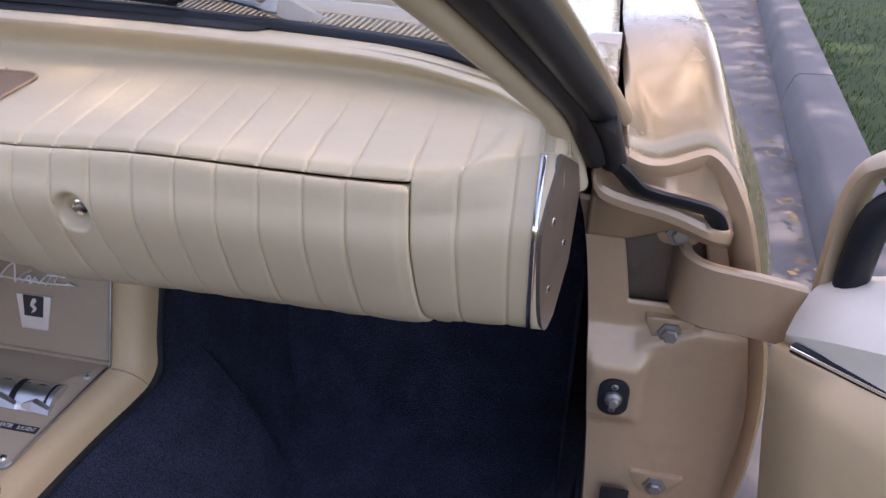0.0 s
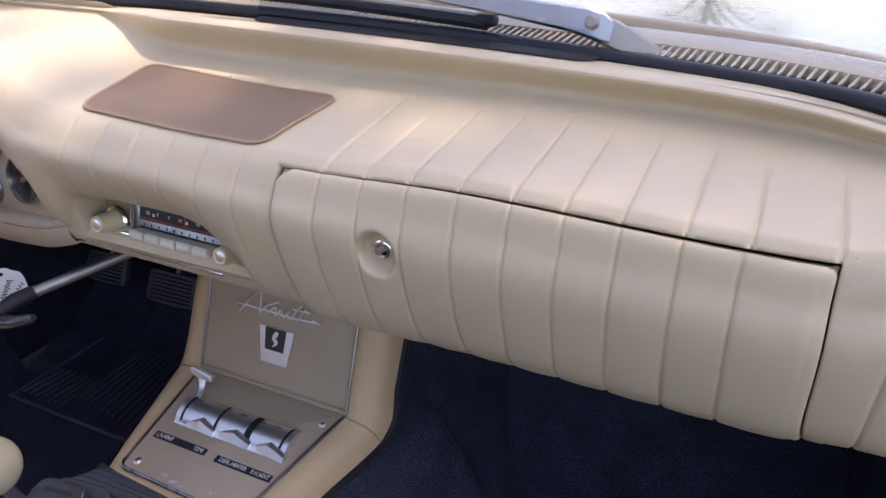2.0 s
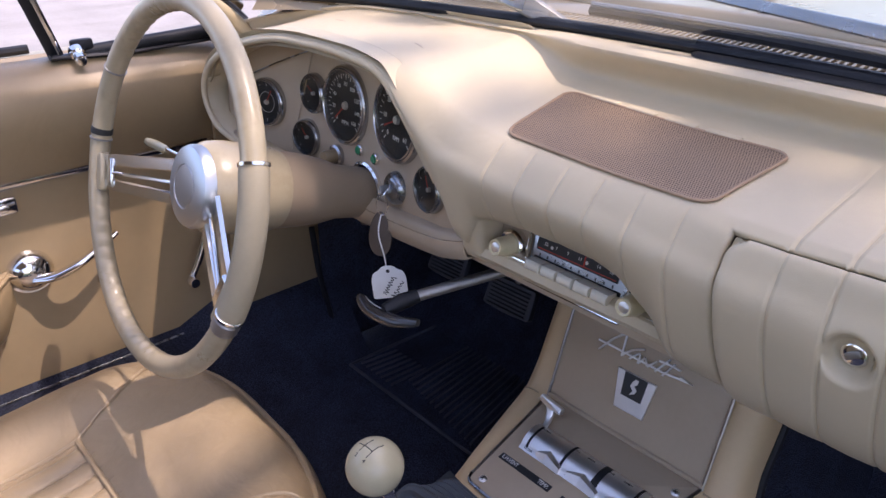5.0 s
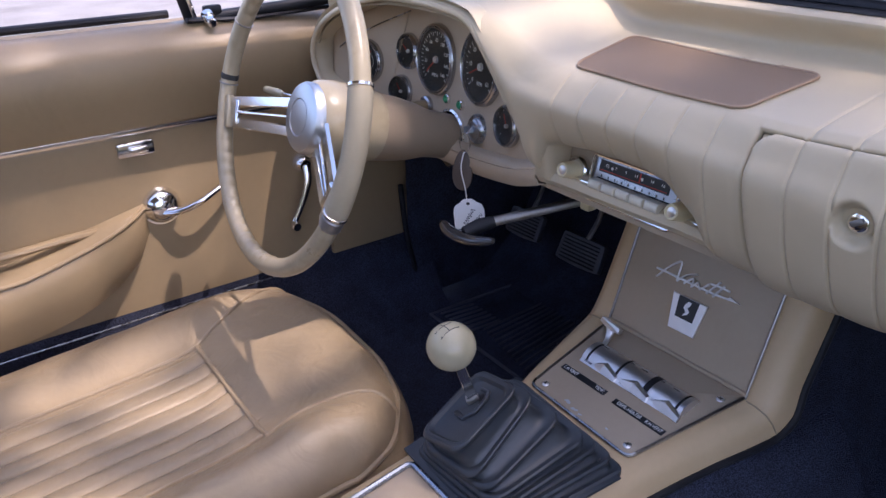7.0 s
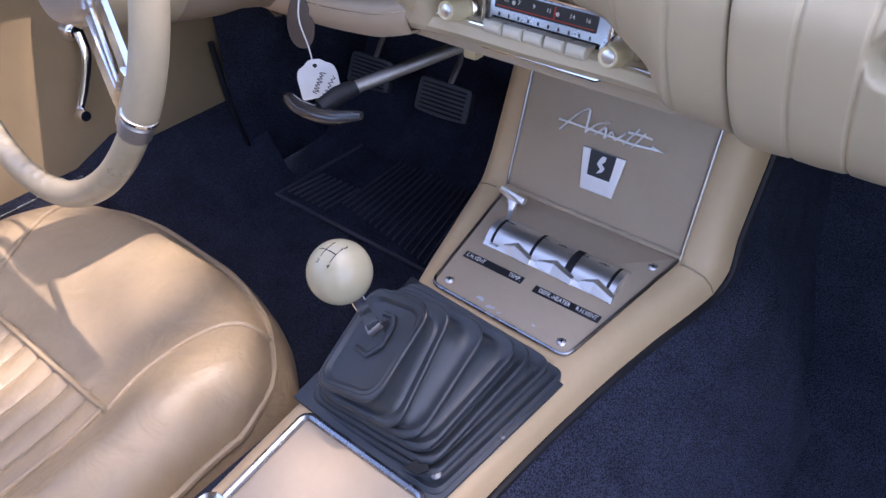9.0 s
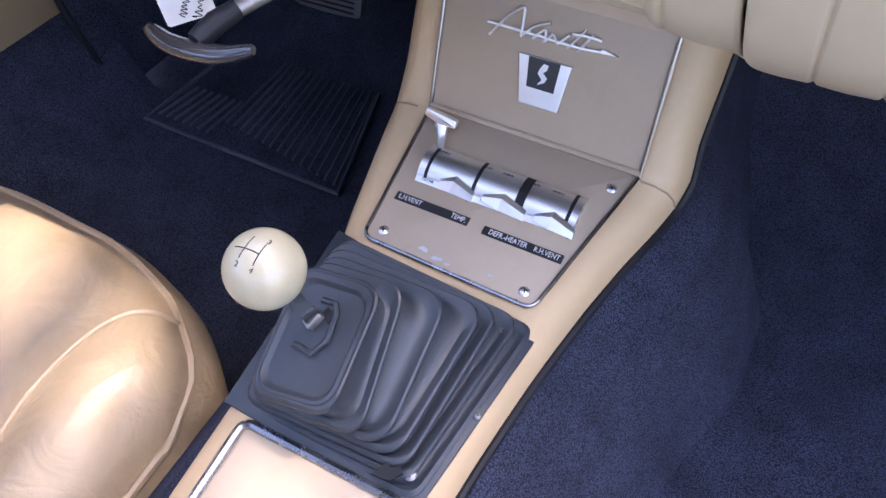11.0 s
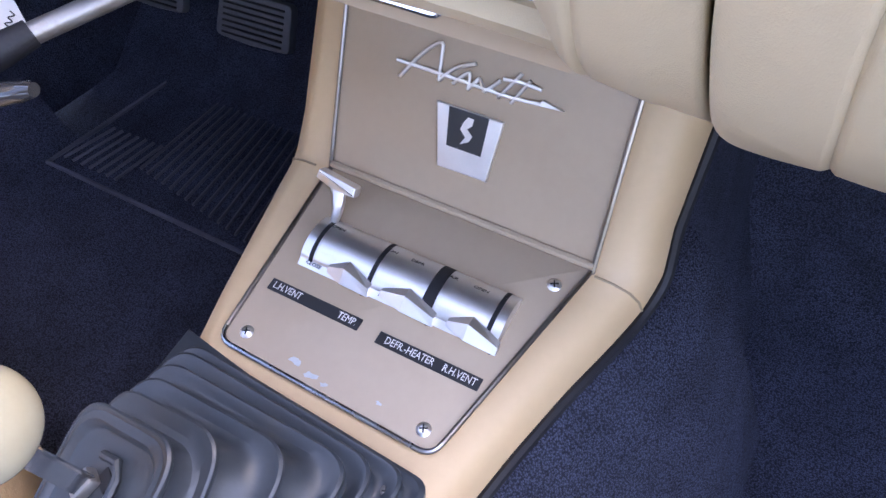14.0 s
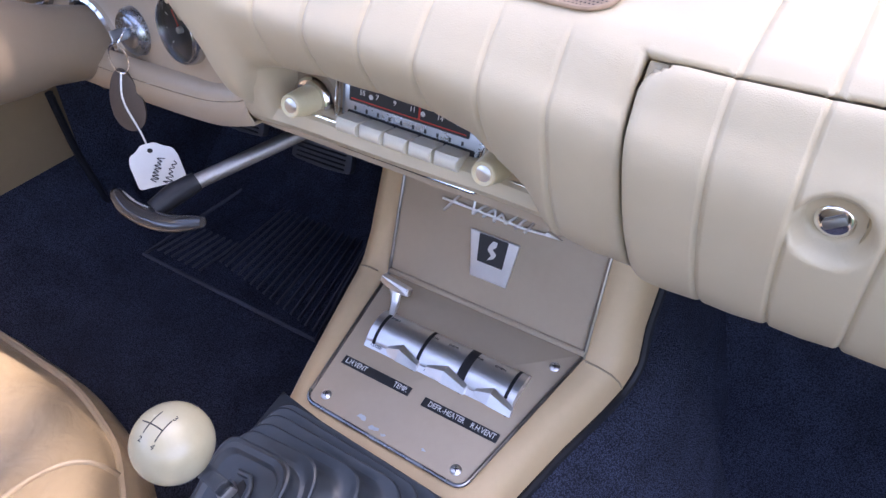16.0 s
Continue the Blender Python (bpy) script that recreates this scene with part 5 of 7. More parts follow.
for x, big in ((-0.101, True), (0.049, False)):
    m = rad_pose(x, 0.7425, 0.0)
    ring = part("knob_ring", lathe([(0.008, 0.004), (0.0135, 0.0055), (0.0155, 0.004), (0.0165, 0.001), (0.0165, -0.004)], m, 34), CHROME, radio)
    bm = bmesh.new()
    prof = [(0.0, 0.0250), (0.0040, 0.0252), (0.0048, 0.0255), (0.0072, 0.0268), (0.0081, 0.0260), (0.0090, 0.018), (0.0100, 0.010), (0.0102, 0.004)]
    segs = 36
    v = []
    for r, h in prof:
        v.append([bm.verts.new(m @ Vector(((r * (1 + (0.03 if k % 2 and h < 0.025 else 0))) * math.cos(2 * math.pi * k / segs), (r * (1 + (0.03 if k % 2 and h < 0.025 else 0))) * math.sin(2 * math.pi * k / segs), h))) for k in range(segs)])
    for i in range(len(v) - 1):
        for j in range(segs):
            bm.faces.new((v[i][j], v[i + 1][j], v[i + 1][(j + 1) % segs], v[i][(j + 1) % segs]))
    bmesh.ops.remove_doubles(bm, verts=bm.verts, dist=1e-6)
    kn = part("knob", bm, KNOB, radio, "cream fluted knob with a bright centre")
    part("knob_inlay", lathe([(0, 0.0262), (0.0048, 0.0260), (0.0056, 0.0254)], m, 24), SATIN, kn)
# the pad's corner between the dials and the radio, down to the lip
rows = []
for z in np.linspace(0.774, 0.719, 18):
    y = 0.857 + (0.818 - z) * 0.372
    left = -0.158 - (z - 0.767) * 0.67 if z > 0.767 else -0.152 - 0.006 * (z - 0.74) / 0.027 if z > 0.74 else -0.152 - (0.74 - z) * 0.35
    right = -0.118 - 0.006 * math.sin(math.pi * (0.774 - z) / 0.062)
    rows.append([(left, y + 0.016, z), (left + 0.001, y + 0.005, z), (left + 0.006, y + 0.0008, z), (left + 0.5 * (right - left), y, z), (right - 0.006, y + 0.001, z), (right, y + 0.006, z), (right + 0.003, y + 0.014, z), (right + 0.004, 0.918, z)])
last = rows[-1]
rows += [[(x, y + 0.003, 0.7160) for x, y, z in last], [(x, y + 0.012, 0.7150) for x, y, z in last], [(x, y + 0.03, 0.718) for x, y, z in last]]
part("pad_corner", grid(rows), DASH, dash)
# padded lip under the radio
lip_line = [(-0.150, 0.900, 0.7190), (-0.125, 0.8995, 0.7215), (-0.10, 0.900, 0.722), (-0.02, 0.900, 0.7225), (0.05, 0.901, 0.7235), (0.105, 0.904, 0.720), (0.15, 0.908, 0.716)]
rows = []
for p in curve_through(lip_line, 50):
    rows.append([p + Vector((0, 0.020, 0.0095)), p + Vector((0, 0.004, 0.009)), p + Vector((0, -0.001, 0.0065)), p + Vector((0, -0.003, 0.0005)), p + Vector((0, 0.0, -0.004)), p + Vector((0, 0.008, -0.0055)), p + Vector((0, 0.04, -0.001))])
thicken(part("lower_roll", grid(rows), DASH, dash, "beige padded roll under the radio"), 0.003)
# black sheet added behind the radio to close off its recess
rows = [[(x, 0.93, 0.70), (x, 0.93, 0.80)] for x in (-0.165, 0.13)]
part("radio_pocket", grid(rows), BLACK, dash)

# ---- centre console ----
con = thing("console", "tan vinyl centre console between the footwells", "console")


def con_z(y):
    return 0.5 + 0.2 * (y - 1.0) if y > 0.845 else 0.469 + 0.14 * (y - 0.845)


CON_R = pchip([0.2, 0.62, 0.69, 0.75, 0.80, 0.845, 0.88, 0.93, 0.975, 1.0], [0.064, 0.064, 0.067, 0.074, 0.081, 0.089, 0.097, 0.110, 0.124, 0.133])
CON_L = pchip([0.2, 0.84, 0.88, 0.93, 0.975, 1.0], [-0.118, -0.118, -0.128, -0.138, -0.147, -0.151])
stations = []
for y in np.linspace(0.2, 0.84, 18):
    stations.append((y, con_z(y), Vector((0, -0.14, 1)).normalized(), CON_L(y), CON_R(y)))
for y in (0.88, 0.93, 0.975):
    stations.append((y, con_z(y), Vector((0, -0.2, 1)).normalized(), CON_L(y), CON_R(y)))
stations.append((0.996, con_z(0.996), Vector((0, -0.45, 0.9)).normalized(), -0.151, 0.132))
stations.append((1.003, 0.507, Vector((0, -0.78, 0.6)).normalized(), -0.152, 0.136))
for z in (0.53, 0.57, 0.62, 0.68, 0.72):
    stations.append((1.0 + 0.42 * (z - 0.5), z, Vector((0, -1, 0.42)).normalized(), -0.150, 0.132))
loops = []
for y, z, nrm, xl, xr in stations:
    c = Vector((0, y, z))
    prof = [(xl - 0.004, 0.30), (xl - 0.004, 0.040), (xl - 0.001, 0.020), (xl + 0.006, 0.007), (xl + 0.018, 0.001), (xl + 0.03, 0.0), (0, 0.0), (xr - 0.03, 0.0), (xr - 0.018, 0.001), (xr - 0.006, 0.007), (xr + 0.001, 0.020), (xr + 0.004, 0.040)]
    loops.append([c + Vector((x, 0, 0)) - nrm * (d if d < 0.1 else 0.06) for x, d in prof])
part("cover", grid(loops), TRIM, con, "tan vinyl covering with sewn corners")
for side in (1, -1):
    x_i = 11 if side > 0 else 1
    line = [l[x_i] + Vector((side * 0.002, 0, 0.0)) for l in loops]
    part("piping", tube(curve_through(line, 90), 0.0045, 8), RUBBER, con, "black piping against the carpet")
    pts = [l for l in loops[21][(7 if side > 0 else 1):(12 if side > 0 else 6)]]
    part("corner_seam", tube([p + Vector((0, -0.0006, 0.0008)) for p in pts], 0.0009, 6), SEAT, con)

NL = Vector((0, -0.2, 1)).normalized()
NU = Vector((0, -1, 0.42)).normalized()


def low_pose(x, y, off=0.0, turn=0.0):
    return facing(Vector((x, y, con_z(y) if y > 0.845 else 0.5 + 0.2 * (y - 1))) + NL * off, NL, (0, 1, 0)) @ pose(0, 0, 0, 0, 0, turn)


def up_pose(x, z, off=0.0, turn=0.0):
    return facing(Vector((x, 1.0 + 0.42 * (z - 0.5), z)) + NU * off, NU) @ pose(0, 0, 0, 0, 0, turn)


plate = con
m = low_pose(0, 0.92)
k = 1 / math.cos(math.atan(0.2))
low_shape = [(-0.107, (1.0 - 0.92) * k), (-0.095, (0.849 - 0.92) * k), (0.066, (0.845 - 0.92) * k), (0.100, (1.0 - 0.92) * k)]
plate_low = part("lower_plate", slab(rounded(low_shape, [0.002, 0.010, 0.010, 0.002]), m @ pose(0, 0, 0.004), 0.006, 0.0012), PANEL, plate, "fawn enamelled plate, chipped near the boot")
ring = [m @ Vector((x, y, 0.0042)) for x, y in rounded(low_shape, [0.002, 0.010, 0.010, 0.002], 5)]
part("edge_trim", tube(ring[6:18], 0.0018, 8), HUB, plate, "bright edge moulding")
part("edge_trim", tube([ring[17], ring[18]], 0.0018, 8), EDGE, plate)
part("edge_trim", tube([ring[5], ring[6]], 0.0018, 8), EDGE, plate)
mu = up_pose(0, 0.60)
ku = math.sqrt(1 + 0.42**2)
up_shape = [(-0.107, -0.10 * ku), (0.100, -0.10 * ku), (0.092, 0.11 * ku), (-0.118, 0.11 * ku)]
part("upper_plate", slab(up_shape, mu @ pose(0, 0, 0.004), 0.006, 0.0008), PANEL, plate, "fawn enamelled upright plate")
part("edge_trim", tube([mu @ Vector((*up_shape[1], 0.005)), mu @ Vector((*up_shape[2], 0.005))], 0.0018, 8), EDGE, plate)
part("edge_trim", tube([mu @ Vector((*up_shape[0], 0.005)), mu @ Vector((*up_shape[3], 0.005))], 0.0018, 8), EDGE, plate)
part("fold_trim", tube([(-0.106, 0.997, 0.5065), (0.100, 0.997, 0.5065)], 0.0028, 8), PANEL, plate)
for x, y in ((-0.081, 0.861), (0.054, 0.857), (0.082, 0.977), (-0.090, 0.982)):
    screw(low_pose(x, y, 0.0046), 0.0048, plate, SATIN)
chipped = material("chipped_paint", (0.42, 0.45, 0.47), 0.6, spread=0.2, scale=60)
rng = random.Random(5)
for cx, cy, s in ((-0.040, 0.858, 0.0055), (-0.026, 0.8545, 0.007), (-0.015, 0.853, 0.004), (0.022, 0.8585, 0.0028)):
    pts = []
    for a in range(9):
        q = s * rng.uniform(0.35, 1.0)
        pts.append(low_pose(cx, cy, 0.0043) @ Vector((q * math.cos(a * 0.698), 0.55 * q * math.sin(a * 0.698), 0)))
    bm = bmesh.new()
    bm.faces.new([bm.verts.new(p) for p in pts])
    part("paint_chip", bm, chipped, plate_low, "pale chip in the enamel", smooth=False)

# printed strips
for x0, x1, y0, y1, words in ((-0.0885, -0.0165, 0.8975, 0.8965, (("L.H.VENT", -0.074), ("TEMP.", -0.0262))), (-0.0020, 0.0712, 0.8960, 0.8945, (("DEFR.-HEATER", 0.0215), ("R.H.VENT", 0.0570)))):
    strip_ob = part("label_strip", box((x1 - x0, 0.0088, 0.0010), low_pose((x0 + x1) / 2, (y0 + y1) / 2, 0.0047, 0), 0.0003, 1), DIAL, plate, "black embossed label tape with white capitals")
    for word, x in words:
        letters(word, 0.0072, low_pose(x, (y0 + y1) / 2, 0.0053) @ Matrix.Diagonal((0.76, 1, 1, 1)), WHITE, strip_ob)

# heater control: a half-round bright housing with slots and winged levers
ctrl = thing("heater_control", "chrome half-round heater control with winged levers", "heater control")
x0, x1 = -0.081, 0.0685
hs = [low_pose(0, 0.942, 0.0) @ Vector((0, 0.0195 * math.cos(a) - 0.002, 0.002 + 0.0125 * math.sin(a))) for a in np.linspace(math.pi, 0, 22)]
base = [low_pose(0, 0.942, 0.0) @ Vector((0, -0.0205, 0.0)), low_pose(0, 0.942, 0.0) @ Vector((0, 0.0205, 0.0))]
sect = [base[0]] + hs + [base[1]]
part("housing", loft([[p + Vector((x, 0, 0)) for p in sect] for x in (x0, x1)]), SATIN, ctrl, "brushed bright housing")
for x, w in ((-0.0725, 0.0032), (-0.0262, 0.0034), (0.0170, 0.0085), (0.0605, 0.0032)):
    arc = [low_pose(0, 0.942, 0.0) @ Vector((0, 0.0199 * math.cos(a) - 0.002, 0.002 + 0.0129 * math.sin(a))) for a in np.linspace(math.pi * 0.93, 0.30, 14)]
    part("slot", grid([[p + Vector((x + d, 0, 0)) for p in arc] for d in (-w / 2, w / 2)]), BLACK, ctrl, "dark lever slot")
lower = [low_pose(0, 0.942, 0.0) @ Vector((0, y, h)) for y, h in ((-0.0185, 0.0015), (-0.0250, 0.0010), (-0.0250, 0.004), (-0.0185, 0.0075))]
part("front_rail", loft([[p + Vector((x, 0, 0)) for p in lower] for x in (x0, x1)]), SATIN, ctrl)
for xl, xp, xr in ((-0.057, -0.0435, -0.0235), (-0.0155, 0.003, 0.0255), (0.034, 0.049, 0.0705)):
    b = low_pose(0, 0.942, 0.0)
    sections = []
    for x, bk, rg, ft in ((xl, (-0.0175, 0.0095), (-0.0205, 0.0105), (-0.0235, 0.0080)), (xp, (-0.0120, 0.0140), (-0.0195, 0.0162), (-0.0280, 0.0095)), (xr, (-0.0185, 0.0095), (-0.0230, 0.0095), (-0.0270, 0.0055))):
        sections.append([b @ Vector((x, *bk)), b @ Vector((x, *rg)), b @ Vector((x, *ft)), b @ Vector((x, ft[0] + 0.003, ft[1] - 0.003))])
    part("lever", loft(sections), LEVER, ctrl, "chrome winged lever", smooth=False)
    part("pin_hole", lathe([(0, 0.0), (0.0016, 0.0)], low_pose(xr - 0.004, 0.9168, 0.0048), 10), BLACK, ctrl)
stem = [low_pose(-0.0725, 0.951, 0.010).translation, Vector((-0.077, 0.962, 0.503)), Vector((-0.0805, 0.9695, 0.509)), Vector((-0.083, 0.9725, 0.5155))]
tl = part("tall_lever", tube(stem, [0.0030, 0.0040, 0.0052, 0.0062], 8, flat=0.7), LEVER, ctrl, "raised chrome lever with a cross bar")
bar_m = facing((-0.083, 0.9725, 0.5165), (0.1, -0.85, 0.5), (0, 0.3, 1)) @ pose(0, 0, 0, 0, 0, -10)
part("cross_bar", slab(rounded([(-0.0155, 0.0045), (0.0155, 0.0045), (0.0165, -0.0030), (0.005, -0.0045), (-0.005, -0.0045), (-0.0155, -0.0025)], 0.0015), bar_m @ pose(0, 0, 0.0045), 0.009, 0.002), LEVER, tl)
for word, x, a in (("OPEN", -0.066, 1.75), ("ON", -0.022, 1.75), ("DEFR", -0.003, 1.75), ("AIR", 0.024, 1.75), ("OPEN", 0.044, 1.75)):
    c = low_pose(x, 0.942, 0.0) @ Vector((0, 0.0195 * math.cos(1.05) - 0.002, 0.002 + 0.0125 * math.sin(1.05) + 0.0002))
    nn = (low_pose(0, 0.942).to_3x3() @ Vector((0, math.cos(1.0), math.sin(1.0)))).normalized()
    letters(word, 0.0042, facing(c, nn, (0, 1, 0.2)), INK, ctrl)
for word, x in (("CLOSE", -0.069), ("OFF", -0.033), ("HEAT", -0.012), ("OFF", 0.011), ("CLOSE", 0.044)):
    letters(word, 0.0040, low_pose(x, 0.942 - 0.0215, 0.0066), INK, ctrl)

# chrome script and badge on the upright plate: plain bright shapes
script = thing("chrome_script", "slanted chrome script emblem on the upright plate", "emblem")
strokes = [[(-0.0671, 0.5866), (-0.0417, 0.5866), (-0.0122, 0.5864), (0.0163, 0.5862), (0.040, 0.5880)], [(-0.0632, 0.5769), (-0.050, 0.5943), (-0.0376, 0.6046), (-0.0352, 0.597), (-0.0342, 0.5822)],
           [(-0.0342, 0.5822), (-0.0242, 0.5925), (-0.0106, 0.5988)], [(-0.0239, 0.5832), (-0.0153, 0.5918), (-0.0130, 0.5905), (-0.0129, 0.5827)], [(-0.0129, 0.5827), (-0.0062, 0.5915)], [(-0.0062, 0.5915), (-0.0014, 0.5843)],
           [(-0.0014, 0.5843), (0.0081, 0.5938)], [(0.0087, 0.5835), (0.0207, 0.6012)], [(0.0180, 0.5830), (0.0275, 0.5990)], [(0.0096, 0.5952), (0.0231, 0.5962), (0.0357, 0.5958)]]
for s in strokes:
    pts = curve_through([up_pose(x, z, 0.0062).translation for x, z in s], 16)
    part("stroke", tube(pts, 0.0011, 6, flat=1.3), LEVER, script)
part("stroke", slab([(0.0, 0.0), (-0.0150, 0.0030), (-0.0175, -0.0014)], up_pose(0.0532, 0.5880, 0.0078), 0.003, 0.0004), LEVER, script, smooth=False)
badge = thing("badge", "chrome shield badge with a black square on the plate", "badge")
mb = up_pose(-0.0080, 0.5505, 0.004)
part("shield", slab([(-0.0245, 0.0215), (0.0250, 0.0220), (0.0222, -0.0210), (-0.0150, -0.0215)], mb @ pose(0, 0, 0.003), 0.0025, 0.0008), LEVER, badge, smooth=False)
sq = part("square", slab([(-0.0145, 0.0210), (0.0148, 0.0213), (0.0148, -0.0050), (-0.0110, -0.0052)], mb @ pose(0, 0, 0.0034), 0.0005), DIAL, badge, "black enamel square", smooth=False)
part("emblem_bend", slab([(-0.0020, 0.0135), (0.0005, 0.0178), (0.0048, 0.0176), (0.0045, 0.0130), (0.0015, 0.0100), (0.0062, 0.0062), (0.0045, 0.0020), (-0.0015, -0.0015), (0.0015, 0.0042), (-0.0032, 0.0085)], mb @ pose(0, 0, 0.0040), 0.0006), SATIN, sq, smooth=False)

# ---- gear lever and boot ----
gear = thing("gear_lever", "white ball gear lever in a black rubber boot", "gear lever")


def rr_loop(pts, r, n=6):
    """A rounded four-cornered loop in space."""
    out = []
    for i in range(4):
        p, a, b = pts[i], pts[i - 1], pts[(i + 1) % 4]
        u, w = (a - p).normalized() * r, (b - p).normalized() * r
        for j in range(n + 1):
            t = j / n
            out.append((p + u) * (1 - t)**2 + p * 2 * t * (1 - t) + (p + w) * t * t)
    return out


# corners of the boot's crests, from the foot up to the plate that leans with the lever: front right, rear right, rear left, front left
CRESTS = [
    [(0.074, 0.830, 0.471), (0.053, 0.672, 0.451), (-0.111, 0.674, 0.437), (-0.106, 0.838, 0.474)],
    [(0.062, 0.824, 0.480), (0.044, 0.679, 0.459), (-0.107, 0.679, 0.444), (-0.102, 0.832, 0.482)],
    [(0.048, 0.816, 0.491), (0.038, 0.683, 0.465), (-0.102, 0.682, 0.450), (-0.099, 0.822, 0.491)],
    [(0.040, 0.806, 0.502), (0.030, 0.686, 0.472), (-0.096, 0.683, 0.458), (-0.095, 0.808, 0.500)],
    [(0.018, 0.788, 0.524), (0.020, 0.687, 0.478), (-0.090, 0.682, 0.466), (-0.091, 0.792, 0.510)],
    [(-0.006, 0.770, 0.543), (0.004, 0.682, 0.486), (-0.084, 0.679, 0.474), (-0.086, 0.775, 0.522)],
    [(-0.013, 0.753, 0.557), (-0.010, 0.674, 0.517), (-0.080, 0.674, 0.493), (-0.083, 0.757, 0.538)],
]
CRESTS = [[Vector(p) for p in q] for q in CRESTS]


def boot_loop(quad, out, rise, r):
    """A rounded loop that swells out from the corners, with the walls a little slack."""
    c = sum(quad, Vector()) / 4
    return rr_loop([p + (p - c).normalized() * out * 1.3 + Vector((0, 0, rise)) for p in quad], r, 8)


loops = []
for k in range(len(CRESTS)):
    a = CRESTS[k]
    r = (0.012, 0.016, 0.018, 0.020, 0.022, 0.020, 0.019)[k]
    if k:
        loops += [boot_loop(a, 0.0004, -0.0050, r), boot_loop(a, 0.0020, -0.0030, r), boot_loop(a, 0.0026, -0.0006, r), boot_loop(a, 0.0022, 0.0014, r), boot_loop(a, 0.0006, 0.0028, r), boot_loop(a, -0.0014, 0.0026, r)]
    else:
        loops += [boot_loop(a, 0.001, -0.012, r), boot_loop(a, 0.001, -0.001, r), boot_loop(a, -0.002, 0.001, r)]
    if k + 1 < len(CRESTS):
        b = CRESTS[k + 1]
        for t, out, rise in ((0.10, -0.0040, -0.0012), (0.25, -0.0052, -0.0030), (0.45, -0.0045, -0.0040), (0.70, -0.0030, -0.0042), (0.90, -0.0014, -0.0045)):
            loops.append(boot_loop([p.lerp(q, t) for p, q in zip(a, b)], out, rise, r))
bm = loft(loops, cap_start=False, cap_end=False)
bellows = part("boot", bm, BOOT, gear, "pleated grey-black rubber gear lever boot")
thicken(bellows, 0.0015)
top4 = CRESTS[-1]
mid_t = sum(top4, Vector()) / 4
tn = (top4[0] - top4[2]).cross(top4[3] - top4[1]).normalized()
tn = tn if tn.z > 0 else -tn


def on_plate(u, v, h=0.0):
    """A place on the boot's plate: u across to the right, v forward, both from -1 to 1."""
    p = top4[2].lerp(top4[1], (u + 1) / 2).lerp(top4[3].lerp(top4[0], (u + 1) / 2), (v + 1) / 2)
    return p + tn * h


face_loop = lambda k, h, r: [p + tn * h for p in rr_loop([mid_t + (p - mid_t) * k for p in top4], r, 8)]
bm = loft([loops[-1], face_loop(0.90, 0.0024, 0.017), face_loop(0.86, 0.0010, 0.016), face_loop(0.83, -0.0012, 0.016), face_loop(0.80, -0.0016, 0.015)], cap_start=False, cap_end=True)
part("boot_top", bm, BOOT, gear, "flat rubber plate with a raised rim")
# three-sided collar round the slot, open towards the ball
collar = [(-0.42, -0.16), (0.06, -0.22), (0.28, 0.02), (0.24, 0.46), (0.12, 0.60), (-0.20, 0.60)]
part("lever_collar", tube([on_plate(u, v, 0.0002) for u, v in collar], 0.0030, 8, flat=0.8), BOOT, gear)
fill = [on_plate(u, v, -0.0006) for u, v in collar]
bm = bmesh.new()
bm.faces.new([bm.verts.new(p) for p in fill])
thicken(part("collar_plate", bm, BOOT, gear, smooth=False), 0.002, 0)
BALL = Vector((-0.0683, 0.7084, 0.5985))
hole = on_plate(-0.10, 0.26, 0.001)
lean = (BALL - hole).normalized()
wide = lean.cross(Vector((-0.45, 0.5, -0.74))).normalized()
thin = lean.cross(wide).normalized()
shaft_loops = []
for t, w in ((-0.10, 0.0062), (0.12, 0.0060), (0.45, 0.0056), (0.66, 0.0058), (0.80, 0.0058)):
    c = hole.lerp(BALL, t)
    shaft_loops.append([c + wide * (w * x) + thin * (0.0019 * y) for x, y in ((1, 0.5), (0.85, 1), (-0.85, 1), (-1, 0.5), (-1, -0.5), (-0.85, -1), (0.85, -1), (1, -0.5))])
shaft = part("shaft", loft(shaft_loops), CHROME, gear, "flat bright lever shaft")
clip_m = facing(hole + tn * 0.003 - thin * 0.002, tn, wide)
part("shaft_clip", box((0.010, 0.014, 0.007), clip_m, 0.0015), STEEL, shaft, "small steel clip at the slot")
for d in (-0.003, 0.003):
    part("clip_tongue", box((0.0022, 0.004, 0.003), clip_m @ pose(0.0015, d, 0.0042), 0.0006), SATIN, shaft)
part("slot", box((0.010, 0.008, 0.0012), facing(on_plate(0.08, 0.40, 0.0006), tn, wide), 0.0003), BLACK, gear)
bm = bmesh.new()
bmesh.ops.create_uvsphere(bm, u_segments=64, v_segments=40, radius=0.0262, matrix=Matrix.Translation(BALL))
ball = part("ball", bm, IVORY, gear, "glossy ivory ball with a shift pattern")


def on_ball(x, y, h=0.0262):
    return BALL + Vector((x, y, math.sqrt(1 - x * x - y * y))) * h


for a, b in (((-0.15, 0.12), (-0.17, -0.49)), ((0.23, 0.05), (0.23, -0.51)), ((-0.44, -0.255), (0.23, -0.24))):
    part("pattern_line", tube([on_ball(a[0] + (b[0] - a[0]) * t, a[1] + (b[1] - a[1]) * t, 0.02615) for t in np.linspace(0, 1, 10)], 0.00045, 5), INK, ball)
for t, x, y in (("2", -0.16, -0.61), ("3", 0.25, 0.14), ("4", 0.235, -0.61)):
    c = on_ball(x, y)
    letters(t, 0.0052, facing(c + (c - BALL).normalized() * 0.0001, c - BALL, (0.05, 1, 0.2)), INK, ball)
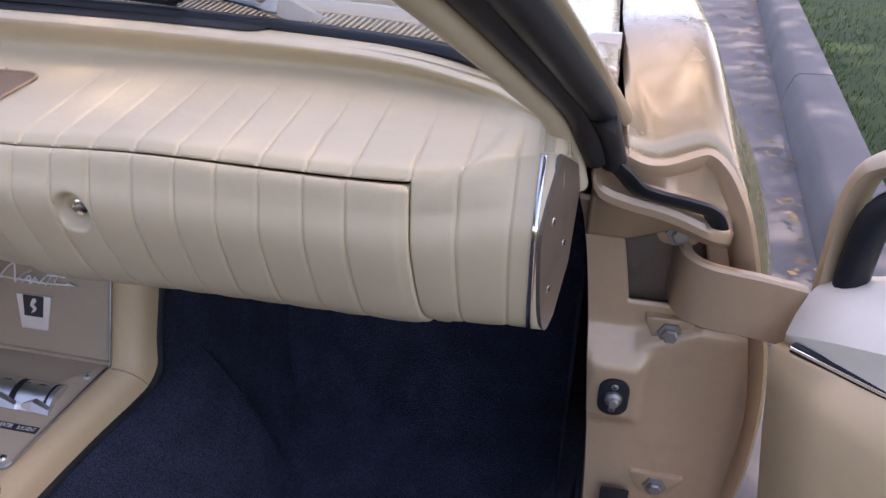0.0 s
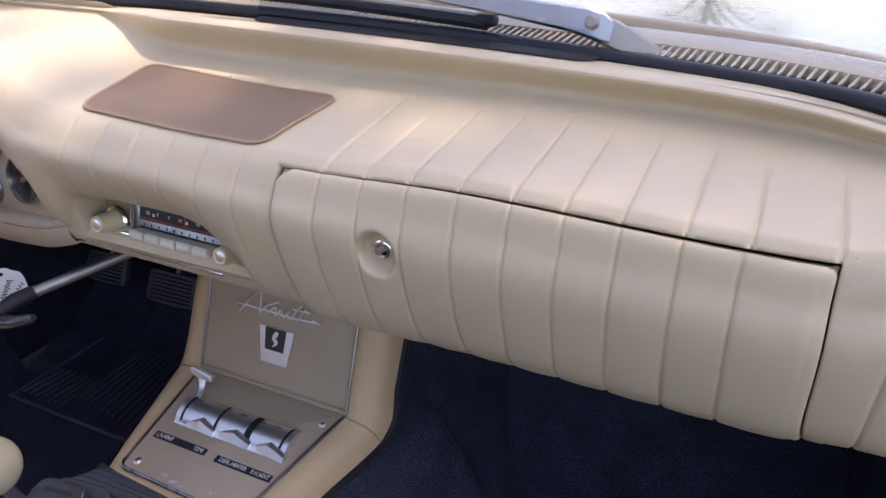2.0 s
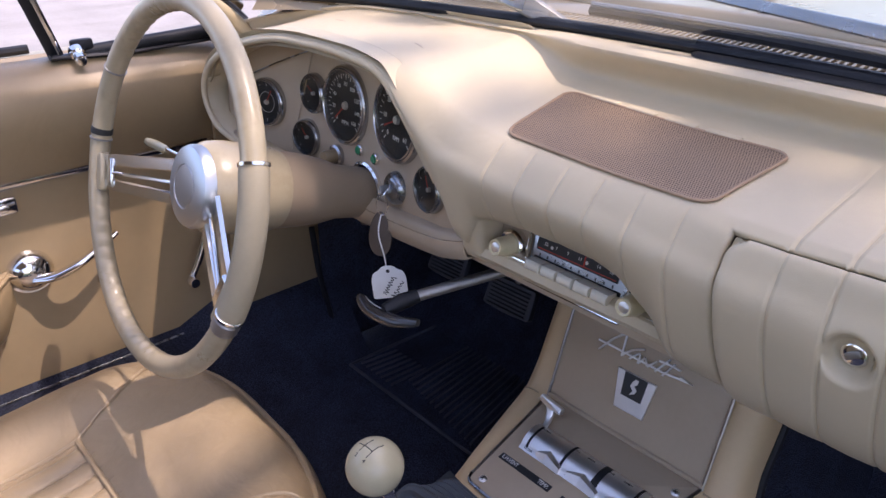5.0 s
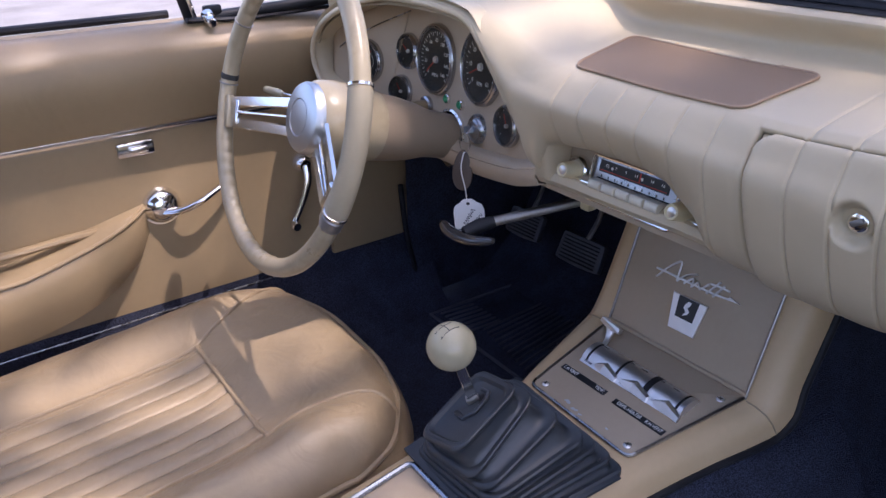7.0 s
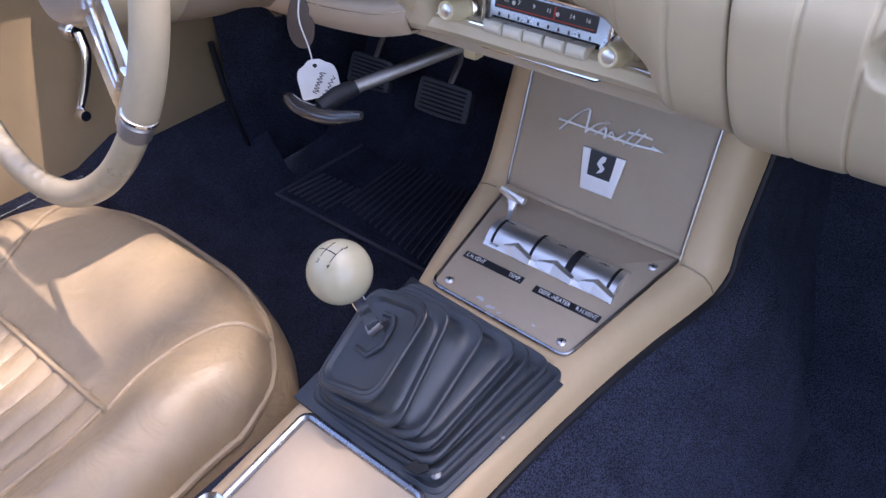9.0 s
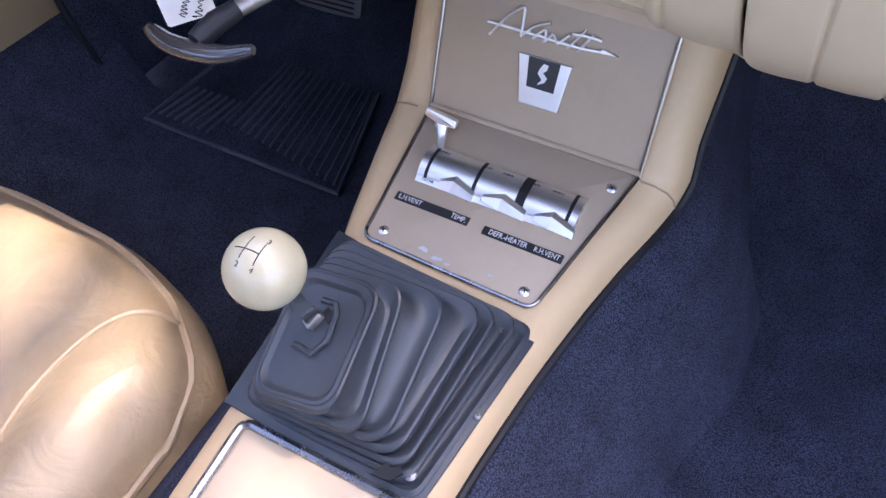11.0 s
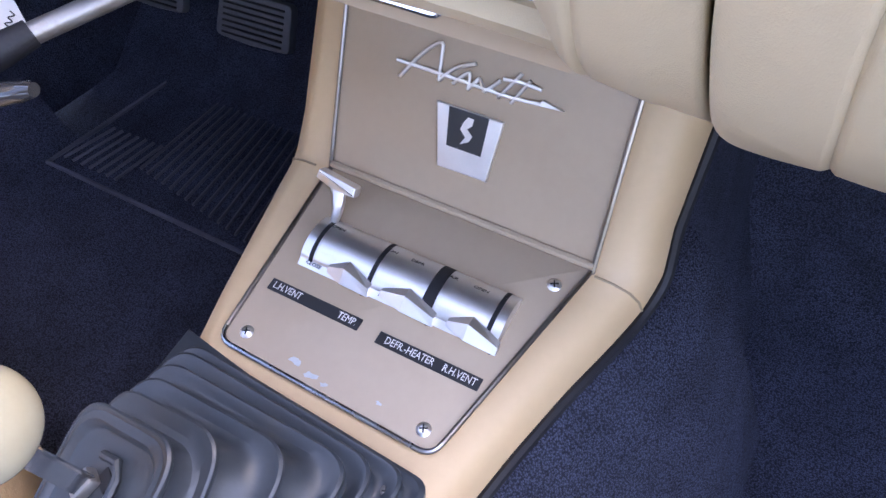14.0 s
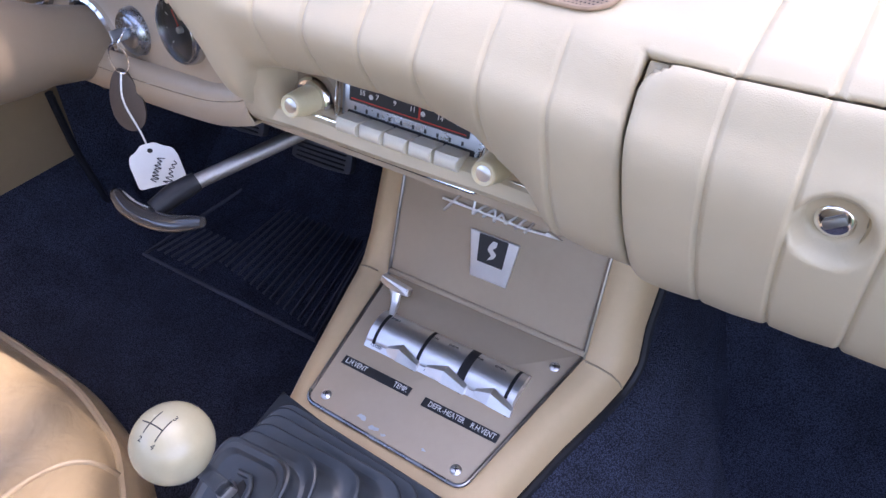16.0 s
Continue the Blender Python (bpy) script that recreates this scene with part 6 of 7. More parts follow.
# sheet of rubber under the boot, with its screws and a torn corner
sheet = [(0.079, 0.820), (0.057, 0.662), (0.03, 0.664), (-0.115, 0.672), (-0.118, 0.846), (-0.09, 0.842)]
part("boot_flange", slab([(x, y - 0.75) for x, y in sheet], facing((0, 0.75, con_z(0.75) + 0.0035), Vector((0, -0.14, 1)), (0, 1, 0)), 0.003, 0.0006), BOOT, gear, "thin rubber sheet under the boot")
for x, y, z in ((0.0562, 0.8123, 0.4775), (-0.100, 0.832, 0.4735), (0.0435, 0.684, 0.4595), (0.066, 0.745, 0.4615)):
    screw(facing((x, y, z), NL, (0, 1, 0)), 0.0048 if x < 0.06 else 0.0026, gear, STEEL, "boot_screw")
tear = [(0.034, 0.676), (0.040, 0.684), (0.036, 0.688), (0.030, 0.684), (0.026, 0.690), (0.024, 0.680), (0.020, 0.674)]
bm = bmesh.new()
bm.faces.new([bm.verts.new((x, y - 0.004, 0.4635 + 0.14 * (y - 0.68))) for x, y in tear])
thicken(part("torn_edge", bm, BLACK, gear, "ragged tear at the boot's corner", smooth=False), 0.002, 0)

# ---- tray and ashtray behind the boot ----
tray = thing("console_tray", "fawn metal tray lid in a chrome frame", "tray")
tm = facing((-0.022, 0.590, con_z(0.59) + 0.003), Vector((0, -0.14, 1)), (0, 1, 0))
part("lid", slab(round_rect(0.130, 0.148, 0.003), tm, 0.004, 0.0008), PANEL, tray, "worn fawn metal lid")
fr = [tm @ Vector((x, y, 0.001)) for x, y in round_rect(0.137, 0.155, 0.008, 4)]
part("frame", tube(fr, 0.0040, 8, closed=True), HUB, tray, "heavy chrome frame")
ash = thing("ashtray", "chrome ashtray set in the console", "ashtray")
am = facing((-0.055, 0.535, con_z(0.535) + 0.006), Vector((0, -0.14, 1)), (0, 1, 0))
bm = loft([[am @ Vector((x * s, y * s, h)) for x, y in round_rect(0.10, 0.072, 0.014, 4)] for s, h in ((1.0, -0.006), (1.0, 0.004), (0.97, 0.006), (0.90, 0.005), (0.86, -0.004), (0.80, -0.012))], cap_start=False)
part("bowl", bm, CHROME, ash, "polished chrome bowl")

# ---- floor and footwells ----
def carpet(name, rows, label):
    return single(name, grid(rows), CARPET, label, "carpet", kind="structure")


rows = []
EDGE_R = pchip([-0.75, 0.62, 0.69, 0.75, 0.80, 0.845, 0.88, 0.93, 0.975, 1.0, 1.12], [0.065, 0.065, 0.068, 0.075, 0.082, 0.090, 0.098, 0.111, 0.125, 0.136, 0.138])
for t in (0.0, 0.03, 0.1, 0.3, 0.6, 0.85, 1.0):
    r = []
    for y in np.linspace(-0.75, 1.12, 40):
        x0, z0 = EDGE_R(y) + 0.001, (con_z(min(y, 1.0)) if y > 0.2 else con_z(0.2)) - 0.042
        r.append((x0 + (0.05 + 0.075) * t**0.8, y, z0 + (0.234 - z0) * t**1.1))
    rows.append(r)
for x, z in ((0.26, 0.231), (0.32, 0.230), (0.45, 0.231), (0.60, 0.235), (0.655, 0.25), (0.675, 0.28), (0.68, 0.33)):
    rows.append([(x, y, z + 0.002 * noise.noise((x * 9, y * 9, 0))) for y in np.linspace(-0.75, 1.12, 40)])
carpet("floor_passenger", rows, "black looped carpet in the passenger's footwell")
rows = []
for x, z in ((-0.10, 0.47), (-0.13, 0.45), (-0.16, 0.40), (-0.19, 0.32), (-0.215, 0.255), (-0.24, 0.232), (-0.30, 0.228), (-0.5, 0.228), (-0.62, 0.23), (-0.66, 0.25), (-0.69, 0.30), (-0.71, 0.34), (-0.722, 0.368), (-0.730, 0.43)):
    rows.append([(x, y, 0.228 + (z - 0.228) * (0.93 if y > 0.8 else 0.8)) for y in np.linspace(-0.75, 1.12, 30)])
carpet("floor_driver", rows, "black carpet in the driver's footwell")
rows = [[(x, 1.11, 0.23), (x, 1.25, 0.245), (x, 1.36, 0.34), (x, 1.45, 0.50), (x, 1.47, 0.72), (x, 1.47, 0.90)] for x in np.linspace(-0.75, 0.75, 10)]
carpet("firewall_carpet", rows, "black carpet on the toe board and bulkhead")
for s in (-1, 1):
    x = 0.655 if s > 0 else -0.70
    rows = [[(s * abs(x), y, z) for z in (0.24, 0.4, 0.55, 0.70, 0.88)] for y in np.linspace(1.0 if s > 0 else 1.06, 1.48, 5)]
    carpet("kick_carpet", rows, "black carpet on the side of the footwell")
# tunnel closing up to the firewall on both sides of the console
for s in (-1, 1):
    rows = [[(s * (0.122 if s > 0 else 0.137), max(y, 1.12), 0.72), (s * (0.128 if s > 0 else 0.142), max(y, 1.04), 0.50), (s * (0.140 if s > 0 else 0.152), y, 0.455), (s * 0.175, y, 0.32), (s * 0.23, y, 0.232)] for y in (1.02, 1.13, 1.3, 1.47)]
    carpet("tunnel_carpet", rows, "black carpet over the transmission tunnel")
edge = thing("carpet_binding", "black bound carpet edge beside the kick panel", "carpet trim")
part("cord", tube(curve_through([(-0.705, 1.050, 0.500), (-0.703, 1.058, 0.40), (-0.700, 1.074, 0.300), (-0.700, 1.070, 0.272), (-0.700, 1.034, 0.250), (-0.700, 0.945, 0.243), (-0.702, 0.80, 0.243)], 50), 0.0055, 8), RUBBER, edge)
screw(facing((-0.696, 0.945, 0.251), (0.6, -0.1, 0.8)), 0.0035, edge, SATIN)
part_mat = thing("floor_mat", "black ribbed rubber heel mat on the carpet", "floor mat")
quad = [Vector((-0.628, 1.062, 0.236)), Vector((-0.290, 1.062, 0.236)), Vector((-0.350, 1.300, 0.250)), Vector((-0.605, 1.275, 0.248))]


def mat_at(u, v, h=0.0):
    return quad[0].lerp(quad[1], u).lerp(quad[3].lerp(quad[2], u), v) + Vector((0, 0, h))


part("sheet", grid([[mat_at(u, v) for v in np.linspace(0, 1, 6)] for u in np.linspace(0, 1, 6)]), CARPET, part_mat)
part("border", tube([mat_at(u, v, 0.002) for u, v in ((0, 0), (0.5, 0), (1, 0), (1, 0.5), (1, 1), (0.5, 1), (0, 1), (0, 0.5))], 0.0035, 6, closed=True), MATM, part_mat, "raised rubber border")
for k in range(22):
    u = 0.03 + 0.94 * k / 21
    v0, v1 = (0.08, 0.42) if k < 7 else (0.30 - 0.012 * k, 0.94)
    part("rib", tube([mat_at(u, v0, 0.002), mat_at(min(0.99, u + 0.03), v1, 0.002)], 0.0022, 5), MATM, part_mat)

# ---- pedals ----
def pedal(c, w, h, top, label):
    p = thing("pedal", label, "pedal", "pedals")
    m = facing(c, (0.05, -1, 0.45))
    padob = part("pad", slab(rounded([(-w / 2, h / 2), (-w / 2 * 1.05, -h / 2 * 0.9), (0, -h / 2), (w / 2 * 1.05, -h / 2 * 0.9), (w / 2, h / 2)], 0.008), m, 0.012, 0.003), PEDAL, p, "ribbed black rubber pedal pad")
    for k in range(7):
        part("tread", box((w * 0.84, 0.0028, 0.003), m @ pose(0, h * (-0.36 + 0.12 * k), 0.0012), 0.001, 1), RUBBER, padob)
    part("arm", tube([Vector(c) + Vector((0, 0.012, 0.01)), Vector(c) + Vector((0.012, 0.03, h)), Vector(top)], 0.007, 8, flat=0.6), STEEL, p, "dull steel pedal arm")


pedal((-0.385, 1.226, 0.426), 0.098, 0.056, (-0.32, 1.24, 0.64), "black rubber brake pedal on a steel arm")
pedal((-0.575, 1.26, 0.405), 0.090, 0.056, (-0.47, 1.26, 0.64), "black rubber clutch pedal on a steel arm")

# ---- handbrake under the dash ----
hb = thing("parking_brake", "chrome T-handle parking brake on a grey rod", "parking brake")
bar = curve_through([(-0.274, 0.846, 0.629), (-0.25, 0.838, 0.628), (-0.222, 0.836, 0.630), (-0.195, 0.838, 0.634), (-0.170, 0.846, 0.641)], 22)
part("grip", tube(bar, [0.0045 + 0.0048 * math.sin(math.pi * (i / 21))**0.6 for i in range(22)], 14, flat=0.8), DARKGRIP, hb, "polished black and chrome grip")
part("grip_neck", tube([(-0.222, 0.842, 0.634), (-0.217, 0.862, 0.640), (-0.210, 0.880, 0.644)], [0.008, 0.0095, 0.008], 14), RUBBER, hb, "black rubber neck")
part("rod", tube([(-0.212, 0.875, 0.643), (-0.172, 0.962, 0.657), (-0.14, 1.03, 0.668)], 0.0065, 12), STEEL, hb, "grey steel rod")
pull = thing("vent_pull", "small cream pull knob under the dash", "knob")
part("knob", box((0.016, 0.016, 0.014), pose(-0.130, 0.965, 0.672), 0.003), KNOB, pull)
part("stem", tube([(-0.13, 0.965, 0.676), (-0.13, 0.97, 0.70)], 0.004, 8), STEEL, pull)

# ---- keys ----
keys = thing("key_ring", "split key ring with a leather fob and paper tag", "keys")
ringc = Vector((-0.294, 0.898, 0.722))
part("ring", tube([ringc + Vector((0.006 * math.cos(a), 0.004 * math.cos(a), 0.013 * math.sin(a))) for a in np.linspace(0, 2 * math.pi, 26)[:-1]], 0.0008, 6, closed=True), CHROME, keys)
part("chain", tube(curve_through([ringc + Vector((0.003, 0, 0.013)), ringc + Vector((0.006, 0.005, 0.02)), ringc + Vector((0.002, 0.012, 0.022))], 8), 0.0008, 6), CHROME, keys)
fob = facing((-0.298, 0.896, 0.683), (0.62, -0.75, 0.1))
part("fob", slab([(0.0135 * math.cos(q) * (1 - 0.22 * math.sin(q)), 0.028 * math.sin(q)) for q in np.linspace(0, 2 * math.pi, 29)[:-1]], fob, 0.004, 0.001), LEATHER, keys, "worn brown leather fob")
part("string", tube(curve_through([ringc + Vector((0, -0.002, -0.012)), (-0.290, 0.888, 0.69), (-0.287, 0.893, 0.66), (-0.288, 0.896, 0.644)], 14), 0.0009, 6), PAPER, keys, "white string")
tagm = facing((-0.280, 0.894, 0.625), (0.74, -0.64, 0.15)) @ Matrix.Diagonal((1.08, 1, 1, 1)) @ pose(0, 0, 0, 0, 0, 6)
tag = part("tag", slab(rounded([(-0.006, 0.022), (-0.0105, 0.017), (-0.017, 0.014), (-0.0195, 0.006), (-0.0195, -0.019), (0.0195, -0.019), (0.0195, 0.006), (0.017, 0.014), (0.0105, 0.017), (0.006, 0.022)], 0.003), tagm, 0.0006), PAPER, keys, "white paper tag with handwriting", smooth=False)
part("tag_hole", lathe([(0, 0), (0.0022, 0)], tagm @ pose(0, 0.0155, 0.0003), 14), INK, tag)
rng = random.Random(11)
for row, (ya, n_up) in enumerate(((0.010, 15), (-0.001, 12))):
    pts = []
    for k in range(n_up):
        along, across = -0.012 + 0.024 * k / (n_up - 1), ya - 0.005 + (0.0034 if k % 2 else -0.0034) * rng.uniform(0.3, 1.1)
        x, y = 0.55 * along - 0.83 * across + 0.004, 0.83 * along + 0.55 * across - 0.006
        pts.append(tagm @ Vector((min(0.018, max(-0.018, x)), min(0.012, max(-0.0175, y)), 0.0004)))
    part("scribble", tube(curve_through(pts, n_up * 4), 0.00045, 5), INK, tag, "unreadable handwriting")

# ---- steering wheel and column ----
AXIS = Vector((0.0247, 0.957, -0.288)).normalized()
WC = Vector((-0.3716, 0.6787, 0.7823))
wf = facing(WC, -AXIS)
wheel = thing("steering_wheel", "two-spoke fawn steering wheel with chrome hub", "steering wheel")
R_W = 0.1846
n = 240
loops = []
for k in range(n):
    a = 2 * math.pi * k / n
    d = math.degrees(a) % 360
    bumpy = 0.0014 * math.cos(a * 66) if (192 < d < 285) or (95 < d < 150) else 0.0
    c = Vector((R_W * math.cos(a), R_W * math.sin(a), 0))
    e = Vector((math.cos(a), math.sin(a), 0))
    thick = 0.0118 + (0.0016 if d < 22 or d > 338 else 0)
    loops.append([wf @ (c + e * ((thick + (bumpy if math.cos(b) < 0 else 0)) * math.cos(b)) + Vector((0, 0, thick * 0.95 * math.sin(b)))) for b in np.linspace(0, 2 * math.pi, 17)[:-1]])
rim_ob = part("rim", grid(loops, close_u=True, close_v=True), WHEEL, wheel, "fawn plastic rim with finger grips, cracked at the joints")
def rim_ring(deg, profile, mat, label=""):
    a = radians(deg)
    c = wf @ Vector((R_W * math.cos(a), R_W * math.sin(a), 0))
    t = wf.to_3x3() @ Vector((-math.sin(a), math.cos(a), 0))
    part("rim_band", lathe(profile, facing(c, t, (0.3, 0.5, 0.8)), 22), mat, rim_ob, label)


rim_ring(22, [(0.0128, -0.0022), (0.0142, -0.0014), (0.0142, 0.0014), (0.0128, 0.0022)], CHROME)
rim_ring(176, [(0.0112, -0.0040), (0.0121, -0.0034), (0.0121, 0.0034), (0.0112, 0.0040)], INK, "dark open joint in the rim")
rim_ring(179, [(0.0118, -0.0012), (0.0128, -0.0008), (0.0128, 0.0008), (0.0118, 0.0012)], STEEL)
rim_ring(151, [(0.0116, -0.0012), (0.0127, -0.0008), (0.0127, 0.0008), (0.0116, 0.0012)], STEEL)
rim_ring(338, [(0.0128, -0.0020), (0.0140, -0.0012), (0.0140, 0.0012), (0.0128, 0.0020)], CHROME)
rim_ring(334.5, [(0.0118, -0.0070), (0.0128, -0.0050), (0.0124, -0.0020), (0.0130, 0.0010), (0.0125, 0.0040), (0.0130, 0.0065), (0.0118, 0.0080)], STEEL, "cracked joint with bare metal")
# stitched cover round the rim between the bands
loops = []
for d in np.linspace(-20.5, 20.5, 44):
    a = radians(d)
    c, e = Vector((R_W * math.cos(a), R_W * math.sin(a), 0)), Vector((math.cos(a), math.sin(a), 0))
    loops.append([wf @ (c + e * (0.0138 * math.cos(b)) + Vector((0, 0, 0.0132 * math.sin(b)))) for b in np.linspace(0, 2 * math.pi, 21)[:-1]])
part("grip_cover", loft(loops), WRAP, rim_ob, "finely grained fawn grip cover")
hub_m = facing(WC + AXIS * 0.052, -AXIS)
part("hub", lathe([(0.028, -0.082), (0.043, -0.080), (0.0475, -0.066), (0.0505, -0.035), (0.0505, -0.008), (0.0485, 0.008), (0.044, 0.015), (0.0, 0.016)], hub_m, 44), WHEEL, wheel, "fawn plastic hub shell")
cap_ob = part("horn_button", lathe([(0.044, 0.010), (0.0445, 0.022), (0.042, 0.0265), (0.037, 0.0285), (0.0235, 0.0300), (0.0228, 0.0288), (0.0215, 0.0302), (0.012, 0.0312), (0.0, 0.0315)], hub_m, 48), CAPM, wheel, "round brushed chrome horn button")
for deg in (191, -22):
    a = radians(deg)
    e, f = Vector((math.cos(a), math.sin(a), 0)), Vector((-math.sin(a), math.cos(a), 0))
    for off in (-1, 1):
        rows = []
        for t in np.linspace(0, 1, 8):
            r = 0.046 + (R_W - 0.012 - 0.046) * t
            w = (0.0185 - 0.0045 * t) * off
            z = -0.034 + 0.034 * t
            c = e * r + f * w + Vector((0, 0, z))
            rows.append([wf @ (c + f * s * 0.0072 + Vector((0, 0, h))) for s, h in ((-1, -0.002), (-0.8, 0.0025), (0.8, 0.0025), (1, -0.002), (0, -0.004))])
        part("spoke", loft(rows), SPOKE, wheel, "chrome split spoke")
    end = wf @ (e * (R_W - 0.030) + Vector((0, 0, -0.0035)))
    part("spoke_bridge", box((0.014, 0.034, 0.006), facing(end, -AXIS) @ pose(0, 0, 0, 0, 0, deg), 0.0028, 3), SPOKE, wheel)
    tip = wf @ (e * (R_W - 0.014))
    part("spoke_foot", box((0.014, 0.046, 0.012), facing(tip, -AXIS) @ pose(0, 0, 0, 0, 0, deg + math.degrees(0)), 0.004), WHEEL, wheel)
    part("spoke_rod", tube([wf @ (e * 0.045 + Vector((0, 0, -0.034))), wf @ (e * (R_W - 0.03) + Vector((0, 0, -0.002)))], 0.0022, 8), CHROME, wheel)
column = thing("steering_column", "fawn tapering steering column shroud", "steering column")
c0 = WC + AXIS * 0.085
prof = [(0.042, 0.0), (0.045, 0.012), (0.045, 0.04), (0.043, 0.07), (0.039, 0.10), (0.033, 0.125), (0.031, 0.17), (0.031, 0.22)]
part("shroud", lathe(prof, facing(c0, AXIS), 40), COLUMN, column, "fawn painted column shroud")
st0 = wf @ Vector((-0.03, 0.015, -0.055))
st1 = Vector((-0.572, 0.742, 0.765))
part("stalk", tube([st0, st0.lerp(st1, 0.7)], 0.0028, 8), CHROME, column, "chrome indicator stalk")
part("stalk_grip", tube(curve_through([st0.lerp(st1, 0.6), st0.lerp(st1, 0.8), st1], 8), [0.0035, 0.005, 0.0058, 0.006, 0.006, 0.0058, 0.0055, 0.003], 10), IVORY, column, "ivory stalk grip")

# ---- driver's seat ----
seat = thing("driver_seat", "tan vinyl bucket seat with piped ribbed centre", "seat")
FRONT = pchip([-0.69, -0.66, -0.60, -0.48, -0.37, -0.27, -0.21, -0.18, -0.165], [0.60, 0.69, 0.757, 0.780, 0.778, 0.757, 0.722, 0.690, 0.640])


def seat_top(x, y):
    z = 0.385 + 0.03 * (y - 0.30) / 0.45
    z += 0.022 * math.exp(-((x + 0.60) / 0.06)**2) * min(1, max(0, (0.80 - y) / 0.2)) + 0.032 * math.exp(-((x + 0.215) / 0.045)**2) * min(1, max(0, (0.80 - y) / 0.2))
    z += 0.020 / (1 + math.exp(-(y - 0.57) / 0.018)) * math.exp(-((x + 0.40) / 0.22)**4)
    return z


rows = []
seat_cols = sorted(set(np.linspace(0, 1, 90)) | {(0.69 - 0.515 + 0.24 * k / 72) / 0.525 for k in range(73)} | {(0.69 - 0.515 + 0.030 * k + d) / 0.525 for k in range(9) for d in (-0.001, 0, 0.001)})
for u in seat_cols:
    x = -0.69 + 0.525 * u
    f = FRONT(x)
    r = []
    for v in np.linspace(0, 1, 80):
        y = 0.10 + (f - 0.10) * v
        e = min((f - y) * 0.8, x + 0.69, -0.165 - x)
        drop = 0.040 * math.exp(-max(0, e) / 0.016)
        z = seat_top(x, y) - drop + 0.0015 * noise.noise((x * 14, y * 14, 1))
        if y < 0.565 and -0.515 < x < -0.275:
            q = ((x + 0.515) / 0.030) % 1.0
            z += -0.006 + 0.006 * abs(math.sin(math.pi * q))**0.4
        r.append((x, y, z))
    rows.append(r)
part("cushion_top", grid(rows), SEAT, seat, "tan vinyl seat cushion with pleated centre")
edge_pts = [Vector(rows[0][j]) for j in range(0, 79, 3)] + [Vector(rows[i][-1]) for i in range(0, len(seat_cols), 3)] + [Vector(rows[-1][j]) for j in range(78, -1, -3)]
edge_pts = curve_through(edge_pts, 160)
sides = []
for p in edge_pts:
    out = (p - Vector((-0.42, 0.42, p.z))).normalized()
    sides.append([p, p + Vector((0, 0, -0.008)) + out * 0.008, p + Vector((0, 0, -0.022)) + out * 0.015, p + Vector((0, 0, -0.045)) + out * 0.019, p + Vector((0, 0, -0.075)) + out * 0.016, p + Vector((0, 0, -0.13)) - out * 0.01])
part("cushion_side", grid(sides), SEAT, seat)
part("piping", tube([p + Vector((0, 0, 0.0025)) for p in edge_pts], 0.0046, 8), SEAT, seat, "tan welted piping")


def seat_line(pts, r=0.0028):
    line = curve_through([(x, y, 0) for x, y in pts], 40)
    out = []
    for p in line:
        e = min((FRONT(p.x) - p.y) * 0.8, p.x + 0.69, -0.165 - p.x)
        out.append((p.x, p.y, seat_top(p.x, p.y) - 0.040 * math.exp(-max(0, e) / 0.016) + 0.001))
    part("welt", tube(out, r, 8), SEAT, seat)


seat_line([(-0.52, 0.566), (-0.40, 0.567), (-0.262, 0.566)], 0.0035)
seat_line([(-0.520, 0.12), (-0.520, 0.35), (-0.520, 0.566)])
seat_line([(-0.520, 0.566), (-0.548, 0.62), (-0.584, 0.683), (-0.604, 0.745)])
seat_line([(-0.272, 0.12), (-0.270, 0.35), (-0.270, 0.566)])
seat_line([(-0.262, 0.566), (-0.268, 0.618), (-0.264, 0.672), (-0.248, 0.710), (-0.222, 0.733)])
part("seat_base", box((0.50, 0.55, 0.08), pose(-0.40, 0.40, 0.26), 0.02), BLACK, seat, "black seat base")
hinge_ob = part("hinge_cover", lathe([(0, 0.012), (0.008, 0.011), (0.014, 0.006), (0.017, 0.004), (0.018, -0.004)], facing((-0.655, 0.312, 0.352), (1, 0.1, 0.25)), 26), CHROME, seat, "round chrome hinge cover")

# ---- driver's door ----
dd = thing("driver_door", "closed car door trimmed in tan vinyl", "car door")


def door_x(y, z):
    """Inner face of the door: lower panel, belt step, padded upper part."""
    if z < 0.692:
        return -0.742 + 0.012 * (0.692 - z) / 0.3
    return -0.742 + 0.022 * math.sin(math.pi * min(1, (z - 0.692) / 0.16)) - 0.06 * max(0, (z - 0.80) / 0.035)**2 * 0.4


rows = []
for y in np.linspace(-0.30, 0.905, 60):
    rows.append([(door_x(y, z), y, z) for z in np.linspace(0.372, 0.690, 30)])
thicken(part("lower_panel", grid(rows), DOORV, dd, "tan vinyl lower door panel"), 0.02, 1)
rows = []
for y in np.linspace(-0.30, 0.94, 60):
    top = 0.832 + 0.012 * max(0, (y - 0.7) / 0.25)
    rows.append([(door_x(y, z), y, z) for z in np.linspace(0.694, top, 18)] + [(-0.778, y, top + 0.003), (-0.80, y, top - 0.004)])
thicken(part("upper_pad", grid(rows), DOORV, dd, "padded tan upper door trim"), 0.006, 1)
part("belt_moulding", tube([(door_x(y, 0.69) + 0.004, y, 0.692) for y in np.linspace(-0.3, 0.90, 20)], 0.0075, 10, flat=0.5, up=(1, 0, 0)), CHROME, dd, "bright belt moulding")
part("sill_moulding", tube([(-0.728, y, 0.371 + 0.008 * (y - 0.3)) for y in np.linspace(-0.3, 0.80, 14)], 0.0019, 8), HUB, dd, "thin bright strip along the foot")
rows = []
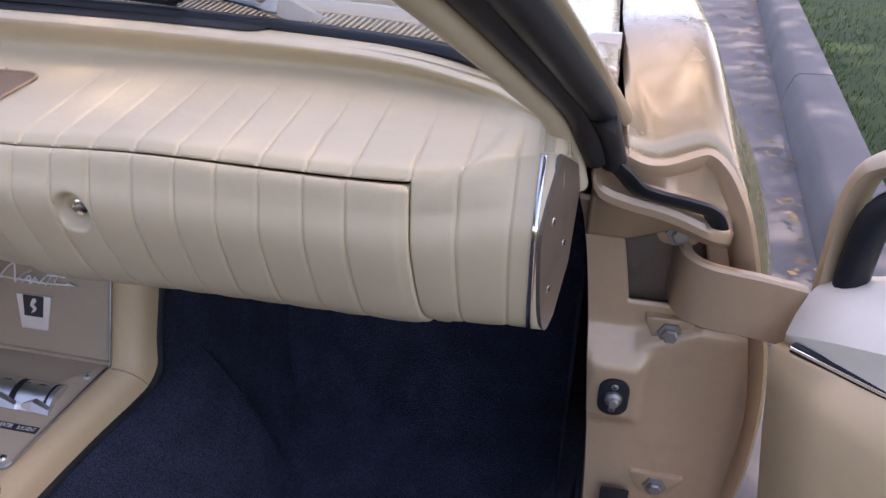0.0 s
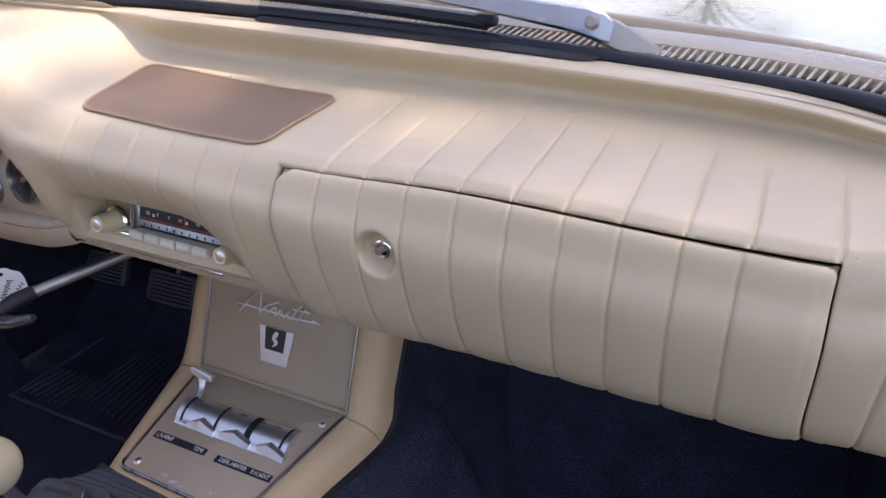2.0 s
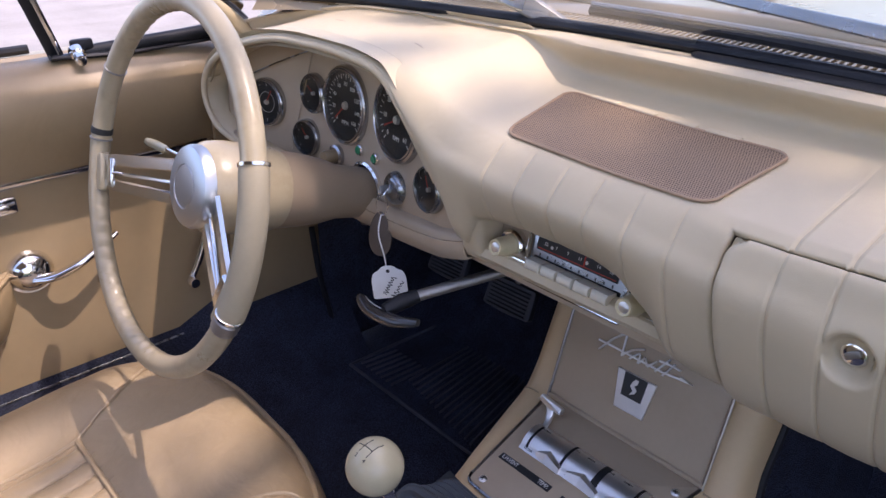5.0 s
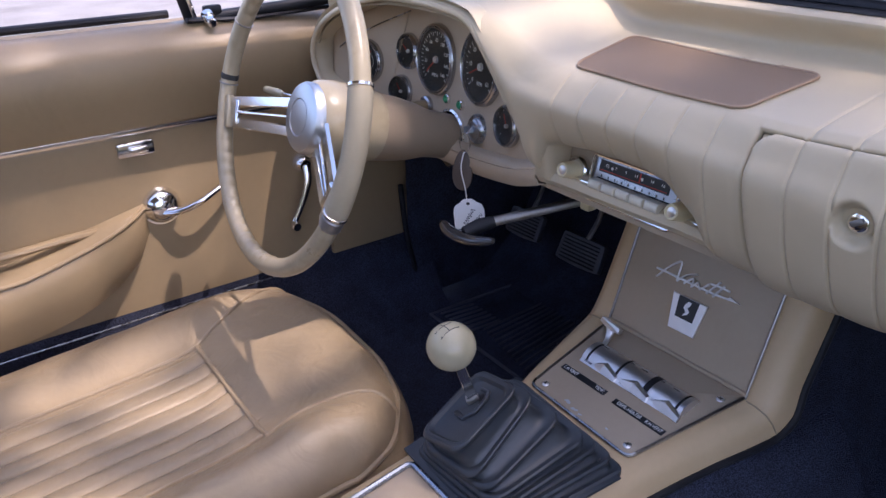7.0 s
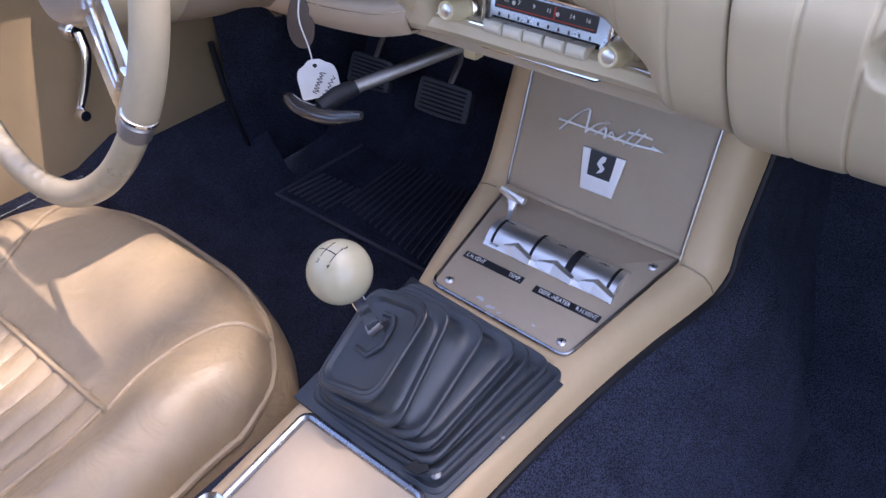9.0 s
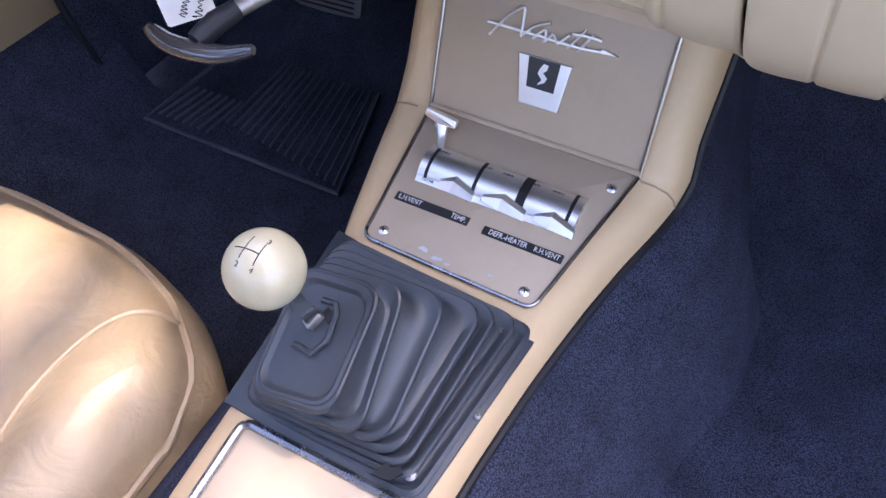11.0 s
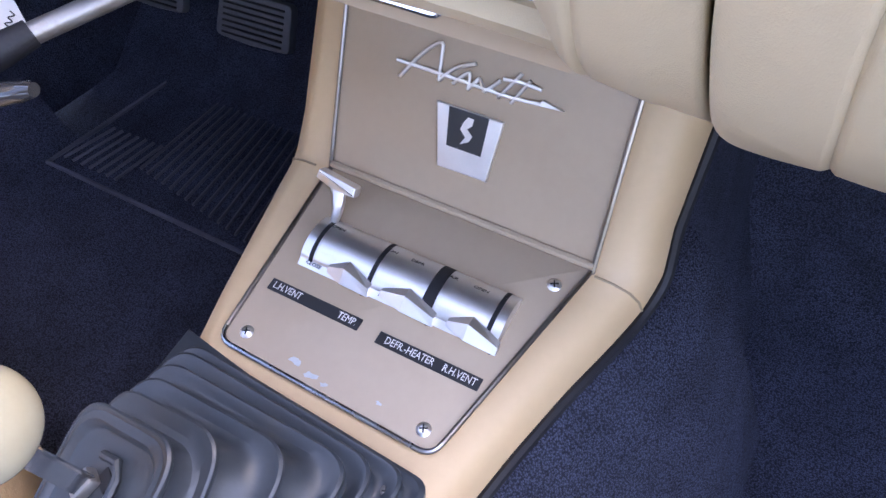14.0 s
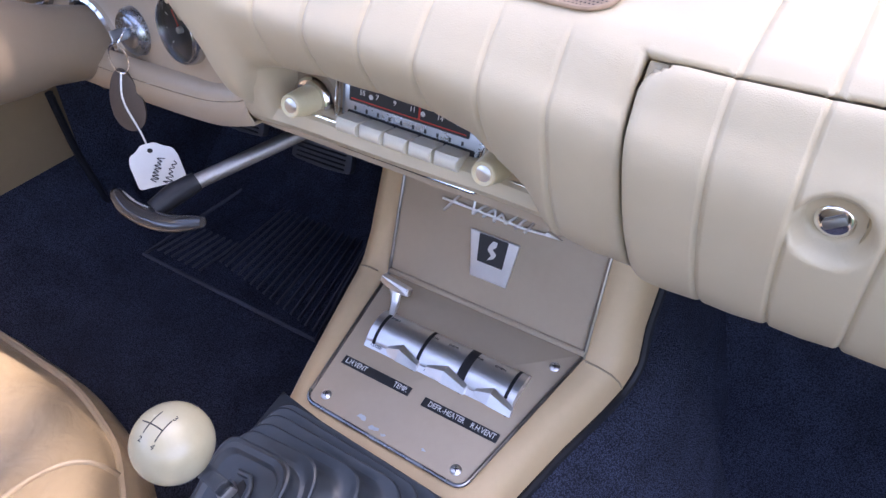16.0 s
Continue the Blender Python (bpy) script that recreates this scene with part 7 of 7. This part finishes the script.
for i, t in enumerate(np.linspace(0, 1, 40)):
    y = 0.578 - 0.85 * t
    tip = 1 - math.exp(-t * 0.85 / 0.05)
    low = 0.50 - 0.115 * (1 - math.exp(-t * 0.85 / 0.09))
    high = 0.568 - 0.045 * min(1, t * 4.2)
    rows.append([(-0.735, y, high + 0.004), (-0.735 + 0.045 * tip, y, high + 0.002), (-0.735 + 0.066 * tip, y, high - 0.006), (-0.735 + 0.075 * tip, y, high - 0.025), (-0.735 + 0.070 * tip, y, (high + low) / 2), (-0.735 + 0.05 * tip, y, low + 0.02), (-0.735, y, low)])
part("armrest", grid(rows), DOORV, dd, "tan moulded armrest pocket")
part("armrest_welt", tube([Vector(r[2]) + Vector((0.001, 0, 0.003)) for r in rows], 0.0030, 8), DOORV, dd)
part("grab_pull", tube(curve_through([(-0.722, 0.50, 0.548), (-0.712, 0.46, 0.553), (-0.710, 0.38, 0.550), (-0.712, 0.25, 0.548)], 16), 0.009, 10, flat=0.7), DOORV, dd, "padded grab pull")
esc = part("handle_boss", lathe([(0, 0.029), (0.014, 0.0272), (0.024, 0.020), (0.030, 0.009), (0.032, 0.0)], facing((-0.742, 0.606, 0.562), (1, 0, 0.05)), 36), CHROME, dd, "chrome domed door handle")
hl = curve_through([(-0.728, 0.602, 0.554), (-0.704, 0.628, 0.558), (-0.694, 0.660, 0.570), (-0.698, 0.695, 0.585), (-0.708, 0.722, 0.594)], 20)
part("handle_lever", tube(hl, [0.0115 - 0.0003 * i for i in range(20)], 12, flat=0.7), CHROME, esc, "curved chrome lever")
part("boss_ring", lathe([(0.031, 0.004), (0.0340, 0.004), (0.0355, 0.0)], facing((-0.741, 0.606, 0.562), (1, 0, 0.05)), 32), CHROME, esc)
lat = part("lock_plate", box((0.008, 0.058, 0.024), pose(-0.734, 0.583, 0.664), 0.004, 3), CHROME, dd, "chrome lock lever plate")
part("lock_lever", box((0.012, 0.030, 0.011), pose(-0.728, 0.586, 0.664), 0.004, 3), CHROME, lat)
ck = part("crank_boss", lathe([(0, 0.022), (0.010, 0.021), (0.016, 0.014), (0.019, 0.004), (0.021, 0.0)], facing((-0.742, 0.862, 0.578), (1, 0, 0)), 30), CHROME, dd, "chrome window crank")
part("crank_arm", tube(curve_through([(-0.720, 0.862, 0.578), (-0.712, 0.858, 0.55), (-0.712, 0.842, 0.51), (-0.714, 0.824, 0.477)], 14), [0.008 - 0.0002 * i for i in range(14)], 10, flat=0.6), CHROME, ck)
part("crank_knob", lathe([(0, 0.022), (0.007, 0.0215), (0.0085, 0.019), (0.0095, 0.010), (0.007, 0.0)], facing((-0.714, 0.822, 0.475), (1, -0.05, 0.1)), 24), CHROME, ck, "chrome crank knob")
# painted sill outside the glass line, rubber strip, quarter-light frame
part("outer_sill", grid([[(-0.79, y, 0.835), (-0.80, y, 0.842), (-0.845, y, 0.838), (-0.862, y, 0.80), (-0.875, y, 0.66), (-0.87, y, 0.4)] for y in np.linspace(-0.3, 1.02, 14)]), BODY, dd, "gold painted outer door skin")
part("glass_strip", tube([(-0.812, y, 0.848) for y in (-0.3, 0.3, 0.69)], 0.0065, 8), RUBBER, dd, "black window weatherstrip")
bar = [(-0.775, 0.715, 0.838), (-0.755, 0.700, 0.88), (-0.735, 0.675, 0.95), (-0.70, 0.62, 1.06)]
part("quarter_light_post", tube(curve_through(bar, 14), 0.011, 10, flat=0.7), RUBBER, dd, "black quarter-light post")
part("quarter_light_post_trim", tube([p + Vector((0.010, 0.004, 0)) for p in curve_through(bar, 14)], 0.003, 8), CHROME, dd)
low = [(-0.765, 0.73, 0.842), (-0.752, 0.82, 0.848), (-0.735, 0.92, 0.856), (-0.715, 0.955, 0.870), (-0.70, 0.94, 0.895), (-0.685, 0.87, 0.945), (-0.66, 0.78, 1.005)]
part("quarter_light_gasket", tube(curve_through(low, 30), 0.010, 10), RUBBER, dd, "black quarter-light gasket")
part("quarter_light_rail", tube([(-0.752, 0.70, 0.844), (-0.75, 0.80, 0.838), (-0.735, 0.95, 0.845)], 0.008, 8, flat=0.5), RUBBER, dd)
vl = part("quarter_light_latch", lathe([(0, 0.030), (0.006, 0.0295), (0.008, 0.027), (0.0075, 0.012), (0.010, 0.010), (0.011, 0.0)], facing((-0.752, 0.735, 0.848), (0.8, -0.1, -0.25)), 20), CHROME, dd, "chrome quarter-light latch")
part("latch_base", box((0.012, 0.03, 0.016), pose(-0.758, 0.745, 0.855), 0.004), RUBBER, vl)
# kick panel in front of the door
kp = thing("kick_panel", "tan board kick panel below the dash", "kick panel")
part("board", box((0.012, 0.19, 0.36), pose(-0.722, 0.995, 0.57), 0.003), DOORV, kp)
part("board_edge", box((0.014, 0.012, 0.36), pose(-0.720, 1.094, 0.57), 0.003), BLACK, kp)

# ---- every thing's origin at the foot of its parts ----
bpy.context.view_layer.update()
for ob in [o for o in scene.objects if o.type == 'EMPTY' and o.parent is None]:
    pts = [c.matrix_world @ Vector(b) for c in ob.children_recursive if c.type == 'MESH' for b in c.bound_box]
    if not pts:
        continue
    lo, hi = [min(p[i] for p in pts) for i in range(3)], [max(p[i] for p in pts) for i in range(3)]
    foot = Vector(((lo[0] + hi[0]) / 2, (lo[1] + hi[1]) / 2, lo[2]))
    ob.location = foot
    for c in ob.children:
        c.matrix_parent_inverse = Matrix.Translation(-foot)
